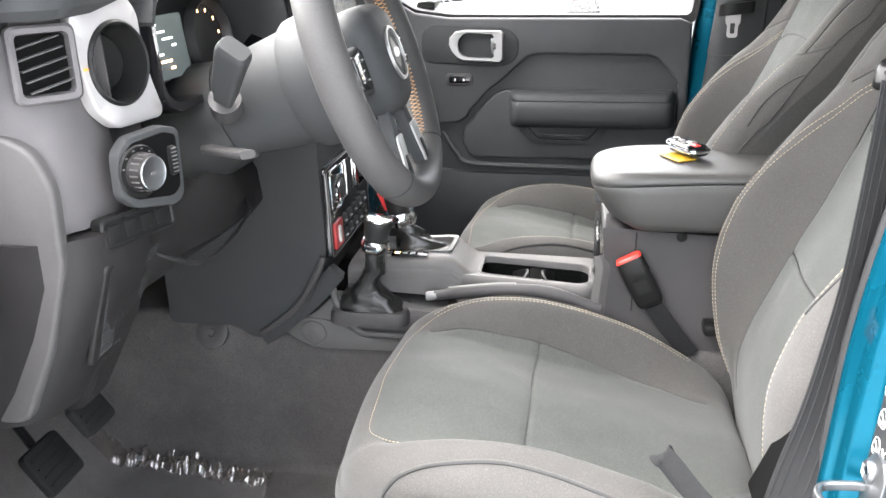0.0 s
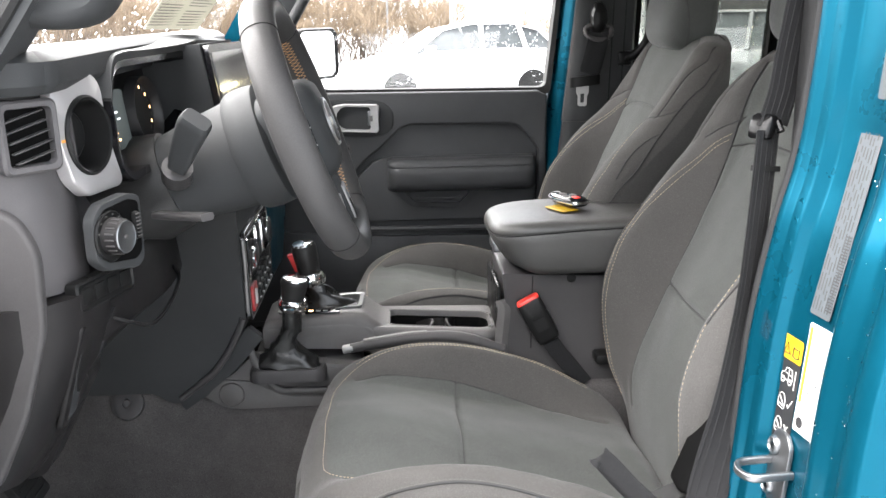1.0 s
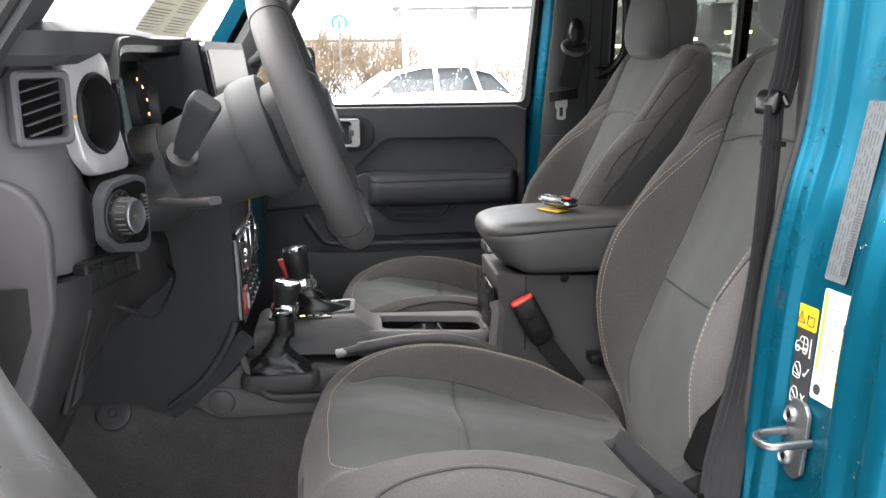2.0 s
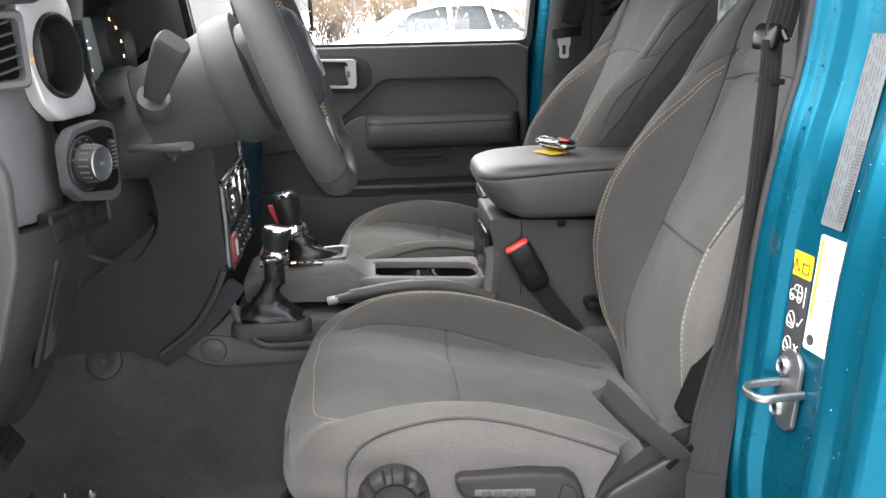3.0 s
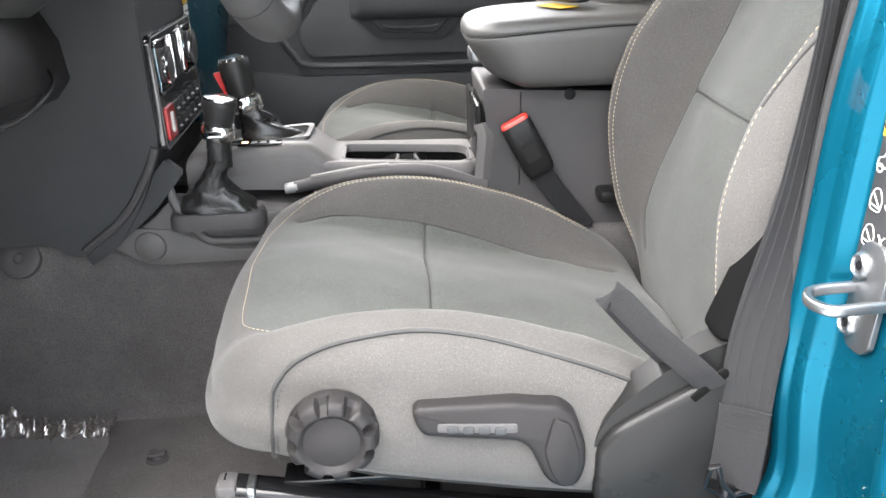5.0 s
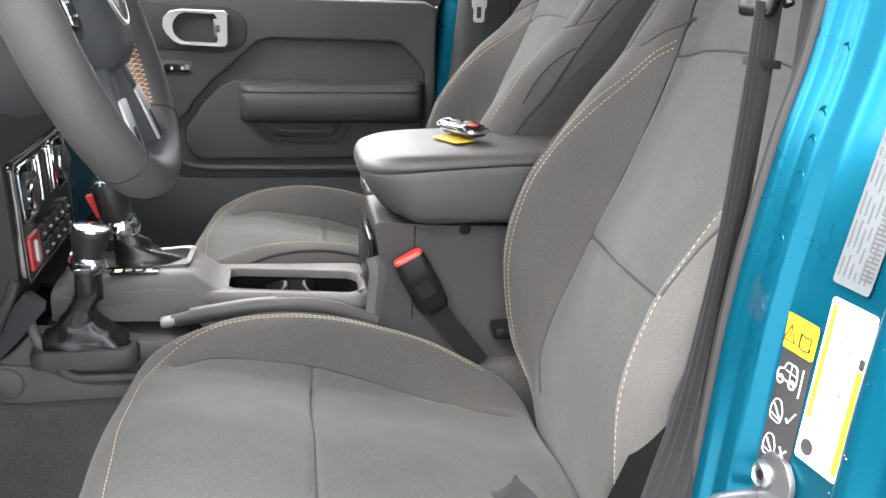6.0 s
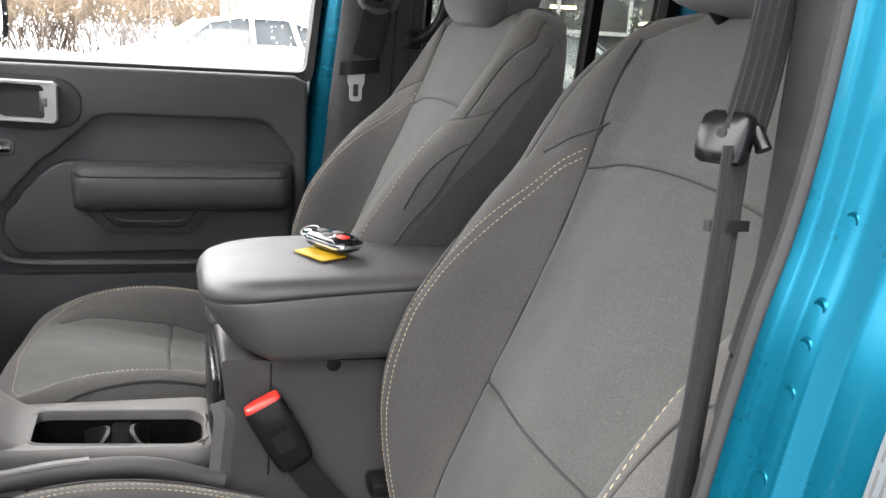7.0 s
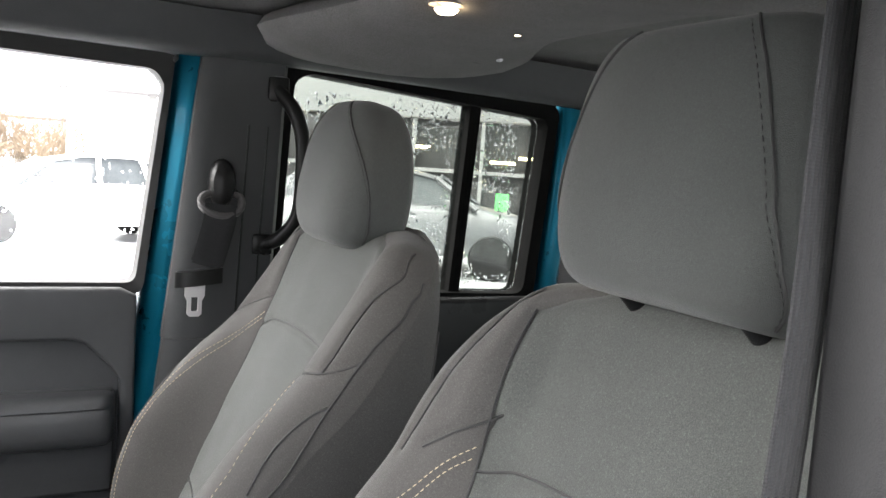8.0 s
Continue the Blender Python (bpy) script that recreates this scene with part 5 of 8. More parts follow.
# ---- seat belts ----
belt = thing("seat_belt", (0.29, -0.505, 0.70), "dark grey webbing driver belt hanging at the pillar", "seat belt", "front belts")
shoulder = curve_points([(.462, -.408, 1.72), (.440, -.42, 1.66), (.425, -.43, 1.62), (.412, -.44, 1.57), (.400, -.45, 1.52), (.391, -.455, 1.472), (.386, -.457, 1.436), (.376, -.463, 1.404)], 30)
part("shoulder_webbing", strap(shoulder, .047, .0016, [(.90, .43, 0)] * 30), WEB, belt)
lap = curve_points([(.366, -.472, 1.395), (.364, -.475, 1.355), (.357, -.482, 1.26), (.350, -.487, 1.18), (.335, -.500, 1.08), (.318, -.508, 1.0), (.308, -.513, .95), (.303, -.516, .893), (.301, -.516, .84)], 60)
twist = [tuple(Vector((.80, .60, 0)).lerp(Vector((.84, -.54, 0)), smooth01((i - 16) / 36))) for i in range(60)]
part("lap_webbing", strap(lap, .047, .0016, twist), WEB, belt)
rib_set = []
for q in (-.86, -.5, 0, .5, .86):
    rib_set.append(tube([p + Vector(t).normalized() * q * .0235 + Vector((-t[1], t[0], 0)).normalized() * -.0001 for p, t in zip(lap, twist)], .0013, 5, up=(0, 1, 0)))
for q in (-.86, -.43, 0, .43, .86):
    rib_set.append(tube([p + Vector((.90, .43, 0)).normalized() * q * .0235 for p in shoulder], .0015, 5, up=(0, 1, 0)))
part("webbing_ribs", join(*rib_set), WEB, belt)
U_ = Vector((.84, -.54, 0)).normalized()
part("sewn_end", strap([(.303, -.518, .893), (.302, -.519, .86), (.300, -.519, .825), (.298, -.518, .810)], .046, .006, [tuple(U_)] * 4), WEB, belt, "doubled sewn webbing end")
rows = []
for k in range(9):
    c = Vector((.3025, -.5222, .846 + .0055 * k))
    rows.append(dashes([c - U_ * .019, c + U_ * .019], .0024, .0012, .0005))
part("box_stitch", join(*rows), WEB, belt)
part("anchor", tube(curve_points([(.297, -.516, .812), (.295, -.516, .80), (.293, -.515, .778), (.291, -.512, .74), (.290, -.505, .66)], 20), .0075, 10, up=(0, 1, 0)), BLACK_STEEL, belt, "black steel floor anchor")
part("anchor_eye", tube([(.272, -.522, .812), (.272, -.528, .838), (.278, -.531, .842), (.284, -.528, .82), (.298, -.526, .804), (.316, -.525, .808), (.320, -.518, .812), (.296, -.512, .792)], .003, 8, loop=True), BLACK_STEEL, belt)
TG = Vector((.362, -.466, 1.398))
tu, tv = Vector((.6, -.8, 0)), Vector((.25, .15, 1)).normalized()
tw = Vector((-.8, -.6, .1)).normalized()
sq = [(math.copysign(abs(math.cos(t)) ** .5, math.cos(t)), math.copysign(abs(math.sin(t)) ** .6, math.sin(t))) for t in [2 * math.pi * i / 24 for i in range(24)]]
part("tongue_grip", loft([[TG + tu * a * .0145 * k + tw * b * .0085 * k + tv * d for a, b in sq] for d, k in ((-.014, .70), (-.012, .90), (-.006, 1.0), (.006, 1.02), (.012, .92), (.015, .66))]), GLOSS_GRIP, belt, "glossy black belt tongue")
part("tongue_bar", tube([TG + tu * -.002 + tv * .010 - tw * .004, TG + tu * .014 + tv * .006 - tw * .006, TG + tu * .020 + tv * -.004 - tw * .006], .0045, 10, up=(0, 1, .2)), GLOSS_GRIP, belt)
part("tongue_hole", lathe([(.0005, .001), (.0026, .001), (.003, -.001)], Matrix.Translation(TG + tw * .0088 + tv * .003) @ tw.to_track_quat('Z', 'Y').to_matrix().to_4x4(), 12), RUBBER, belt)
part("belt_stop", strap([(.3665, -.4725, 1.354), (.3660, -.4732, 1.348)], .047, .005, (.88, .47, 0)), RUBBER, belt)

pbelt = thing("seat_belt", (0.44, 0.69, 1.30), "dark passenger belt hanging from its guide at the pillar", "seat belt", "front belts")
part("guide_cover", loft([[(.452 + .020 * math.cos(t) * k, .694 - d, 1.508 + .036 * math.sin(t) * k) for t in [2 * math.pi * i / 20 for i in range(20)]] for d, k in ((0, 1.05), (.014, 1.0), (.022, .8), (.026, .3))]), BLACK, pbelt, "black height adjuster cover")
part("guide_loop", tube(curve_points([(.420, .682, 1.478), (.428, .672, 1.464), (.452, .668, 1.458), (.476, .672, 1.466), (.482, .682, 1.482), (.470, .684, 1.492), (.43, .684, 1.490)], 40, True), .006, 8, loop=True), PLASTIC, pbelt)
web = curve_points([(.452, .676, 1.475), (.449, .672, 1.45), (.438, .676, 1.40), (.428, .680, 1.362), (.420, .684, 1.30), (.40, .69, 1.15), (.385, .69, .95)], 40)
part("webbing", strap(web[:18], .047, .0016, (1, -.1, .05)), WEB, pbelt)
part("webbing", strap([p + Vector((-.004, -.006, 0)) for p in web[:17]], .047, .0016, (1, -.1, .05)), WEB, pbelt)
part("tongue_grip", loft([[(.420 + a * .036, .672 + b * .008, 1.362 + dz + a * .004) for a, b in circle(1, 18)] for dz in (-.012, -.009, .006, .012)]), BLACK, pbelt, "black belt tongue grip")
tg = [(-.013, .0), (-.013, -.018), (-.009, -.026), (-.009, -.046), (-.005, -.050), (.009, -.050), (.013, -.046), (.013, -.026), (.017, -.018), (.017, .0)]
th = [(-.003, -.020), (-.003, -.022), (-.003, -.03), (-.003, -.040), (-.001, -.042), (.005, -.042), (.007, -.040), (.007, -.03), (.007, -.022), (.007, -.020)]
part("tongue_plate", loft([[(.412 + a, .672, 1.352 + b) for a, b in tg], [(.412 + a, .669, 1.352 + b) for a, b in tg], [(.412 + a, .669, 1.352 + b) for a, b in th], [(.412 + a, .672, 1.352 + b) for a, b in th], [(.412 + a, .672, 1.352 + b) for a, b in tg]], True, False), DASH_SILVER, pbelt, "bright steel belt tongue")

for child in pbelt.children:
    child.location.x -= .014

# ---- centre console ----
console = thing("center_console", (0.0, 0.13, 0.83), "grey plastic centre console with cup holders and storage box", "console")
CY0, CY1 = 0.050, 0.222
on_cons = axes((0, 0, 0), (1, 0, 0), (0, 0, 1))


def cons(y):
    m = on_cons.copy()
    m.translation = (0, y, 0)
    return m


# storage box body, its seam and the padded lid
body = soften([(.128, 1.075), (.138, .98), (.130, .90), (.126, .80), (.36, .80), (.47, .80), (.47, 1.055), (.36, 1.062), (.20, 1.070)], .008)
part("storage_box", plate(body, cons(CY1), CY1 - CY0, .008, 3), PLASTIC, console, "grained dark grey plastic storage box")
# black sheet added to darken the box's front like a shaded gap
part("box_front", block((.1195, CY0 + .004, .84), (.1265, CY1 - .004, 1.05), .003), BLACK, console, "added black sheet shading the storage box front")
part("box_seam", tube([(.183, CY0 - .0005, 1.068), (.181, CY0 - .0005, .93)], .0012, 5, up=(0, 1, 0)), RUBBER, console)
part("box_notch", lathe([(.0005, .0015), (.006, .0015), (.0085, .0)], Matrix.Translation((.254, CY0, 1.062)) @ Matrix.Rotation(radians(90), 4, 'X'), 16), RUBBER, console)
part("front_rib", sweep(curve_points([(.124, CY0 + .004, .90), (.128, CY0 + .003, .96), (.132, CY0 + .004, 1.005), (.128, CY0 + .01, 1.022)], 20), [(-.010, -.012), (.010, -.012), (.012, .004), (.0, .010), (-.012, .004)], (0, -1, 0)), PLASTIC_GREY, console)


# the lid: a thick padded block, nose undercut, with a seam between top and side
LID_X = [.10, .14, .20, .30, .43]


def lid_outline(grow, n=96):
    pts = []
    for i in range(n):
        a = 2 * math.pi * i / n
        c, s_ = math.cos(a), math.sin(a)
        e = 4.4
        k = (abs(c) ** e + abs(s_) ** e) ** (-1 / e)
        pts.append((.270 + (.163 + grow) * k * c, .117 + (.107 + grow) * k * s_))
    return pts


def lid_seam(x):
    return eased(x, .03, LID_X, [1.145, 1.150, 1.156, 1.161, 1.163])


def lid_top(x):
    return eased(x, .03, LID_X, [1.166, 1.172, 1.175, 1.176, 1.174])


lid_rings = []
for grow, low, rise in ((-.026, .0, None), (-.013, .0, None), (-.006, .05, None), (-.002, .18, None), (.0, .50, None), (.001, .80, None), (.001, .95, None), (-.0005, 1.0, None), (-.0016, None, .0), (-.0004, None, .10), (.0, None, .25), (-.002, None, .55), (-.006, None, .78), (-.013, None, .92), (-.024, None, .985), (-.045, None, 1.02), (-.08, None, 1.05), (-.103, None, 1.06)):
    ring = []
    for x, y in lid_outline(grow):
        nose = smooth01((.200 - x) / .09)
        if rise is None:
            z = 1.079 + .010 * nose + (lid_seam(x) - 1.079 - .010 * nose) * low
            x += .032 * nose * (1 - low) ** 1.2
        else:
            z = lid_seam(x) + (lid_top(x) - lid_seam(x)) * rise
        ring.append((x, y, z))
    lid_rings.append(ring)
lid = part("lid", loft(lid_rings), VINYL, console, "padded grey vinyl armrest lid", sharp=70)
part("lid_seam", tube([(x, y, lid_seam(x)) for x, y in lid_outline(-.0004)], .0012, 5, loop=True), RUBBER, lid)
part("lid_latch", block((.116, .085, 1.103), (.132, .150, 1.122), .004), STEEL, console, "pale latch button")

# cup holder tray
tray_top = [(-.125, .978), (.118, .968)]
tx0, tx1 = -.105, .116
rim_o = soften([(-.135, .088), (-.10, .084), (.10, .062), (.126, .075), (.126, .212), (-.135, .212)], .02, 5)
rim_i = soften([(-.078, .103), (.095, .079), (.110, .092), (.112, .150), (.100, .166), (-.080, .185)], .02, 5)
def tray_z(x):
    return .9665 - .025 * (x + .10)
rings = [[(.004 + (x - .004) * k, .137 + (y - .137) * q, tray_z(x) - d) for x, y in rim_o] for k, q, d in ((1.0, 1.0, .045), (1.0, 1.0, .022), (1.012, 1.03, .017), (1.012, 1.03, .011), (1.0, 1.0, .005), (.985, .97, .001), (.965, .93, -.001))]
rings += [[(.016 + (x - .016) * k, .132 + (y - .132) * q, tray_z(x) - d) for x, y in rim_i] for k, q, d in ((1.075, 1.12, -.001), (1.055, 1.085, .001), (1.04, 1.06, -.0015), (1.02, 1.03, -.0015), (1.0, 1.0, .003), (.995, .99, .010))]
tray = part("cup_tray", loft(rings, True, False), PLASTIC_GREY, console, "grey tray with two cup holders")
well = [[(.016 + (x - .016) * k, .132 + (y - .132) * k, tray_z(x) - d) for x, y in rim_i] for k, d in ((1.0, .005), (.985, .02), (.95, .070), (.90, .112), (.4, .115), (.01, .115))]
# the well's inner shade is put into a near-black colour
part("cup_well", loft(well, True, False), NEAR_BLACK, tray, "deep cup well, its inner shade coloured near-black")
# solid near-black block; its colour stands in for a shaded slot
part("divider", block((.006, .098, .860), (.029, .176, .952), .004), NEAR_BLACK, tray, "near-black block for the shaded slot between the cups")
for sx in (-1, 1):
    fin = [[(.0175 + sx * (.013 + .030 * abs(2 * j / 12 - 1) ** 2.2) + d, .092 + .088 * j / 12, z) for d in (-.0022, .0022)] for j in range(13) for z in (0,)]
    vs_, fs_ = [], []
    for j, row in enumerate(fin):
        for (fx, fy, _), top in ((row[0], 1), (row[1], 1)):
            vs_ += [(fx, fy, .88), (fx, fy, .960 - .02 * abs(2 * j / 12 - 1) ** 2)]
    for j in range(12):
        q, r_ = 4 * j, 4 * j + 4
        fs_ += [(q, r_, r_ + 1, q + 1), (q + 3, r_ + 3, r_ + 2, q + 2), (q + 1, r_ + 1, r_ + 3, q + 3)]
    part("cup_finger", (vs_, fs_), DARK_PLASTIC, tray)
# shifter deck forward of the tray, sloping up
deck = loft([[(x, .084 - .002 * q, lo), (x, .085, z - .016), (x + .001, .088, z - .008), (x + .003, .094, z - .002), (x + .004, .102, z), (x + .004, .198, z), (x + .003, .206, z - .002), (x, .212, z - .008), (x, .212, lo)] for q, (x, lo, z) in enumerate(((-.310, .935, .982), (-.300, .935, .988), (-.175, .93, .997), (-.140, .93, .997), (-.126, .93, .993), (-.108, .92, .978), (-.094, .92, .969), (-.080, .92, .966)))])
part("shift_deck", deck, PLASTIC_GREY, console, "grey shifter surround")
part("shift_bezel", loft([[(x, y, .996 - (.0 if x > -.2 else .008)) for x, y in soften([(-.285, .112), (-.128, .112), (-.124, .198), (-.285, .198)], .012)], [(x, y, 1.0015 - (.0 if x > -.2 else .008)) for x, y in soften([(-.285, .112), (-.128, .112), (-.124, .198), (-.285, .198)], .012)], [(x, y, 1.0005 - (.0 if x > -.2 else .008)) for x, y in soften([(-.278, .119), (-.136, .119), (-.132, .190), (-.278, .190)], .010)]], True, False), DIM_SILVER, console, "satin silver shifter bezel")
part("shift_plate", block((-.279, .118, .990), (-.134, .191, .9985), .004), BLACK, console)
part("gear_display", block((-.232, .092, .9955), (-.168, .110, .9990), .0015), PIANO, console)
for k, col in enumerate((DIAL, WHITE, WHITE, WHITE)):
    part("gear_mark", block((-.226 + .0135 * k, .097, .9988), (-.2175 + .0135 * k, .105, .9994), 0), col, console)
# side cheeks of the console
side_a = soften([(-.305, .972), (-.312, .940), (-.155, .938), (-.105, .922), (.118, .912), (.125, .938), (.118, .944), (-.090, .948), (-.118, .972), (-.16, .978)], .008)
part("side_panel", plate(side_a, cons(.099), .016, .005), PLASTIC_GREY, console)
side_b = soften([(-.33, .935), (-.25, .925), (-.19, .915), (-.11, .905), (.13, .90), (.13, .83), (-.43, .83), (-.43, .86), (-.36, .905)], .01)
part("lower_panel", plate(side_b, cons(.074), .024, .008), PLASTIC_GREY, console)
part("lower_core", block((-.335, .047, .82), (-.132, .205, .908), .006), PLASTIC_GREY, console)
base_panel = soften([(-.425, .832), (-.418, .880), (-.385, .892), (-.33, .886), (-.285, .862), (-.255, .853), (.10, .845), (.10, .815), (-.40, .818)], .008)
bp_ = part("base_panel", plate(base_panel, cons(.07), .024, .004), PLASTIC_GREY, console, "lower grey side panel with a round cap")
part("round_cap", lathe([(.0005, .002), (.020, .002), (.0215, .0008), (.0225, .0025), (.024, -.001)], Matrix.Translation((-.368, .0455, .862)) @ Matrix.Rotation(radians(90), 4, 'X'), 32), PLASTIC_GREY, bp_)
part("console_lip", sweep(curve_points([(-.328, .046, .950), (-.321, .044, .925), (-.304, .043, .895), (-.284, .043, .872), (-.255, .043, .867), (-.15, .044, .866), (.0, .045, .862)], 50), rounded(.012, .012, .004, 3), (0, 1, 0)), PLASTIC_GREY, console)

# transfer lever: boot, knob
lever_t = thing("transfer_lever", (-0.258, 0.055, 0.91), "black transfer lever with leather boot and chrome collar", "gear lever")
boot = []
for i in range(46):
    s = i / 45
    c = Vector((-.258, .055, .914)).lerp(Vector((-.249, .050, 1.026)), s)
    c.x += .012 * math.sin(math.pi * min(1, s * 1.6)) * -1
    rx = lerp_table(s, [0, .08, .18, .30, .42, .7, 1], [.058, .056, .046, .027, .0185, .0175, .018])
    ry = lerp_table(s, [0, .08, .18, .30, .42, .7, 1], [.030, .029, .025, .019, .0165, .0165, .017])
    ring = []
    for j in range(64):
        a = 2 * math.pi * j / 64
        q = Vector((math.cos(a) * 1.6, math.sin(a) * 1.6, s * 7.0))
        crease = .75 * noise.noise(q) + .45 * abs(noise.noise(q * 2.3 + Vector((3, 1, 0)))) - .15
        k = 1 + .22 * crease * (1 - .35 * s)
        ring.append((c.x + rx * k * math.copysign(abs(math.cos(a)) ** .8, math.cos(a)), c.y + ry * k * math.copysign(abs(math.sin(a)) ** .8, math.sin(a)), c.z + .006 * noise.noise(q * 1.3 + Vector((9, 0, 0)))))
    boot.append(ring)
part("boot", loft(boot), BOOT_LEATHER, lever_t, "creased black leather boot", sharp=75)
part("boot_frame", loft([[(x, y, z) for x, y in rounded(w, h, .022, 6, -.262, .060)] for w, h, z in ((.138, .084, .892), (.138, .084, .908), (.131, .078, .915), (.120, .068, .916), (.114, .062, .908))]), PLASTIC, lever_t)
kt = Matrix.Translation((-.250, .050, 1.022)) @ Vector((.16, 0, 1)).to_track_quat('Z', 'Y').to_matrix().to_4x4()
part("collar", lathe([(.016, -.004), (.0215, -.002), (.0245, .004), (.0250, .014), (.0225, .019)], kt, 28), CHROME, lever_t, "chrome collar")
part("knob", lathe([(.019, .018), (.0205, .022), (.0220, .034), (.0245, .046), (.0250, .051), (.0225, .055)], kt, 32), LEATHER, lever_t, "black knob")
part("knob_cap", lathe([(.0228, .054), (.0215, .0580), (.015, .0595), (.001, .060)], kt, 32), CHROME, lever_t, "chrome cap")
part("collar_plate", block((-.262, .0225, 1.026), (-.234, .0270, 1.038), .002), CHROME, lever_t, "chrome badge on the collar")
part("mode_mark", block((-.257, .0218, 1.030), (-.239, .0228, 1.035), .0008), PIANO, lever_t)
part("boot_stitch", dashes([boot[i][43] for i in range(9, 45)], .003, .002, .0005), VINYL, lever_t)

# automatic selector
sel = thing("gear_selector", (-0.21, 0.145, 1.01), "black automatic gear selector with red button and boot", "gear lever")
boot = []
for i in range(14):
    s = i / 13
    c = Vector((-.188, .145, .996)).lerp(Vector((-.222, .143, 1.048)), s)
    rx = lerp_table(s, [0, .15, .4, .8, 1], [.050, .040, .028, .022, .018])
    ry = lerp_table(s, [0, .15, .4, .8, 1], [.030, .027, .022, .019, .016])
    boot.append([(c.x + rx * (1 + .05 * math.sin(5 * a + i)) * math.cos(a), c.y + ry * (1 + .05 * math.sin(4 * a - i * .8)) * math.sin(a), c.z + .003 * math.sin(3 * a + i)) for a in [2 * math.pi * j / 32 for j in range(32)]])
part("boot", loft(boot), BOOT_LEATHER, sel, "black leather boot", sharp=75)
ks_ = Matrix.Translation((-.222, .143, 1.045)) @ Vector((-.16, 0, 1)).to_track_quat('Z', 'Y').to_matrix().to_4x4()
part("collar", lathe([(.020, -.008), (.026, -.006), (.0285, .002), (.0285, .012), (.0255, .018)], ks_, 28), CHROME, sel, "chrome collar")
part("grip", lathe([(.022, .016), (.0235, .024), (.025, .045), (.026, .060), (.0255, .068), (.022, .073)], ks_ @ Matrix.Diagonal((1.1, .9, 1, 1)), 32), LEATHER, sel, "black leather grip")
part("grip_cap", lathe([(.0235, .071), (.022, .0755), (.001, .078)], ks_ @ Matrix.Diagonal((1.1, .9, 1, 1)), 32), CHROME, sel)
part("release_button", loft([[(-.250, .134, 1.066), (-.250, .152, 1.066), (-.242, .152, 1.064), (-.242, .134, 1.064)], [(-.263, .136, 1.096), (-.263, .150, 1.096), (-.252, .150, 1.098), (-.252, .136, 1.098)]]), DEEP_RED, sel, "red release button")

# hand brake
hb = thing("hand_brake", (-0.05, 0.045, 0.93), "black hand brake lever with silver button", "hand brake")
path = curve_points([(-.148, .048, .943), (-.10, .046, .951), (-.03, .044, .960), (.05, .043, .958), (.13, .043, .93)], 24)
part("grip", sweep(path, circle(.0098, 14, 1, 1.15), (0, 0, 1), scales=[.80 + .20 * smooth01(i / 8) for i in range(24)]), PLASTIC, hb)
part("button", lathe([(.001, .014), (.007, .013), (.0082, .010), (.0082, -.006)], Matrix.Translation((-.150, .048, .943)) @ Vector((-1, 0, -.15)).to_track_quat('Z', 'Y').to_matrix().to_4x4(), 18), SILVER, hb, "silver release button")
part("top_insert", sweep([p + Vector((0, 0, .0106)) for p in path[3:14]], [(-.006, 0), (.006, 0), (.004, .002), (-.004, .002)], (0, 0, 1)), PLASTIC_GREY, hb)

# driver's buckle on its stalk
buckle = thing("belt_buckle", (0.21, 0.04, 0.86), "black belt buckle with red release button", "belt buckle")
bu = Vector((.045, 0, -.085)).normalized()
bs = Vector((.085, 0, .045)).normalized()
o = Vector((.170, .030, 1.032))
rings = [[o + bu * d + bs * a * k * .0225 + Vector((0, 1, 0)) * b * k * .0115 for a, b in [(math.copysign(abs(math.cos(t)) ** .45, math.cos(t)), math.copysign(abs(math.sin(t)) ** .45, math.sin(t))) for t in [2 * math.pi * i / 24 for i in range(24)]]] for d, k in ((.0035, .93), (.005, 1.0), (.05, 1.03), (.080, .98), (.088, .86), (.090, .7))]
part("case", loft(rings), BLACK, buckle)
rings = [[o + bu * d + bs * a * k * .0215 + Vector((0, 1, 0)) * b * k * .0108 for a, b in [(math.copysign(abs(math.cos(t)) ** .45, math.cos(t)), math.copysign(abs(math.sin(t)) ** .45, math.sin(t))) for t in [2 * math.pi * i / 24 for i in range(24)]]] for d, k in ((-.001, .86), (.0, .95), (.003, 1), (.0105, 1))]
part("release_button", loft(rings), RED, buckle, "red release button")
part("label_patch", plate(rounded(.022, .024, .002, 3), axes(o + bu * .052 + Vector((0, -.0119, 0)), bs, -bu), .0006, 0), RUBBER, buckle)
part("stalk", strap([o + bu * .088, o + bu * .12 + Vector((.004, 0, 0)), o + bu * .19 + Vector((.02, 0, 0))], .030, .003, bs), WEB, buckle)
part("seat_bolt_cover", block((.295, .012, .905), (.335, .05, .925), .006), BLACK, console)

# key fob with its yellow card on the lid
fob = thing("key_fob", (0.262, 0.115, 1.178), "black and silver car key fob with yellow card tag", "key")
fm_ = Matrix.Translation((.262, .118, 1.1840)) @ Matrix.Rotation(radians(-62), 4, 'Z')
rings = [[fm_ @ Vector((x * k, y * k, z)) for x, y in rounded(.074, .040, .016, 6)] for z, k in ((0, .9), (.002, .98), (.007, 1), (.012, .97), (.0145, .86))]
part("case", loft(rings), PIANO, fob)
rings = [[fm_ @ Vector((x, y, z)) for x, y in rounded(w, h, .016, 6)] for w, h, z in ((.077, .043, .005), (.078, .044, .0075), (.077, .043, .010))]
part("chrome_band", loft(rings), CHROME, fob)
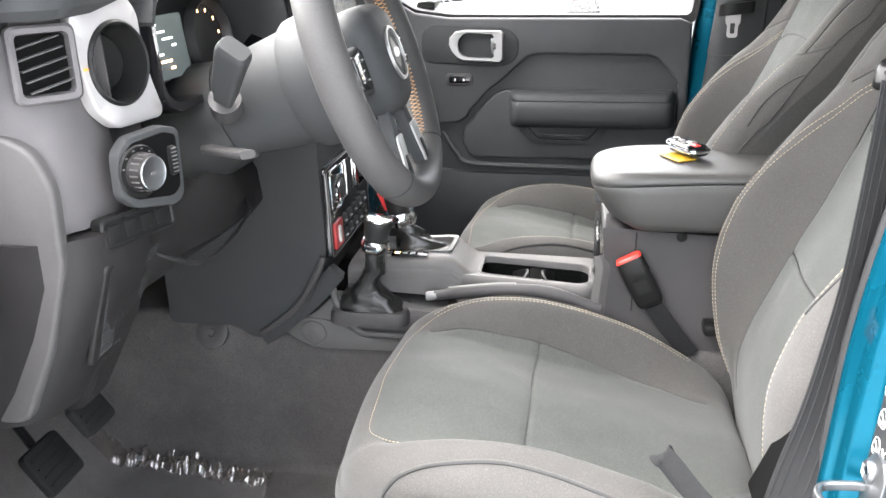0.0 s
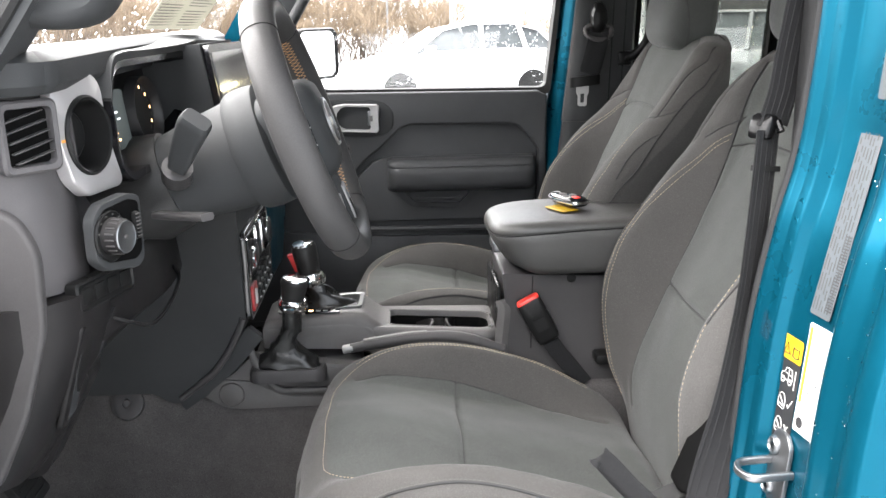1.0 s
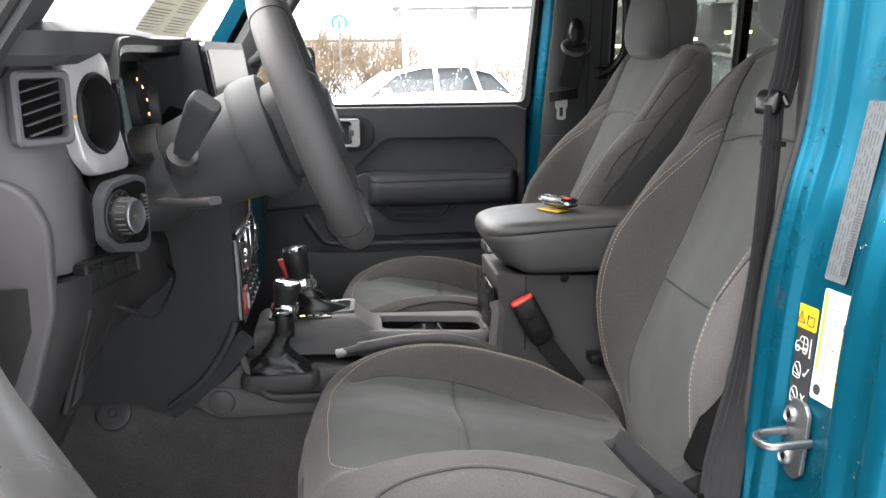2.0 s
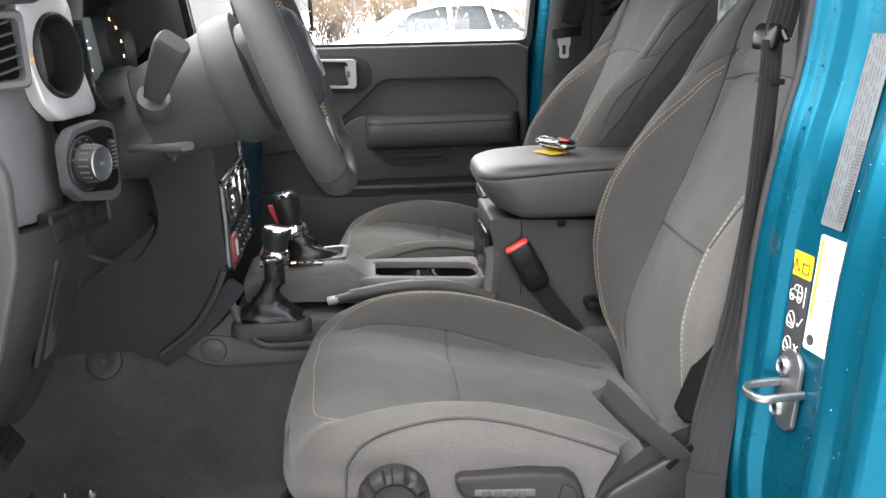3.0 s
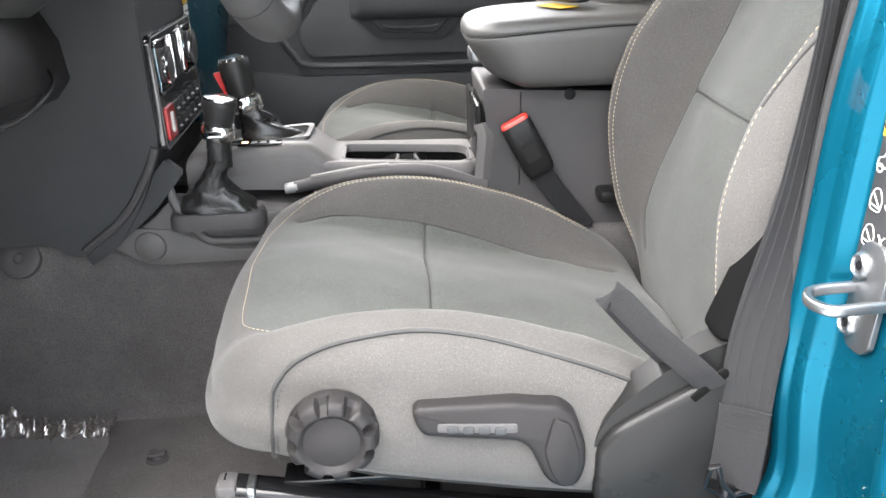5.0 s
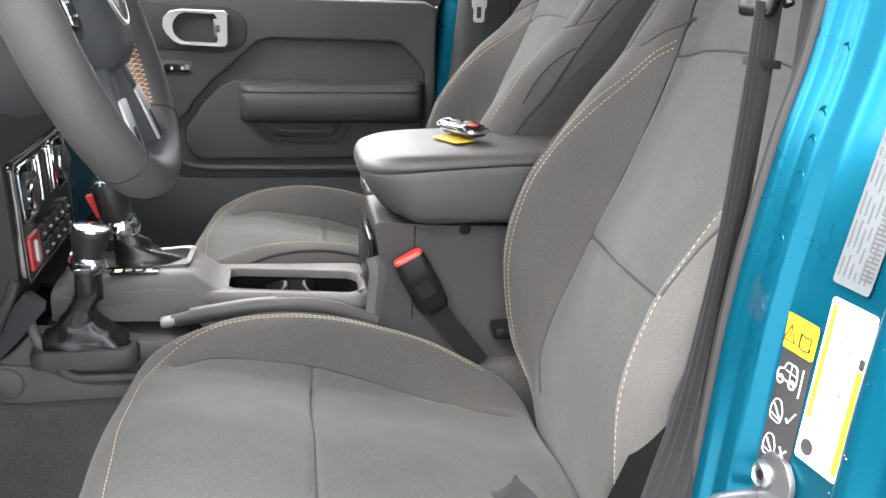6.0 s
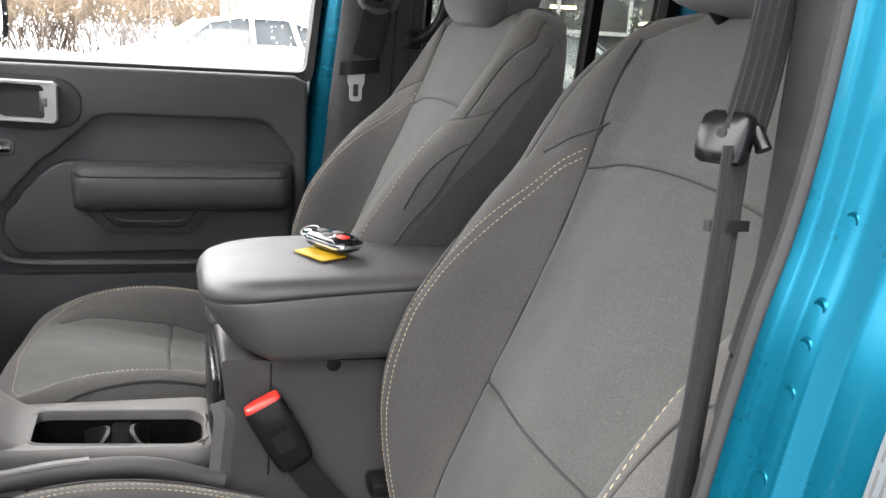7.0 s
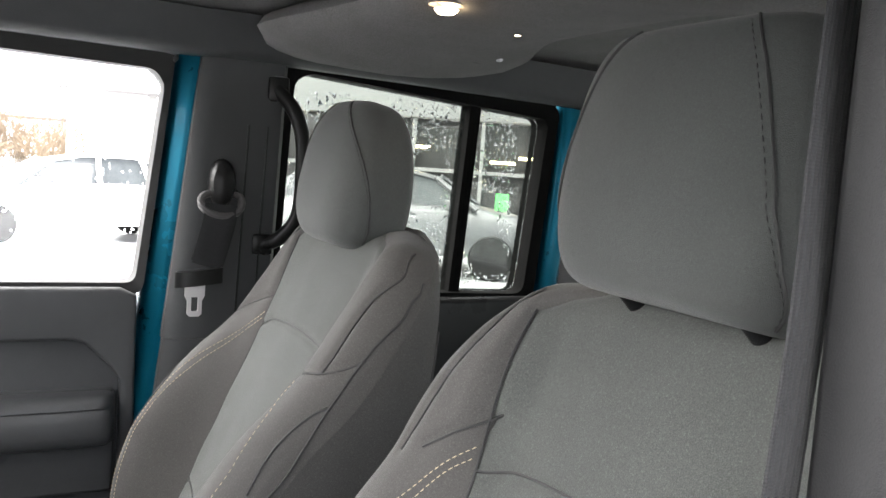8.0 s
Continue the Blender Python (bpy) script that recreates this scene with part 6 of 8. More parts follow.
for k, (dx, dy, mm, w) in enumerate(((-.020, .0, PLASTIC_GREY, .014), (-.002, .008, PLASTIC_GREY, .014), (-.002, -.008, PLASTIC_GREY, .014), (.018, 0, RED, .016))):
    part("button", bm_placed(plate(rounded(w, .012, .004, 4, dx, dy), Matrix.Translation((0, 0, .0142)), .002, .001), fm_), mm, fob)
part("key_head", bm_placed(block((-.050, -.008, .003), (-.034, .008, .012), .003), fm_), CHROME, fob)
part("tag_card", bm_placed(plate(rounded(.056, .036, .003, 3, .004, -.022), Matrix.Translation((0, 0, -.0055)), .0012, 0), fm_), YELLOW, fob, "yellow card tag")
part("ring", tube([fm_ @ Vector((-.045 + .012 * math.cos(a), .010 * math.sin(a), .010 + .004 * math.sin(a))) for a in [2 * math.pi * i / 20 for i in range(20)]], .001, 6, loop=True), STEEL, fob)

# ---- dashboard ----
dash = thing("dashboard", (-0.60, 0.1, 1.0), "black grained dashboard with silver vent surround and gauges", "dashboard")
prof = [(-.62, 1.462), (-.56, 1.490), (-.50, 1.499), (-.465, 1.496), (-.448, 1.484), (-.444, 1.468), (-.462, 1.456), (-.480, 1.44), (-.486, 1.34), (-.474, 1.30), (-.452, 1.275), (-.446, 1.235), (-.452, 1.200), (-.470, 1.15), (-.51, 1.09), (-.58, 1.03), (-.74, 1.0), (-.74, 1.40)]
rings = []
for yy, sh, k in ((-.516, .05, .90), (-.513, .028, .95), (-.505, .014, .98), (-.49, .006, .995), (-.46, .0, 1), (-.1, 0, 1), (.2, 0, 1), (.70, 0, 1), (.72, .02, .97)):
    rings.append([(x - sh * smooth01((x + .74) / .3), yy, 1.25 + (z - 1.25) * k) for x, z in prof])
part("body", loft(rings), DASH, dash, sharp=45)
# padded brow along the top
brow = [(-.018, -.028), (.014, -.032), (.024, -.022), (.026, .002), (.010, .012), (-.02, .012)]
path = curve_points([(-.60, -.510, 1.470), (-.53, -.517, 1.483), (-.458, -.513, 1.486), (-.436, -.492, 1.486), (-.431, -.45, 1.487), (-.434, -.2, 1.490), (-.446, .1, 1.488), (-.456, .4, 1.480), (-.47, .70, 1.470)], 60)
part("top_pad", sweep(path, brow, (0, 0, 1)), SOFT_BLACK, dash, "padded black brow")
part("corner_column", loft([[(-.444 + dx * k, -.482 + dy * k, z) for dx, dy in ((.010, .07), (.012, .035), (.006, .0), (-.012, -.022), (-.045, -.036), (-.08, -.038), (-.08, .07))] for z, k in ((1.475, 1.0), (1.45, 1.0), (1.34, 1.0), (1.29, 1.12), (1.25, 1.2), (1.232, 1.2))]), DASH, dash, sharp=50)
# darker plastic here puts the open door's shade into the colour
part("lower_column", loft([[(-.428 + dx * k - s, -.490 + dy * k, z) for dx, dy in ((.012, .085), (.014, .035), (.006, .0), (-.012, -.022), (-.045, -.036), (-.08, -.038), (-.08, .085))] for z, k, s in ((1.228, 1.18, 0), (1.18, 1.15, 0), (1.12, 1.05, .02), (1.05, 1.0, .055), (1.0, 1.0, .09))]), DARK_PLASTIC, dash, sharp=50)
# side panel at the end of the dashboard
end = soften([(-.70, 1.342), (-.490, 1.345), (-.455, 1.328), (-.438, 1.290), (-.442, 1.20), (-.475, 1.10), (-.52, 1.01), (-.70, 1.0)], .016)
part("end_panel", plate(end, axes((0, -.512, 0), (1, 0, 0), (0, 0, 1)), .014, .006, 3), PLASTIC, dash)
part("end_inset", plate(soften([(-.70, 1.29), (-.545, 1.285), (-.525, 1.262), (-.522, 1.12), (-.70, 1.10)], .012), axes((0, -.5258, 0), (1, 0, 0), (0, 0, 1)), .003, .002), PLASTIC, dash)

# square louvred vent on the corner
vo = Vector((-.441, -.498, 1.411))
vu = Vector((.61, .79, 0)).normalized()
vv = Vector((-.02, -.03, 1)).normalized()
vm = axes(vo, vu, vv) @ Matrix.Diagonal((.88, .86, 1, 1))
vent = part("side_vent", loft([[vm @ Vector((a, b, w)) for a, b in rounded(p, q, r, 5)] for p, q, r, w in ((.076, .090, .010, -.006), (.076, .090, .010, .004), (.070, .084, .009, .007), (.060, .072, .007, .006), (.056, .068, .006, -.002), (.054, .066, .006, -.052))], True, False), DASH, dash, "square louvred side vent")
# near-black sheet just behind the louvres, painted shade of a deeper duct
part("vent_well", plate(rounded(.056, .068, .006, 4), vm @ Matrix.Translation((0, 0, -.006)), .003, 0), NEAR_BLACK, vent)
for k in range(5):
    yy = -.026 + .013 * k
    part("louvre", bm_placed(block((-.027, yy - .0010, -.002), (.027, yy + .0010, .005), .0006, 1), vm @ Matrix.Rotation(radians(14), 4, 'Z')), PLASTIC, vent)

# silver surround with the round vent
so = Vector((-.412, -.412, 1.400))
su = Vector((.22, .975, 0)).normalized()
sm = axes(so, su, (-.05, 0, 1))
out_l = soften([(-.060, .045), (-.054, .066), (.030, .069), (.042, .052), (.042, .010), (.048, -.025), (.060, -.062), (.054, -.069), (-.018, -.069), (-.044, -.046), (-.057, .0)], .010)


def reach(outline, ang):
    """How far an outline stands from its middle in one direction."""
    c, s = math.cos(ang), math.sin(ang)
    best = 0.0
    for (x0, y0), (x1, y1) in zip(outline, outline[1:] + outline[:1]):
        den = c * (y1 - y0) - s * (x1 - x0)
        if abs(den) > 1e-12:
            r = (x0 * (y1 - y0) - y0 * (x1 - x0)) / den
            px_, py_ = c * r, s * r
            along = ((px_ - x0) * (x1 - x0) + (py_ - y0) * (y1 - y0)) / max(1e-12, (x1 - x0) ** 2 + (y1 - y0) ** 2)
            if r > 0 and -1e-6 <= along <= 1 + 1e-6:
                best = max(best, r)
    return best


turns = [2 * math.pi * i / 120 for i in range(120)]
face_r = [reach(out_l, a) for a in turns]
rings = [[sm @ Vector((r * k * math.cos(a), r * k * math.sin(a), w)) for a, r in zip(turns, face_r)] for k, w in ((1, -.012), (1, 0), (.985, .0025), (.965, .004))]
rings += [[sm @ Vector((.0455 * math.cos(a), .0455 * math.sin(a), w)) for a in turns] for w in (.004, -.012)]
surround = part("vent_surround", loft(rings, True, False), DASH_SILVER, dash, "satin silver vent surround", sharp=50)
part("vent_tube", lathe([(.046, -.004), (.046, .006), (.0435, .0085), (.041, .007), (.040, .002), (.037, -.030), (.036, -.045)], sm, 48, False), BLACK, surround, "round black air vent")
part("vent_disc", lathe([(.0365, -.036), (.030, -.030), (.001, -.029)], sm @ Matrix.Rotation(radians(-12), 4, 'Y'), 40), BLACK, surround)
part("vent_vane", bm_placed(block((-.001, -.036, -.034), (.002, .036, -.012), .0008, 1), sm @ Matrix.Rotation(radians(20), 4, 'Y')), PLASTIC, surround)
part("orange_line", bm_placed(block((-.0535, -.0015, .0035), (-.0465, .0015, .0046), 0), sm), ORANGE, surround)
part("orange_line", bm_placed(block((.0465, -.0065, .0035), (.044, -.0035, .0046), 0), sm), ORANGE, surround)

# headlamp switch panel
ho = Vector((-.392, -.441, 1.292))
hm = axes(ho, Vector((.30, .955, 0)), (-.02, 0, 1))
octagon = soften([(-.021, .018), (-.003, .033), (.050, .036), (.075, .029), (.072, -.050), (.057, -.059), (-.004, -.047), (-.023, -.031)][::-1], .008)
hp = part("switch_panel", plate(octagon, hm @ Matrix.Translation((0, 0, -.014)), .014, .004), SOFT_BLACK, dash, "black moulded headlamp switch panel")
well = soften([(-.014, .015), (.0, .026), (.048, .029), (.067, .023), (.065, -.038), (.052, -.046), (-.002, -.037), (-.015, -.026)][::-1], .006)
part("panel_face", plate(well, hm @ Matrix.Translation((0, 0, -.001)), .0018, .0006), NEAR_BLACK, hp)
kn = hm @ Matrix.Translation((.004, -.006, 0))
dial_ring = part("dial_ring", lathe([(.0215, .0), (.0285, .0005), (.030, .003), (.0285, .005), (.022, .004)], kn, 40), BLACK, hp)
for k in range(5):
    a = radians(50 + 28 * k)
    part("dial_mark", bm_placed(block((-.0016, -.0008, 0), (.0016, .0008, .0006), 0), kn @ Matrix.Translation((.0255 * math.cos(a), .0255 * math.sin(a), .0046))), PLASTIC_GREY, dial_ring)
hk = part("lamp_knob", lathe([(.0225, .002), (.0220, .006), (.0205, .0085), (.0198, .019), (.0185, .022)], kn, 36), DARK_PLASTIC, hp, "round headlamp knob")
for k in range(18):
    a = 2 * math.pi * k / 18
    part("knob_rib", bm_placed(block((-.0008, -.0010, .008), (.0010, .0010, .0195), .0004, 1), kn @ Matrix.Rotation(a, 4, 'Z') @ Matrix.Translation((.0202, 0, 0))), PLASTIC, hk)
part("knob_ring", lathe([(.0180, .0215), (.0190, .0228), (.0178, .0238), (.0162, .0228)], kn, 36), STEEL, hk)
part("knob_face", lathe([(.0165, .0222), (.001, .0226)], kn, 30), NEAR_BLACK, hk)
part("knob_mark", plate(rounded(.006, .004, .001, 2, 0, 0), kn @ Matrix.Translation((0, 0, .0226)), .0006, 0), PLASTIC_GREY, hk)
tw_ = part("thumb_wheel", bm_placed(block((.050, -.022, -.002), (.061, .012, .006), .003), hm), BLACK, hp)
for k in range(7):
    part("wheel_rib", bm_placed(block((.0515, -.0185 + .0045 * k, .0055), (.0595, -.0170 + .0045 * k, .0070), .0003, 1), hm), PLASTIC_GREY, tw_)

# lower switch strip
lm_ = axes((-.408, -.426, 1.222), Vector((.30, .955, 0)), (-.05, 0, 1))
strip = part("switch_strip", loft([[lm_ @ Vector((a, b, w)) for a, b in rounded(p, q, r, 4)] for p, q, r, w in ((.11, .036, .006, -.01), (.11, .036, .006, .004), (.104, .030, .005, .006), (.100, .026, .004, .004))]), BLACK, dash)
for k in range(4):
    part("switch_blank", plate(rounded(.020, .018, .003, 3, -.036 + .024 * k, 0), lm_ @ Matrix.Translation((0, 0, .0038)), .002, .0008), BLACK, strip)

# instrument binnacle: frame, hood, dials
bo = Vector((-.412, -.240, 1.404))
bmx = axes(bo, Vector((.10, .995, 0)), (-.12, 0, 1))
fr = [(-.100, .045), (-.064, .073), (.200, .075), (.224, .060), (.214, -.050), (.190, -.068), (-.085, -.080), (-.110, -.060)]
fr_o, fr_i = soften(fr, .02, 5), soften([(.05 + (a - .05) * .93, b * .86) for a, b in fr], .016, 5)
bin_ = part("gauge_frame", loft([[bmx @ Vector((a, b, -.02)) for a, b in fr_o], [bmx @ Vector((a, b, .018)) for a, b in fr_o], [bmx @ Vector((a * .985, b * .98, .024)) for a, b in fr_o], [bmx @ Vector((a, b, .022)) for a, b in fr_i], [bmx @ Vector((a * .97, b * .95, -.04)) for a, b in fr_i]], True, False), PIANO, dash, "gloss black gauge surround", sharp=50)
part("gauge_floor", plate([(a, b) for a, b in fr_o], bmx @ Matrix.Translation((0, 0, -.050)), .010, 0), INK, bin_)
for cx_, rr in ((.082, .050),):
    dm = bmx @ Matrix.Translation((cx_, -.004, -.018))
    dl = part("dial", lathe([(.001, .002), (rr * .9, .002), (rr * .95, .014), (rr, .016), (rr * 1.03, .0)], dm, 40), INK, bin_, "round dark dial")
    for k in range(17):
        a = radians(215 - 16 * k)
        part("dial_mark", plate([(rr * .74 * math.cos(a) + dx, rr * .74 * math.sin(a) + dy) for dx, dy in ((-.0010, -.0022), (.0010, -.0022), (.0010, .0022), (-.0010, .0022))], dm @ Matrix.Translation((0, 0, .0022)), .0006, 0), DIAL if k % 2 else PLASTIC_GREY, dl)
SHOWN = glowing("pale_display_marks", (.75, .8, .8), .10)
INFO = glowing("dim_display", (.05, .06, .06), .05)
part("info_screen", plate(rounded(.090, .078, .004, 3, -.022, -.004), bmx @ Matrix.Translation((0, 0, -.014)), .002, 0), INFO, bin_, "dim grey information display")
for k in range(7):
    part("display_line", plate(rounded(.010 + .007 * (k % 3), .0028, .0008, 2, -.042 + .012 * (k % 4), .024 - .009 * k), bmx @ Matrix.Translation((0, 0, -.0118)), .0006, 0), DIAL if k > 4 else SHOWN, bin_)
part("hood", sweep(curve_points([bmx @ Vector((a, b, .0)) for a, b in ((-.108, .03), (-.080, .070), (-.04, .080), (.06, .080), (.19, .082), (.26, .086))], 30), [(-.022, -.006), (.028, -.005), (.028, .004), (-.022, .008)], (0, 0, 1)), SOFT_BLACK, dash)
# centre screen
smx = axes((-.318, .080, 1.412), (0.14, 1, 0), (-.16, 0, 1))
scr = part("centre_screen", plate(rounded(.235, .150, .010, 4), smx @ Matrix.Translation((0, 0, -.030)), .034, .004), PIANO, dash, "gloss black touch screen bezel")
SCREEN = material("screen_glass", (0.05, 0.05, 0.05), rough=0.06, stain=0.03, coat=1.0, spec=1.0)
part("screen_glass", plate(rounded(.215, .125, .004, 3), smx @ Matrix.Translation((0, 0, .0042)), .0012, 0), SCREEN, scr)
part("screen_shroud", loft([[(-.352, -.042, 1.488), (-.345, .19, 1.488), (-.325, .19, 1.315), (-.328, -.036, 1.315)], [(-.40, -.048, 1.486), (-.40, .20, 1.482), (-.40, .20, 1.315), (-.40, -.03, 1.315)], [(-.46, -.06, 1.475), (-.46, .21, 1.475), (-.46, .21, 1.315), (-.46, -.06, 1.315)]]), SOFT_BLACK, dash)

# centre stack
stack_o = soften([(-.33, 1.31), (-.328, 1.15), (-.325, 1.025), (-.335, .995), (-.359, .941), (-.402, .876), (-.425, .864), (-.470, .863), (-.495, .884), (-.62, .884), (-.62, 1.31)], .014)
part("stack_housing", plate(stack_o, axes((0, .30, 0), (1, 0, 0), (0, 0, 1)), .285, .012, 3), SOFT_BLACK, dash, "dark side of the centre stack")
part("stack_edge", tube(curve_points([(-.330, .012, 1.02), (-.345, .010, .985), (-.385, .010, .925), (-.45, .012, .873)], 20), .006, 8, up=(0, 1, 0)), PLASTIC, dash)
part("stack_foot", sweep(curve_points([(-.315, .040, .985), (-.36, .034, .935), (-.42, .030, .885), (-.455, .030, .860)], 16), [(-.012, -.016), (.012, -.016), (.016, .006), (-.016, .010)], (0, -1, 0)), SOFT_BLACK, dash)
cm_ = axes((-.3245, .157, 1.088), (0, 1, 0), (-.025, 0, 1))
climate = part("climate_panel", plate(rounded(.262, .160, .012, 5), cm_ @ Matrix.Translation((0, 0, -.004)), .010, .003), PIANO, dash, "gloss black climate and switch panel")
part("panel_rim", tube([cm_ @ Vector((a, b, .006)) for a, b in rounded(.256, .154, .012, 5)], .0012, 6, loop=True), PLASTIC_GREY, climate)
def framed(w, h, cx_, cy_, mat_, name, z=.006):
    return part(name, plate(rounded(w, h, .004, 3, cx_, cy_), cm_ @ Matrix.Translation((0, 0, z)), .004, .0015), mat_, climate)
for cx_ in (-.085, .085):
    part("knob_frame", tube([cm_ @ Vector((a, b, .008)) for a, b in rounded(.064, .070, .006, 4, cx_, .034)], .0020, 6, loop=True), CHROME, climate)
    kk = part("climate_knob", lathe([(.024, .0), (.024, .006), (.021, .009), (.019, .013), (.016, .0145), (.001, .015)], cm_ @ Matrix.Translation((cx_, .034, .005)), 32), PLASTIC, climate)
    part("knob_ring", lathe([(.0225, .007), (.0265, .009), (.0265, .012), (.0225, .0135)], cm_ @ Matrix.Translation((cx_, .034, .005)), 32), CHROME, kk)
for cx_ in (-.040, -.022, .022, .040):
    framed(.007, .064, cx_, .036, CHROME, "chrome_bar")
for cx_ in (-.006, .010):
    framed(.012, .060, cx_, .036, SOFT_BLACK, "button")
framed(.046, .046, -.092, -.044, DEEP_RED, "red_switch")
framed(.010, .030, -.094, -.044, WHITE, "switch_mark", .0095)
for cx_ in (-.052, -.018, .016, .050, .086):
    for cy_ in (-.032, -.058):
        framed(.028, .020, cx_, cy_, SOFT_BLACK, "button")
        framed(.010, .003, cx_, cy_ - .002, STEEL, "button_mark", .0096)
# teal dash panel on the passenger side, with the vent above
tp = part("painted_panel", plate(soften([(.29, 1.32), (.71, 1.31), (.71, 1.12), (.62, 1.03), (.55, .975), (.30, .985)], .012), axes((-.340, 0, 0), (0, 1, 0), (0, 0, 1)), .012, .004), PAINT, dash, "body-coloured teal dash panel")
part("glove_box", plate(soften([(.31, .975), (.56, .965), (.62, 1.01), (.71, 1.08), (.68, .88), (.33, .88)], .02), axes((-.44, 0, 0), (0, 1, 0), (0, 0, 1)), .04, .01), PLASTIC, dash)
part("panel_fill", block((-.47, .30, 1.06), (-.341, .71, 1.33), .01), PLASTIC, dash)
tag = thing("ribbon_tag", (-.33, .31, 1.19), "white and yellow paper tag hanging on the dash", "tag")
part("cord", tube([(-.324, .302, 1.235), (-.324, .300, 1.200)], .0014, 6, up=(0, 1, 0)), WHITE, tag)
part("card", block((-.3265, .286, 1.135), (-.325, .314, 1.180), 0), WHITE, tag)
part("card_band", block((-.3268, .286, 1.182), (-.3248, .314, 1.200), 0), YELLOW, tag)
for k in range(4):
    part("print_line", block((-.3249, .290, 1.142 + .009 * k), (-.3244, .310, 1.145 + .009 * k), 0), INK, tag)

# knee panel and under-dash cover
rings = []
for i in range(22):
    s = i / 21
    y = -.39 + .40 * s
    bulge = .02 * math.sin(math.pi * s)
    rings.append([(-.452 + bulge, y, 1.235 - .02 * s), (-.430 + bulge, y, 1.19 - .02 * s), (-.425 + bulge, y, 1.15 - .03 * s), (-.445, y, 1.115 - .02 * s), (-.50, y, 1.09), (-.62, y, 1.07), (-.62, y, 1.22)])
part("knee_panel", loft(rings), DARK_PLASTIC, dash, sharp=50)
part("knee_lip", tube(curve_points([(-.440, -.372, 1.170), (-.404, -.345, 1.146), (-.394, -.30, 1.128), (-.390, -.22, 1.128), (-.398, -.12, 1.142), (-.44, -.06, 1.16)], 40), .0030, 8), DARK_PLASTIC, dash)
part("fuse_cover", plate(soften([(-.455, 1.175), (-.43, 1.115), (-.50, .985), (-.565, .975), (-.545, 1.05)], .014), axes((0, -.40, 0), (1, 0, 0), (0, 0, 1)), .045, .008), DARK_PLASTIC, dash)
part("cover_grain", plate(soften([(-.458, 1.155), (-.440, 1.112), (-.50, 1.0), (-.552, .99), (-.535, 1.05)], .010), axes((0, -.4455, 0), (1, 0, 0), (0, 0, 1)), .002, .001), DARK_PLASTIC, dash)

# ribbed cover under the switches
kc = axes((-.441, -.43, 1.13), (0, 1, 0), (.308, 0, .951))
cover_o = soften([(-.058, .066), (.083, .045), (.064, -.003), (.012, -.074), (-.057, -.068)][::-1], .012)
kick = part("kick_cover", plate(cover_o, kc, .006, .004, 3), DARK_PLASTIC, dash, "ribbed black cover under the switches")
for k in range(24):
    b = -.058 + .0048 * k
    right = lerp_table(b, [-.074, -.003, .045], [.004, .054, .071])
    left = lerp_table(b, [-.06, .0, .06], [-.040, -.046, -.046])
    if b > .030:
        left = -.046 + (b - .030) * .5
    if b < .052 and right > left + .01:
        part("cover_rib", bm_placed(block((left, b - .0012, .0054), (right, b + .0012, .0070), .0006, 1), kc), SOFT_BLACK, kick)

# pedals
for (px_, py_, pz_), w_, h_, nm in (((-.598, -.30, .885), .070, .055, "brake pedal"), ((-.80, -.14, .86), .05, .11, "accelerator pedal"), ((-.668, -.31, .80), .085, .075, "foot rest")):
    pd_ = thing("pedal", (px_, py_, pz_), "black rubber " + nm + " under the dash", "pedal", "pedals")
    pm = axes((px_, py_, pz_), (0, 1, 0), (-.55, 0, .8))
    part("pad", plate(rounded(w_, h_, .010, 4), pm, .012, .004), RUBBER, pd_)
    for k in range(4):
        part("rib", plate(rounded(w_ * .8, .004, .0015, 2, 0, -h_ * .3 + h_ * .2 * k), pm @ Matrix.Translation((0, 0, .012)), .002, 0), RUBBER, pd_)
    part("arm", tube([(px_ - .006, py_, pz_), (px_ - .05, py_, pz_ + .08), (px_ - .10, py_, pz_ + .25)], .007, 8, up=(0, 1, 0)), BLACK_STEEL, pd_)

# ---- steering column and wheel ----
WN = Vector((.945, .0, .326)).normalized()          # towards the driver
WV = Vector((-.326, 0, .945))
WV = (WV - WN * WV.dot(WN)).normalized()               # up the wheel
WU = WV.cross(WN).normalized()
WC = Vector((-.175, -.2085, 1.375))
wheel_m = Matrix((WU, WV, WN)).transposed().to_4x4()
wheel_m.translation = WC
column = thing("steering_column", (-.36, -.2265, 1.28), "black steering column shroud with stalks", "steering column")
part("shroud", lathe([(.050, -.26), (.062, -.20), (.070, -.15), (.074, -.11), (.076, -.098)], wheel_m @ Matrix.Diagonal((.95, 1.0, 1, 1)), 40), SOFT_BLACK, column)
part("collar", lathe([(.079, -.097), (.084, -.09), (.086, -.070), (.084, -.052), (.074, -.046)], wheel_m, 44), SOFT_BLACK, column, "dark grey collar behind the wheel")
part("stalk_base", tube([(-.345, -.285, 1.325), (-.338, -.305, 1.342)], .020, 16), PLASTIC, column)
stalk = curve_points([(-.336, -.312, 1.342), (-.320, -.334, 1.370), (-.303, -.355, 1.397), (-.294, -.365, 1.410)], 14)
part("stalk", sweep(stalk, rounded(.030, .020, .006, 4), (0, 1, 0), scales=[.80, .86, .99, 1.03, 1.07, 1.12, 1.17, 1.22, 1.27, 1.30, 1.32, 1.31, 1.27, 1.14]), SOFT_BLACK, column, "chunky black indicator stalk")
part("tilt_lever", sweep(curve_points([(-.372, -.295, 1.278), (-.335, -.325, 1.282), (-.293, -.361, 1.288)], 12), rounded(.020, .010, .004, 3), (0, 0, 1)), PLASTIC, column, "column tilt lever")
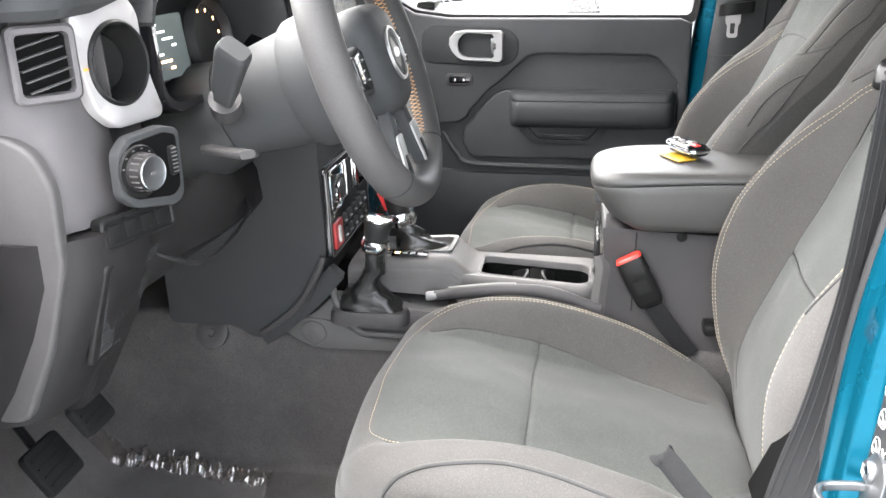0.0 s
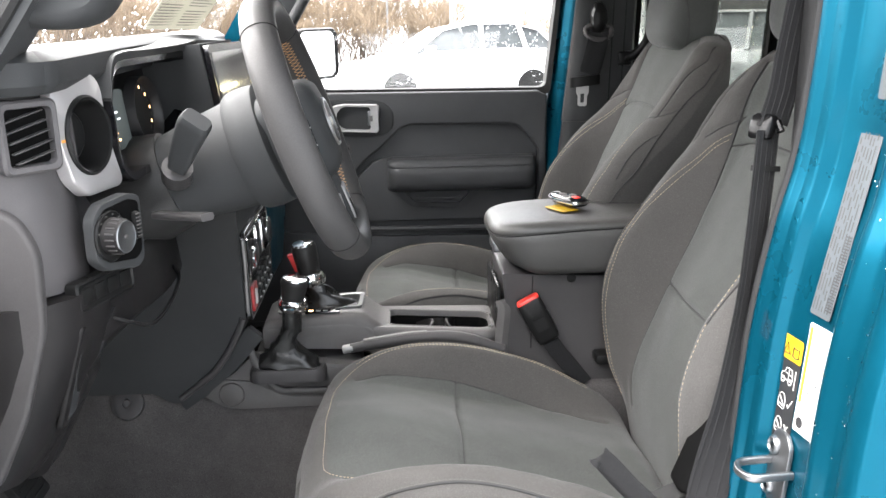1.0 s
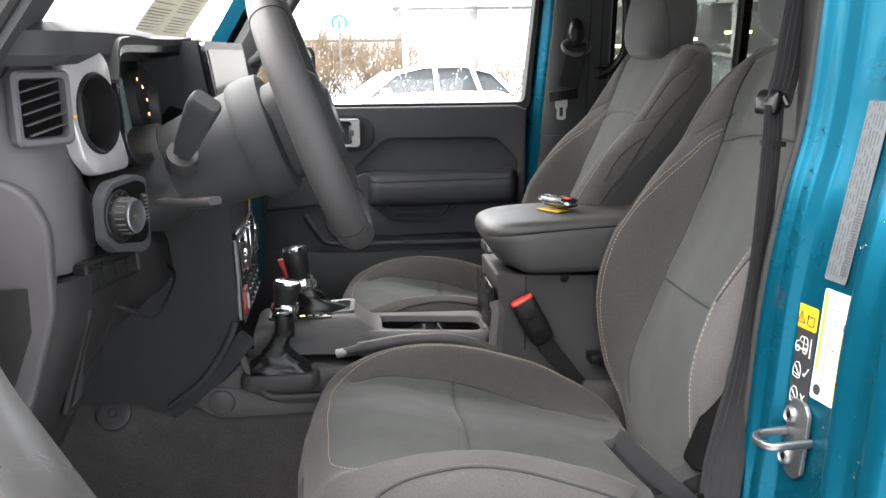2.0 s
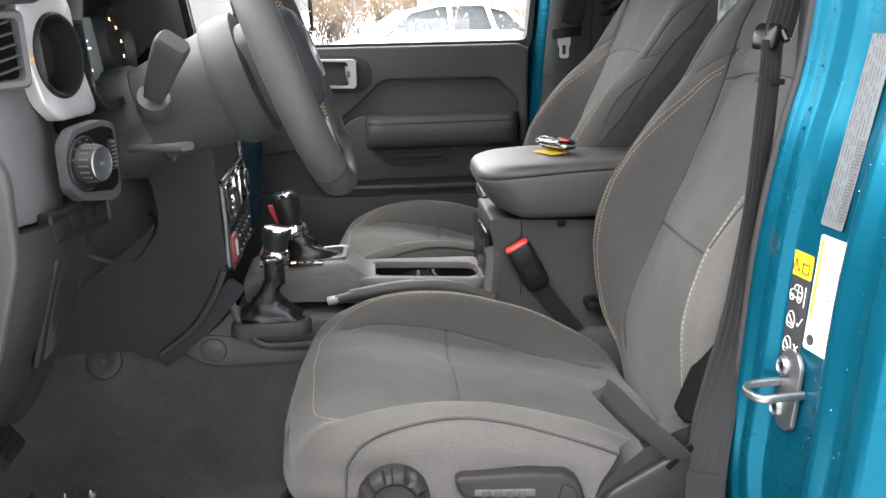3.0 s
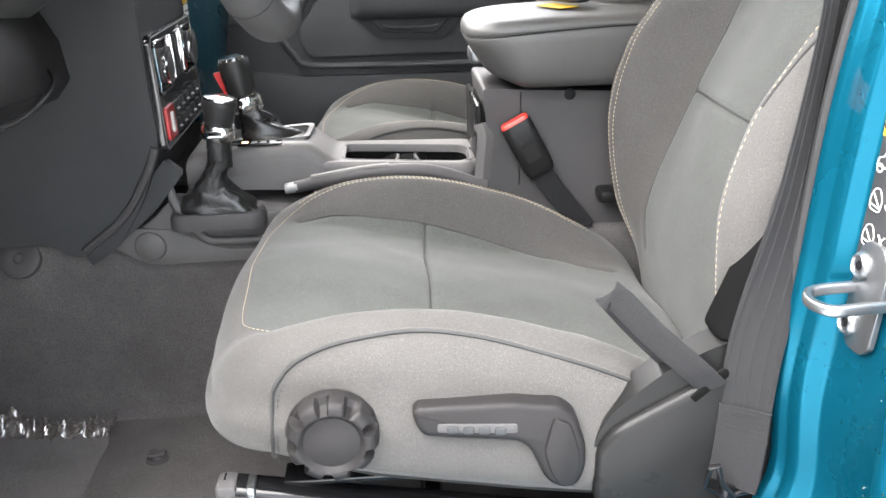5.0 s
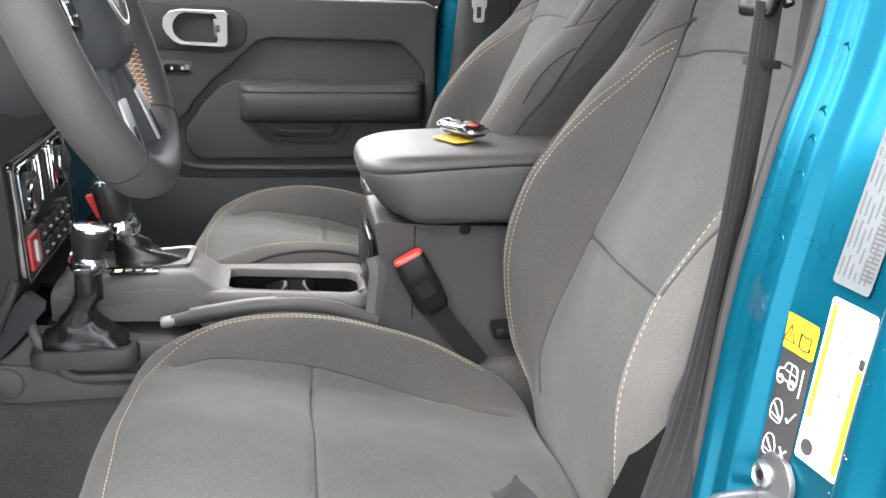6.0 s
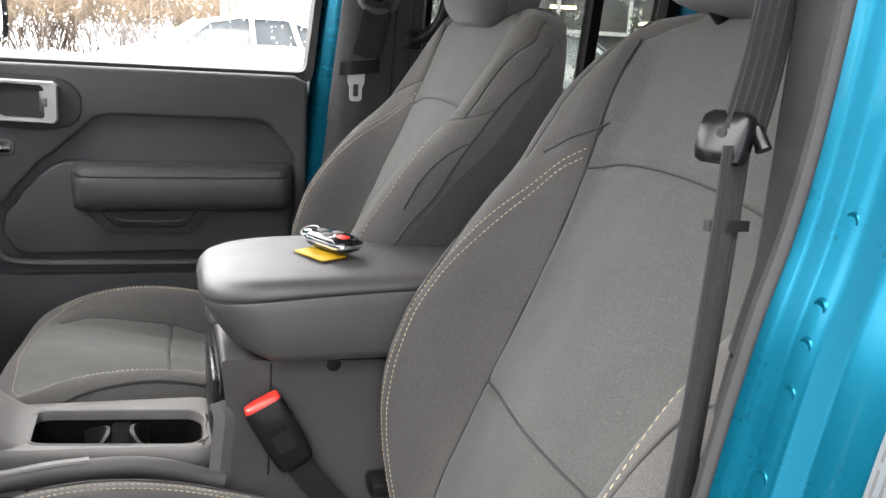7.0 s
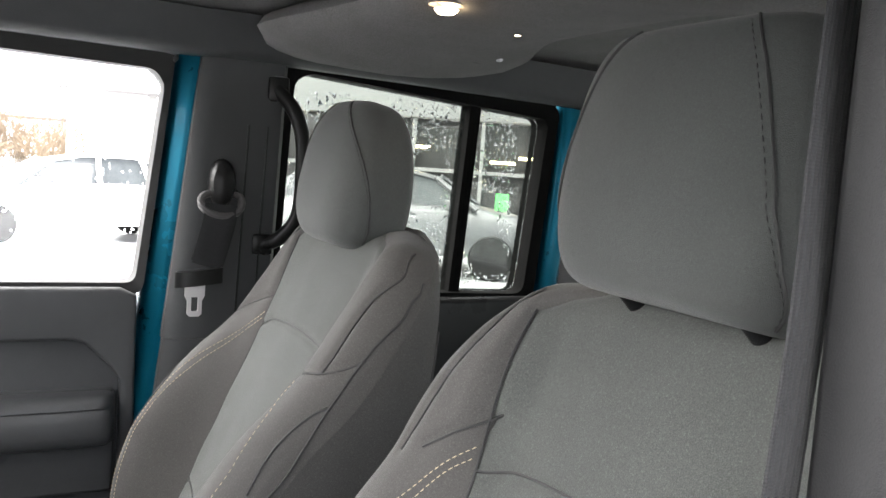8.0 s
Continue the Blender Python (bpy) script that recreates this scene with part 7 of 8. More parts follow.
part("boot", lathe([(.062, -.20), (.070, -.24), (.058, -.275), (.066, -.30), (.05, -.32)], wheel_m @ Matrix.Diagonal((1, 1.1, 1, 1)), 24), LEATHER, column)

sw_ = thing("steering_wheel", tuple(WC), "black leather steering wheel with orange cross stitching", "steering wheel")
ring = [wheel_m @ Vector((.174 * math.cos(a), .174 * math.sin(a), 0)) for a in [2 * math.pi * i / 72 for i in range(72)]]
rim = part("rim", sweep(ring, circle(.0195, 18, 1.0, 1.22), tuple(WN), loop=True), RIM_LEATHER, sw_, "thick leather rim", sharp=80)
for a0 in (52, 128, 232, 308):
    a = radians(a0)
    c = wheel_m @ Vector((.174 * math.cos(a), .174 * math.sin(a), 0))
    t_ = wheel_m.to_3x3() @ Vector((-math.sin(a), math.cos(a), 0))
    o_ = wheel_m.to_3x3() @ Vector((math.cos(a), math.sin(a), 0))
    part("rim_seam", tube([c + (o_ * math.cos(b) * .0197 + WN * math.sin(b) * .0240) for b in [2 * math.pi * i / 24 for i in range(24)]], .0007, 5, loop=True, up=tuple(t_)), RUBBER, rim)
for lo, hi in ((-52, 52), (128, 232)):
    n_ = 46
    cross = []
    for k in range(n_):
        a, b = radians(lo + (hi - lo) * k / n_), radians(lo + (hi - lo) * (k + 1) / n_)
        def inner(ang, w):
            rr = .174 - .0194 * math.cos(radians(w))
            return wheel_m @ Vector((rr * math.cos(ang), rr * math.sin(ang), .0236 * math.sin(radians(w))))
        cross.append(tube([inner(a, -17), inner((a + b) / 2, 0) - (WC - inner(a, 0)) * -.004, inner(b, 17)], .00042, 4, up=tuple(WN)))
        cross.append(tube([inner(a, 17), inner((a + b) / 2, 0) - (WC - inner(a, 0)) * -.005, inner(b, -17)], .00042, 4, up=tuple(WN)))
    tagged(part("cross_stitching", join(*cross), THREAD_ORANGE, rim, "orange cross stitching"), kind="stuff")
hub_o = soften([(-.072, .050), (-.045, .068), (.045, .068), (.072, .050), (.075, -.02), (.045, -.070), (-.045, -.070), (-.075, -.02)], .03, 6)
part("hub", loft([[wheel_m @ Vector((a * k, b * k, w)) for a, b in hub_o] for k, w in ((.95, -.055), (1.0, -.03), (1.02, .0), (.97, .016), (.82, .026), (.5, .031), (.1, .032))]), SOFT_BLACK, sw_, "black airbag cover")
part("badge_ring", lathe([(.029, .030), (.031, .034), (.034, .034), (.036, .029)], wheel_m, 40), DIM_SILVER, sw_)
part("badge", lathe([(.030, .031), (.001, .0325)], wheel_m, 36), PLASTIC_GREY, sw_)
part("badge_mark", plate(soften([(-.016, .004), (-.010, .007), (.014, .005), (.016, -.003), (.0, -.006), (-.014, -.004)], .003), wheel_m @ Matrix.Translation((0, 0, .0322)), .0012, 0), SILVER, sw_)
for side in (-1, 1):
    sp = soften([(side * .055, .028), (side * .165, .022), (side * .165, -.030), (side * .06, -.034)], .008)
    sp = sp if side > 0 else sp[::-1]
    spoke = part("spoke", plate(sp, wheel_m @ Matrix.Translation((0, 0, -.012)), .020, .006, 3), SOFT_BLACK, sw_)
    pad = soften([(side * .082, .022), (side * .128, .017), (side * .130, -.022), (side * .086, -.027)], .006)
    pad = pad if side > 0 else pad[::-1]
    pd2 = part("button_pad", plate(pad, wheel_m @ Matrix.Translation((0, 0, .008)), .006, .003), PIANO, spoke, "gloss black switch pad")
    for dx, dy in ((.096, .010), (.096, -.014), (.114, -.002), (.105, -.002), (.120, .010), (.120, -.014)):
        part("button_mark", plate(rounded(.005, .002, .0005, 2, side * dx, dy), wheel_m @ Matrix.Translation((0, 0, .0142)), .0005, 0), WHITE, pd2)
    low_o = soften([(side * .023, -.064), (side * .046, -.060), (side * .0735, -.148), (side * .044, -.164)], .006)
    low_o = low_o if side > 0 else low_o[::-1]
    part("lower_spoke", plate(low_o, wheel_m @ Matrix.Translation((0, 0, -.008)), .016, .005, 3), SOFT_BLACK, sw_)
    low_t = soften([(side * .0290, -.094), (side * .0580, -.093), (side * .0735, -.147), (side * .0450, -.163)], .005)
    low_t = low_t if side > 0 else low_t[::-1]
    part("spoke_trim", plate(low_t, wheel_m @ Matrix.Translation((0, 0, .0072)), .0028, .001), SILVER, sw_, "satin silver spoke trim")
    low_i = soften([(side * .0440, -.120), (side * .0545, -.119), (side * .0640, -.144), (side * .0500, -.153)], .004)
    low_i = low_i if side > 0 else low_i[::-1]
    part("spoke_inset", plate(low_i, wheel_m @ Matrix.Translation((0, 0, .0098)), .0012, .0006), BLACK, sw_)

# window sticker hanging inside the windscreen
st = thing("window_sticker", (-.42, .45, 1.58), "printed white price sheet hanging inside the windscreen", "sticker")
sm2 = axes((-.4265, .30, 1.566), (.05, .24, -.005), (.085, -.03, .107))
PAPER = bpy.data.materials.new("thin_paper")
PAPER.use_nodes = True
pn, pk = PAPER.node_tree.nodes, PAPER.node_tree.links
thru = pn.new("ShaderNodeBsdfTranslucent")
thru.inputs["Color"].default_value = (.34, .335, .30, 1)
face_side = pn.new("ShaderNodeBsdfDiffuse")
face_side.inputs["Color"].default_value = (.42, .415, .38, 1)
both = pn.new("ShaderNodeMixShader")
both.inputs[0].default_value = .5
pk.new(face_side.outputs[0], both.inputs[1])
pk.new(thru.outputs[0], both.inputs[2])
pk.new(both.outputs[0], pn["Material Output"].inputs["Surface"])
part("sheet", plate(rounded(.235, .155, .002, 2), sm2, .0008, 0), PAPER, st)
random.seed(12)
for k in range(22):
    yy = .070 - .0066 * k
    for x0, x1 in ((-.110, -.005), (.005, .110)):
        if random.random() < .2:
            continue
        part("print_line", plate([(x0, yy), (x0 + (x1 - x0) * random.uniform(.4, 1), yy), (x0 + (x1 - x0) * .9, yy + .0020), (x0, yy + .0020)], sm2 @ Matrix.Translation((0, 0, .0009)), .0002, 0), VINYL, st)
part("print_block", plate([(-.105, .035), (-.03, .035), (-.03, .062), (-.105, .062)], sm2 @ Matrix.Translation((0, 0, .0012)), .0002, 0), PLASTIC_GREY, st)

# ---- striker and labels on the painted pillar ----
striker = thing("door_striker", (.36, -.575, 1.01), "zinc steel door striker bolted to the pillar", "striker")
stm = axes((.3685, -.572, 1.024), (0.0, 1, 0), (.08, 0, 1)) @ Matrix.Rotation(radians(180), 4, 'Y')
pl = soften([(-.022, -.030), (-.010, -.046), (.010, -.046), (.022, -.036), (.022, .034), (.010, .046), (-.012, .046), (-.022, .034)], .006)
part("base_plate", plate(pl, stm, .005, .0015), STEEL, striker)
for dy in (-.026, .024):
    b_ = part("bolt", lathe([(.0115, .005), (.0115, .007), (.0098, .0095), (.0085, .0105), (.0072, .0085), (.001, .0085)], stm @ Matrix.Translation((-.011, dy, 0)), 28), STEEL, striker)
    part("bolt_socket", lathe([(.0045, .0088), (.001, .0089)], stm @ Matrix.Translation((-.011, dy, 0)), 6), BLACK_STEEL, b_)
loop = curve_points([(.372, -.556, 1.028), (.345, -.556, 1.027), (.330, -.557, 1.026), (.322, -.563, 1.026), (.318, -.575, 1.026), (.322, -.588, 1.026), (.330, -.594, 1.026), (.345, -.595, 1.027), (.372, -.595, 1.028)], 48)
part("loop", sweep(loop, [(.0037 * math.copysign(abs(math.cos(t)) ** .7, math.cos(t)), .0048 * math.copysign(abs(math.sin(t)) ** .7, math.sin(t))) for t in [2 * math.pi * i / 16 for i in range(16)]], (0, 0, 1)), STEEL, striker, "bright steel striker loop")


def label_m(y, z):
    """u outward, v up the pillar, w towards the front."""
    b = lerp_table(-.515 - y, [q[0] for q in face[:22]], [q[1] for q in face[:22]])
    x = lerp_table(z, JAMB_Z, JAMB_X) + b
    lean = (lerp_table(z + .05, JAMB_Z, JAMB_X) - lerp_table(z - .05, JAMB_Z, JAMB_X)) / .1
    return axes((x - .0006, y, z), (-.13, 1, 0), (lean, 0, 1)) @ Matrix.Rotation(radians(180), 4, 'Y')


warn = thing("warning_label", (.36, -.55, 1.11), "black and yellow pictogram warning label on the pillar", "label", "pillar labels")
wm = label_m(-.5605, 1.114) @ Matrix.Diagonal((1.05, 1.05, 1, 1))
part("sheet", plate(rounded(.036, .122, .003, 3), wm, .0006, 0), INK, warn)
part("yellow_field", plate(rounded(.036, .026, .003, 3, 0, .048), wm @ Matrix.Translation((0, 0, .0006)), .0003, 0), YELLOW, warn)
tri = [(-.013, .041), (-.002, .041), (-.0075, .053)]
part("triangle", tube([wm @ Vector((a, b, .0012)) for a, b in tri], .0009, 4, loop=True), INK, warn)
part("triangle_mark", plate(rounded(.001, .005, .0003, 2, -.0075, .046), wm @ Matrix.Translation((0, 0, .001)), .0002, 0), INK, warn)
part("book", tube([wm @ Vector((a, b, .0012)) for a, b in ((.003, .041), (.003, .051), (.008, .0495), (.013, .051), (.013, .041), (.008, .0395))], .0009, 4, loop=True), INK, warn)
# pictograms: a tilting vehicle, and a buckled and an unbuckled sitter as plain outlines
def drawn(line, r=.00045, loop=False):
    part("pictogram", tube([wm @ Vector((a, q, .0011)) for a, q in line], r, 4, loop=loop), WHITE, warn)


drawn(soften([(-.012, .013), (-.011, .019), (-.006, .020), (-.004, .026), (.006, .026), (.008, .019), (.008, .012)], .002), .0006, True)
drawn([(-.004, .020), (.007, .019)])
drawn([(.001, .026), (.001, .012)])
for cx_ in (-.008, .004):
    part("pictogram", lathe([(.0036, .0009), (.0036, .0013), (.0022, .0013)], wm @ Matrix.Translation((cx_, .0115, 0)), 14, False), WHITE, warn)
drawn([(.0125, .006), (.0125, .027)], .0007)
for base, tick in ((-.012, True), (-.040, False)):
    drawn(soften([(-.010, base - .008), (.001, base - .009), (.002, base + .001), (-.002, base + .009), (-.008, base + .008), (-.011, base)], .003), .0005, True)
    drawn([(-.008, base + .004), (.0, base - .005)], .0006)
    drawn([(-.009, base - .004), (.0, base - .006)], .0005)
    if tick:
        part("tick_mark", tube([wm @ Vector(p) for p in ((.006, base - .001, .0011), (.008, base - .004, .0011), (.014, base + .006, .0011))], .0007, 5), WHITE, warn)
    else:
        part("cross_mark", join(tube([wm @ Vector(p) for p in ((.006, base - .005, .0011), (.013, base + .004, .0011))], .0007, 5), tube([wm @ Vector(p) for p in ((.006, base + .004, .0011), (.013, base - .005, .0011))], .0007, 5)), WHITE, warn)
part("code_bar", plate([(-.012, -.058), (.008, -.058), (.008, -.0565), (-.012, -.0565)], wm @ Matrix.Translation((0, 0, .0006)), .0003, 0), WHITE, warn)

tyre = thing("tyre_label", (.36, -.595, 1.13), "white tyre pressure label with yellow edges on the pillar", "label", "pillar labels")
tm = label_m(-.6035, 1.142) @ Matrix.Diagonal((.92, .96, 1, 1))
part("sheet", plate(rounded(.046, .130, .003, 3), tm, .0006, 0), WHITE, tyre)
part("yellow_strip", plate([(-.0205, -.030), (-.0160, -.030), (-.0160, .060), (-.0205, .060)], tm @ Matrix.Translation((0, 0, .0006)), .0003, 0), YELLOW, tyre)
part("yellow_strip", plate([(.0160, -.060), (.0215, -.060), (.0215, .022), (.0160, .022)], tm @ Matrix.Translation((0, 0, .0006)), .0003, 0), YELLOW, tyre)
part("tyre_mark", lathe([(.0065, .0008), (.0065, .001), (.003, .001), (.0028, .0007)], tm @ Matrix.Translation((-.012, -.053, 0)), 20), INK, tyre)
part("pump_mark", plate(rounded(.005, .008, .001, 2, .0187, .028), tm @ Matrix.Translation((0, 0, .0006)), .0003, 0), INK, tyre)
random.seed(31)
for k in range(24):
    b = -.040 + .0042 * k
    a0 = -.013 + random.uniform(0, .004)
    part("print_bar", plate([(a0, b), (a0 + random.uniform(.006, .022), b), (a0 + random.uniform(.006, .022), b + .0007), (a0, b + .0007)], tm @ Matrix.Translation((0, 0, .0006)), .0002, 0), PRINT, tyre)
for a0 in (-.006, .004, .011):
    part("table_line", plate([(a0, -.042), (a0 + .0005, -.042), (a0 + .0005, .058), (a0, .058)], tm @ Matrix.Translation((0, 0, .0007)), .0002, 0), PRINT, tyre)

vin = thing("maker_label", (.37, -.60, 1.32), "silver maker label with print bars on the pillar", "label", "pillar labels")
vm_ = label_m(-.592, 1.3205)
part("sheet", plate(rounded(.034, .218, .003, 3), vm_, .0006, 0), FOILTAG, vin)
random.seed(17)
for k in range(6):
    a0 = -.0145 + .0048 * k
    b = -.103
    while b < .095:
        ln = random.uniform(.006, .02)
        part("print_bar", plate([(a0, b), (a0 + .0015, b), (a0 + .0015, b + ln), (a0, b + ln)], vm_ @ Matrix.Translation((0, 0, .0006)), .0002, 0), PRINT, vin)
        b += ln + random.uniform(.002, .008)
for k in range(26):
    b = -.10 + .0032 * k
    part("code_bar", plate([(.006, b), (.0155, b), (.0155, b + random.uniform(.0008, .002)), (.006, b + .0012)], vm_ @ Matrix.Translation((0, 0, .0009)), .0002, 0), INK, vin)
patch = thing("clear_patch", (.365, -.60, 1.47), "small pale film patch on the painted pillar", "label")
part("sheet", plate(rounded(.018, .060, .002, 2), label_m(-.598, 1.470), .0006, 0), FOILTAG, patch)

film_bit = thing("film_patch", (.36, -.533, 1.177), "torn scrap of clear film stuck on the pillar flange", "film")
FROST = clear_glass("frosted_film", tint=(.92, .96, .98), even=.03)
for node in FROST.node_tree.nodes:
    if node.type == 'BSDF_GLOSSY':
        node.inputs["Roughness"].default_value = 0.4
part("sheet", plate([(-.010, -.012), (.008, -.016), (.012, .006), (.002, .008), (-.006, .018), (-.011, .010)], label_m(-.532, 1.182) @ Matrix.Translation((0, 0, .002)), .0004, 0), FROST, film_bit)

# ---- outside: the car park ----
GROUND = material("wet_pale_ground", (0.30, 0.305, 0.31), rough=0.35, stain=0.35, stain_size=0.6, grain=0.15, grain_size=40)
gr = part("ground", block((-90, -60, -0.4), (90, 90, 0.0), 0), GROUND)
tagged(gr, "wet pale winter car park ground", "ground", kind="structure")

CARWHITE = material("white_car_paint", (0.78, 0.79, 0.80), rough=0.25, coat=0.8, stain=0.03)
CARSILVER = material("silver_car_paint", (0.075, 0.077, 0.079), rough=0.35, metal=0.2, coat=0.3, stain=0.05)
DARKGLASS = material("dark_car_glass", (0.055, 0.060, 0.062), rough=0.2, spec=0.12)


def parked_car(at, heading, paint, label, scale=1.0):
    """A small hatchback: body, cabin glass, wheels, lights, mirrors."""
    car = thing("parked_car", at, label, "car", "parked cars")
    m = Matrix.Translation(at) @ Matrix.Rotation(radians(heading), 4, 'Z') @ Matrix.Diagonal((scale, scale, scale, 1))
    prof = [(-2.05, .42, .60), (-1.95, .75, .78), (-1.5, .88, .84), (-.85, .98, .87), (.8, 1.0, .88), (1.6, .98, .86), (1.95, .80, .80), (2.05, .45, .65)]
    rings = []
    for x, top, w in prof:
        rings.append([m @ Vector((x, y * w, z)) for y, z in ((-1, .30), (-1.02, .55), (-.98, top - .12), (-.88, top - .02), (-.5, top + .02), (.5, top + .02), (.88, top - .02), (.98, top - .12), (1.02, .55), (1, .30))])
    part("body", loft(rings), paint, car, sharp=50)
    cab = [(-1.05, .92, .82), (-.45, 1.34, .68), (.1, 1.45, .64), (.9, 1.45, .63), (1.45, 1.30, .66), (1.80, .92, .80)]
    rings = [[m @ Vector((x, -w, .93)), m @ Vector((x, -w * .93, (z + .93) / 2 + .02)), m @ Vector((x, -w * .84, z)), m @ Vector((x, 0, z + .02)), m @ Vector((x, w * .84, z)), m @ Vector((x, w * .93, (z + .93) / 2 + .02)), m @ Vector((x, w, .93))] for x, z, w in cab]
    part("cabin", loft(rings), DARKGLASS, car, "dark side windows", sharp=50)
    roof = [[m @ Vector((x, y * .60, z + .025 - .03 * abs(y) ** 3)) for y in (-1, -.6, 0, .6, 1)] + [m @ Vector((x, y * .60, z - .01)) for y in (1, .6, 0, -.6, -1)] for x, z in ((-.50, 1.33), (.1, 1.45), (.9, 1.45), (1.42, 1.32))]
    part("roof", loft(roof), paint, car)
    for side in (-1, 1):
        for x0, z0, x1, z1 in ((-1.05, .95, -.45, 1.36), (.30, .95, .30, 1.45), (1.15, .95, 1.02, 1.44), (1.80, .95, 1.45, 1.33)):
            part("pillar", tube([m @ Vector((x0, side * .80, z0)), m @ Vector((x1, side * .585, z1))], .04, 6), paint, car)
        for x in (-1.28, 1.25):
            wm2 = m @ Matrix.Translation((x, side * .80, .31)) @ Matrix.Rotation(radians(90), 4, 'X')
            wh = part("wheel", lathe([(.20, -.09), (.29, -.10), (.31, -.06), (.31, .06), (.29, .10), (.20, .09)], wm2, 28), RUBBER, car)
            part("rim", lathe([(.20, -.085), (.19, -.05), (.02, -.07), (.02, .07), (.19, .05), (.20, .085)], wm2, 20), STEEL, wh)
        mi = m @ Vector((-.72, side * .96, 1.0))
        part("mirror", bm_placed(block((-.09, -.10, -.07), (.09, .10, .07), .03, 3), Matrix.Translation(mi)), paint, car)
        part("headlight", bm_placed(block((-.16, -.12, -.07), (.12, .12, .07), .04, 3), m @ Matrix.Translation((-1.90, side * .62, .70))), CHROME, car)
    return car


parked_car((1.10, 14.1, 0), 8, CARWHITE, "white hatchback parked in the open lot", .90)
parked_car((5.4, 10.9, 0), 150, CARSILVER, "silver hatchback with a green sticker by the showroom")
gs = thing("green_sticker", (6.32, 9.72, 1.0), "bright green price sticker on a car window", "sticker")
part("sheet", bm_placed(block((-.09, -.004, -.12), (.09, .004, .12), 0), Matrix.Translation((6.32, 9.72, 1.07)) @ Matrix.Rotation(radians(-30), 4, 'Z')), material("green_card", (.1, .8, .12), rough=.5), gs)

# showroom building behind
bld = thing("showroom_building", (14, 14, 0), "pale showroom building with tall glazed front", "building")
WALLP = material("grey_panel", (0.20, 0.20, 0.195), rough=0.6, stain=0.08, stain_size=1.5)
DARKIN = material("dim_interior_glass", (0.042, 0.041, 0.040), rough=0.3, spec=0.15, stain=0.4, stain_size=1.2)
bm_m = Matrix.Translation((4.1, 18.7, 0)) @ Matrix.Rotation(radians(-29), 4, 'Z')
part("fascia", bm_placed(block((1.5, 0, 2.5), (22, 8, 5.6), .05), bm_m), WALLP, bld)
part("wall", bm_placed(block((1.5, .3, .4), (22, 8, 2.5), .0), bm_m), DARKIN, bld)
part("plinth", bm_placed(block((1.5, .1, 0), (22, 8, .45), .02), bm_m), WALLP, bld)
for k in range(1, 14):
    part("mullion", bm_placed(block((1.5 * k - .04, .12, .4), (1.5 * k + .04, .34, 2.5), 0), bm_m), WALLP, bld)
part("transom", bm_placed(block((1.5, .13, 1.36), (22, .33, 1.44), 0), bm_m), WALLP, bld)
GLOW = glowing("showroom_lamp", (1.0, .85, .45), 3.0)
random.seed(9)
for k in range(14):
    x = 2 + 1.3 * k + random.uniform(-.4, .4)
    part("lamp", bm_placed(block((x, .27, 1.62 + .12 * (k % 3)), (x + .55, .295, 1.68 + .12 * (k % 3)), 0), bm_m), GLOW, bld, "lit yellow showroom lamp")
far = thing("far_building", (-2, 34, 0), "long white building behind the trees", "building")
part("wall", block((-14, 34, 0), (12, 44, 6.8), .05), material("white_wall", (.8, .8, .8), rough=.7, stain=.05), far)
part("fascia", block((-14.2, 33.8, 6.0), (12.2, 34, 6.9), .03), WALLP, far)
part("ledge", block((-4.0, 33.6, 2.12), (2.4, 33.8, 2.22), 0), PLASTIC_GREY, far)
part("ledge", block((1.9, 33.6, 3.3), (9.0, 33.8, 3.42), 0), PLASTIC_GREY, far)
for k in range(8):
    part("post", block((-13 + 3 * k, 33.85, 0), (-12.7 + 3 * k, 34, 6.0), 0), WALLP, far)
sign = thing("round_sign", (-.16, 24.5, 2.4), "round blue and white sign mark on a post", "sign")
BLUE = material("blue_sign", (.008, .10, .24), rough=.4)
sgm = Matrix.Translation((-.16, 24.5, 2.49)) @ Matrix.Rotation(radians(90), 4, 'X') @ Matrix.Diagonal((.80, .80, 1, 1))
part("disc", lathe([(.001, .02), (.32, .02), (.34, 0), (.34, -.05)], sgm, 36), WHITE, sign)
part("mark", loft([[sgm @ Vector((r * math.cos(a), r * math.sin(a), w)) for r, w in ((.30, .02), (.30, .035), (.20, .035), (.20, .02))] for a in [radians(-40 + 260 * i / 24) for i in range(25)]]), BLUE, sign)
part("mark", bm_placed(block((-.05, -.2, .02), (.05, .14, .035), .01), sgm), BLUE, sign)
part("post", block((-.19, 24.5, 0), (-.13, 24.54, 2.25), 0), STEEL, sign)
pole = thing("light_pole", (1.7, 24, 0), "tall white lamp post in the car park", "lamp post")
part("shaft", lathe([(.10, 0), (.07, 8.0)], pose(1.7, 24, 0), 14), WHITE, pole)
part("arm", block((1.0, 23.95, 7.6), (2.6, 24.05, 7.75), .02), WHITE, pole)

# bare hedge and trees along the lot
BARK = material("bare_bark", (0.08, 0.062, 0.046), rough=.9, stain=.3)
TWIG = material("dry_twigs", (0.12, 0.088, 0.056), rough=.9, grain=.3, grain_size=60, stain=.3)


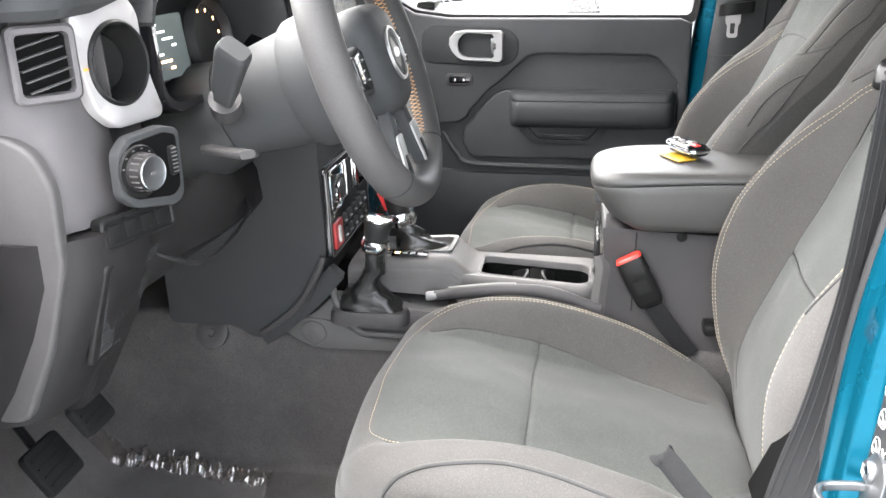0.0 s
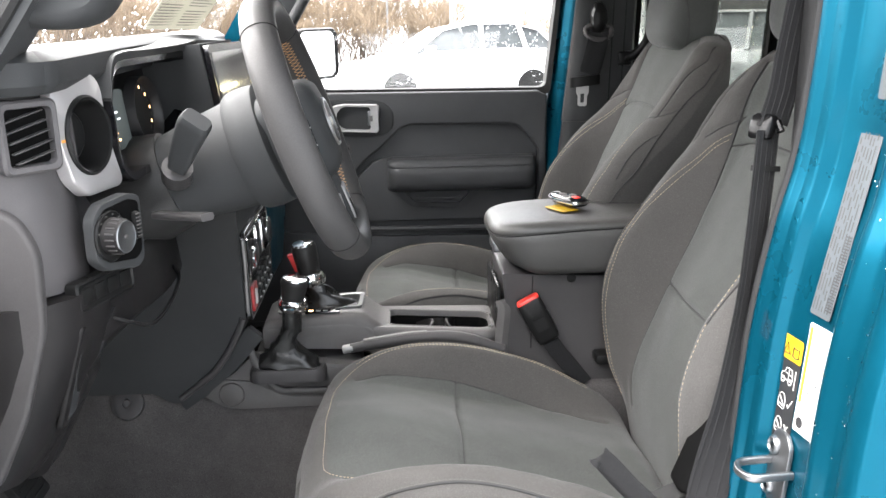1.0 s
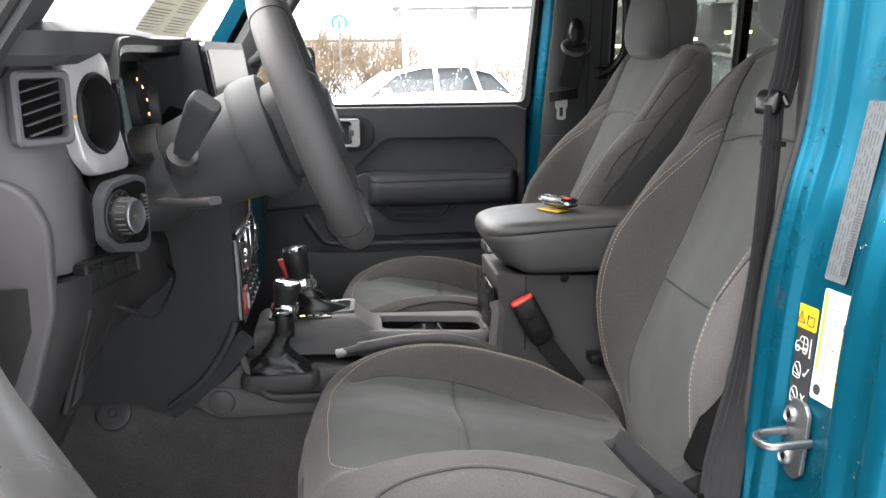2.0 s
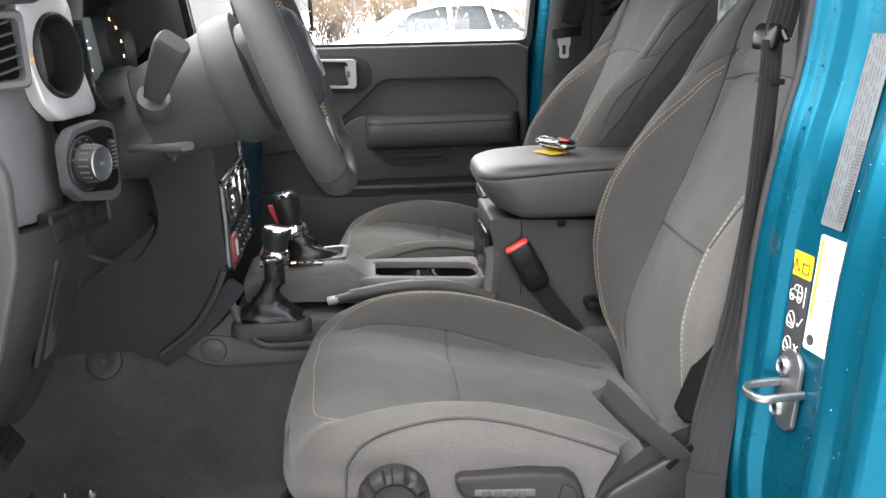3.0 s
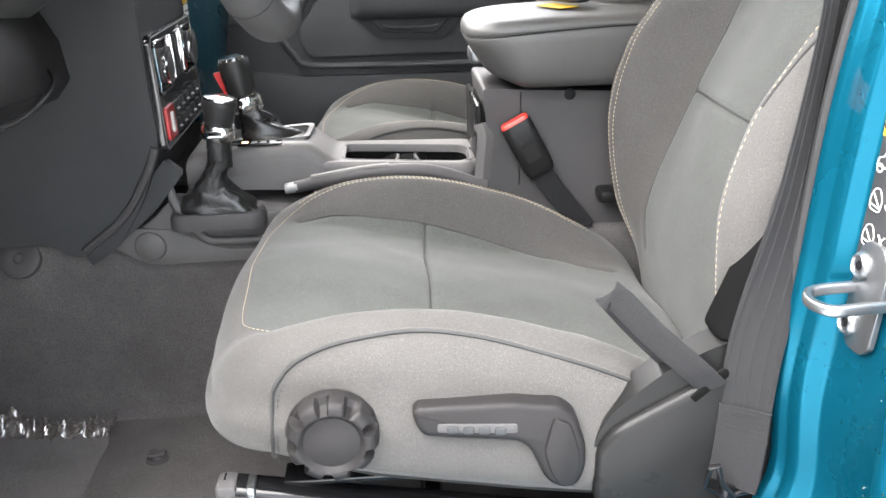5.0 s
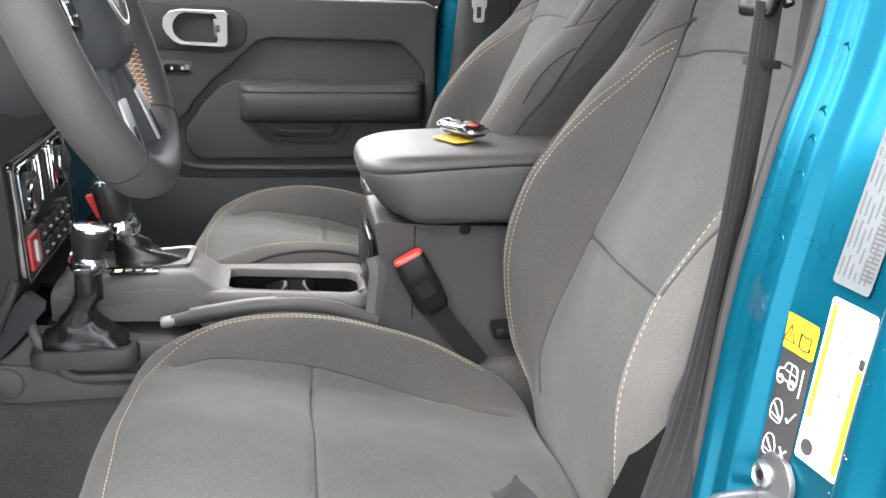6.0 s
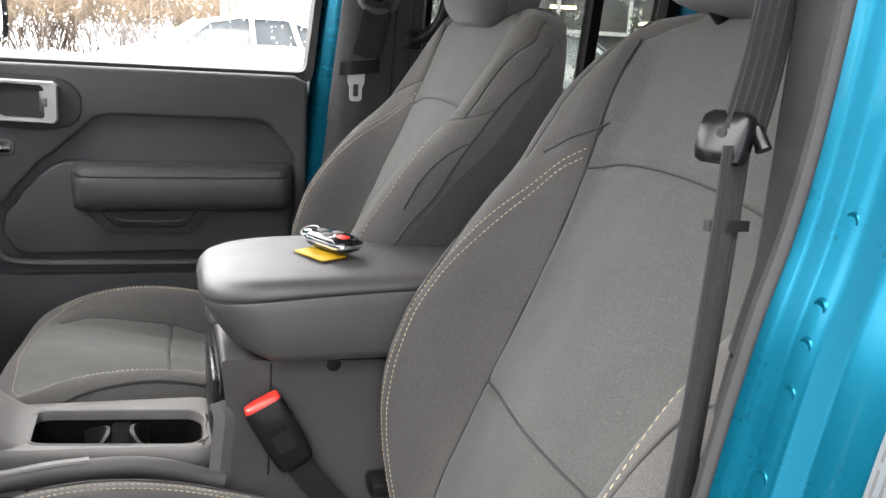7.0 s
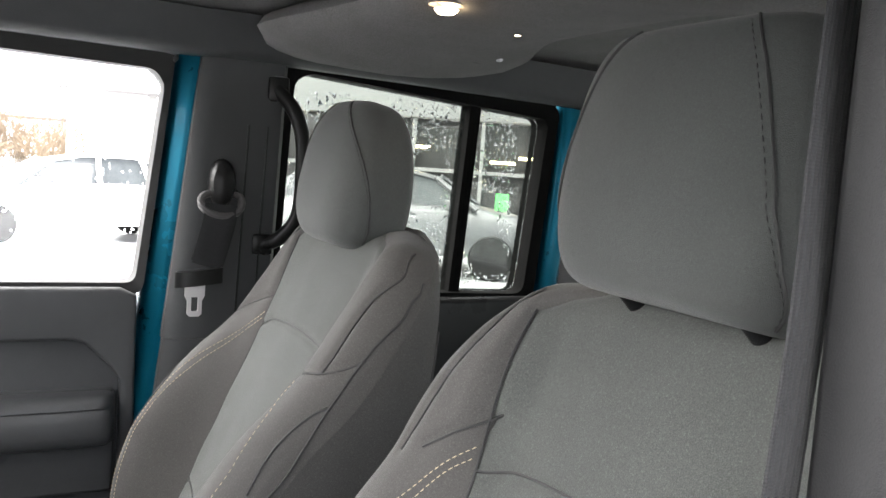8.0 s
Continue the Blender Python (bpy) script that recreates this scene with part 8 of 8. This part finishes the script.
def bare_shrub(at, height, seed, label):
    """A leafless bush: many thin stems from the ground, forking into fine twigs."""
    random.seed(seed)
    tree = thing("bare_shrub", at, label, "shrub", "bare shrubs")
    limbs, twigs = [], []

    def grow(p, d, ln, r, depth):
        q = p + d * ln
        (limbs if depth < 2 else twigs).append(tube([p, (p + q) / 2 + Vector((random.uniform(-.06, .06), random.uniform(-.06, .06), 0)) * ln, q], r, 4 if depth < 2 else 3, up=(.3, .9, .1)))
        if depth >= 4:
            return
        for k in range(3):
            nd = (d + Vector((random.uniform(-.8, .8), random.uniform(-.8, .8), random.uniform(-.2, .5)))).normalized()
            grow(p.lerp(q, random.uniform(.6, 1.0)), nd, ln * random.uniform(.55, .85), r * .68, depth + 1)
    for k in range(7):
        a = random.uniform(0, 6.28)
        grow(Vector(at) + Vector((.5 * math.cos(a), .5 * math.sin(a), 0)), Vector((.45 * math.cos(a), .45 * math.sin(a), 1)).normalized(), height * .34, height * .006, 0)
    part("trunk", join(*limbs), BARK, tree)
    part("crown", join(*twigs), TWIG, tree, "fine bare brown twigs")
    return tree


protos = [bare_shrub((-3.0, 27, 0), h, s, "leafless brown shrub along the car park") for s, h in ((3, 3.1), (8, 2.7))]
random.seed(77)
for k in range(46):
    x = -10.5 + .272 * k + random.uniform(-.3, .3)
    if k > 43:
        x = 4.4 + .5 * (k - 44)
    m = Matrix.Translation((x, 26.5 + random.uniform(-1.8, 1.8), -.3)) @ Matrix.Rotation(random.uniform(0, 6.28), 4, 'Z')
    copy_thing(protos[k % 2], m).scale = [random.uniform(.85, 1.2)] * 3
for k in range(34):
    m = Matrix.Translation((-18.5 + .42 * k, 12 + .42 * k + random.uniform(-1.2, 1.2), -.3)) @ Matrix.Rotation(random.uniform(0, 6.28), 4, 'Z')
    copy_thing(protos[k % 2], m).scale = [random.uniform(.85, 1.2)] * 3

# door mirror outside the passenger window
mir = thing("door_mirror", (-.28, .88, 1.35), "black door mirror wet with rain", "mirror")
turn = Matrix.Translation((-.255, .95, 1.425)) @ Matrix.Rotation(radians(-38), 4, 'Z') @ Matrix.Diagonal((.8, .8, .9, 1))
part("housing", placed(loft([[(d, a, c) for a, c in rounded(w, h, .03, 5)] for d, w, h in ((-.07, .10, .09), (-.04, .18, .14), (.0, .20, .150), (.008, .19, .145), (.006, .175, .135), (-.004, .17, .13))]), turn), BLACK, mir)
part("mirror_glass", bm_placed(plate(rounded(.17, .13, .025, 4), axes((-.002, 0, 0), (0, 1, 0), (0, 0, 1)), .004, 0), turn), material("mirror_glass", (.9, .9, .9), rough=.02, metal=1.0), mir)
part("arm", block((-.31, .80, 1.345), (-.26, .90, 1.375), .012), BLACK, mir)
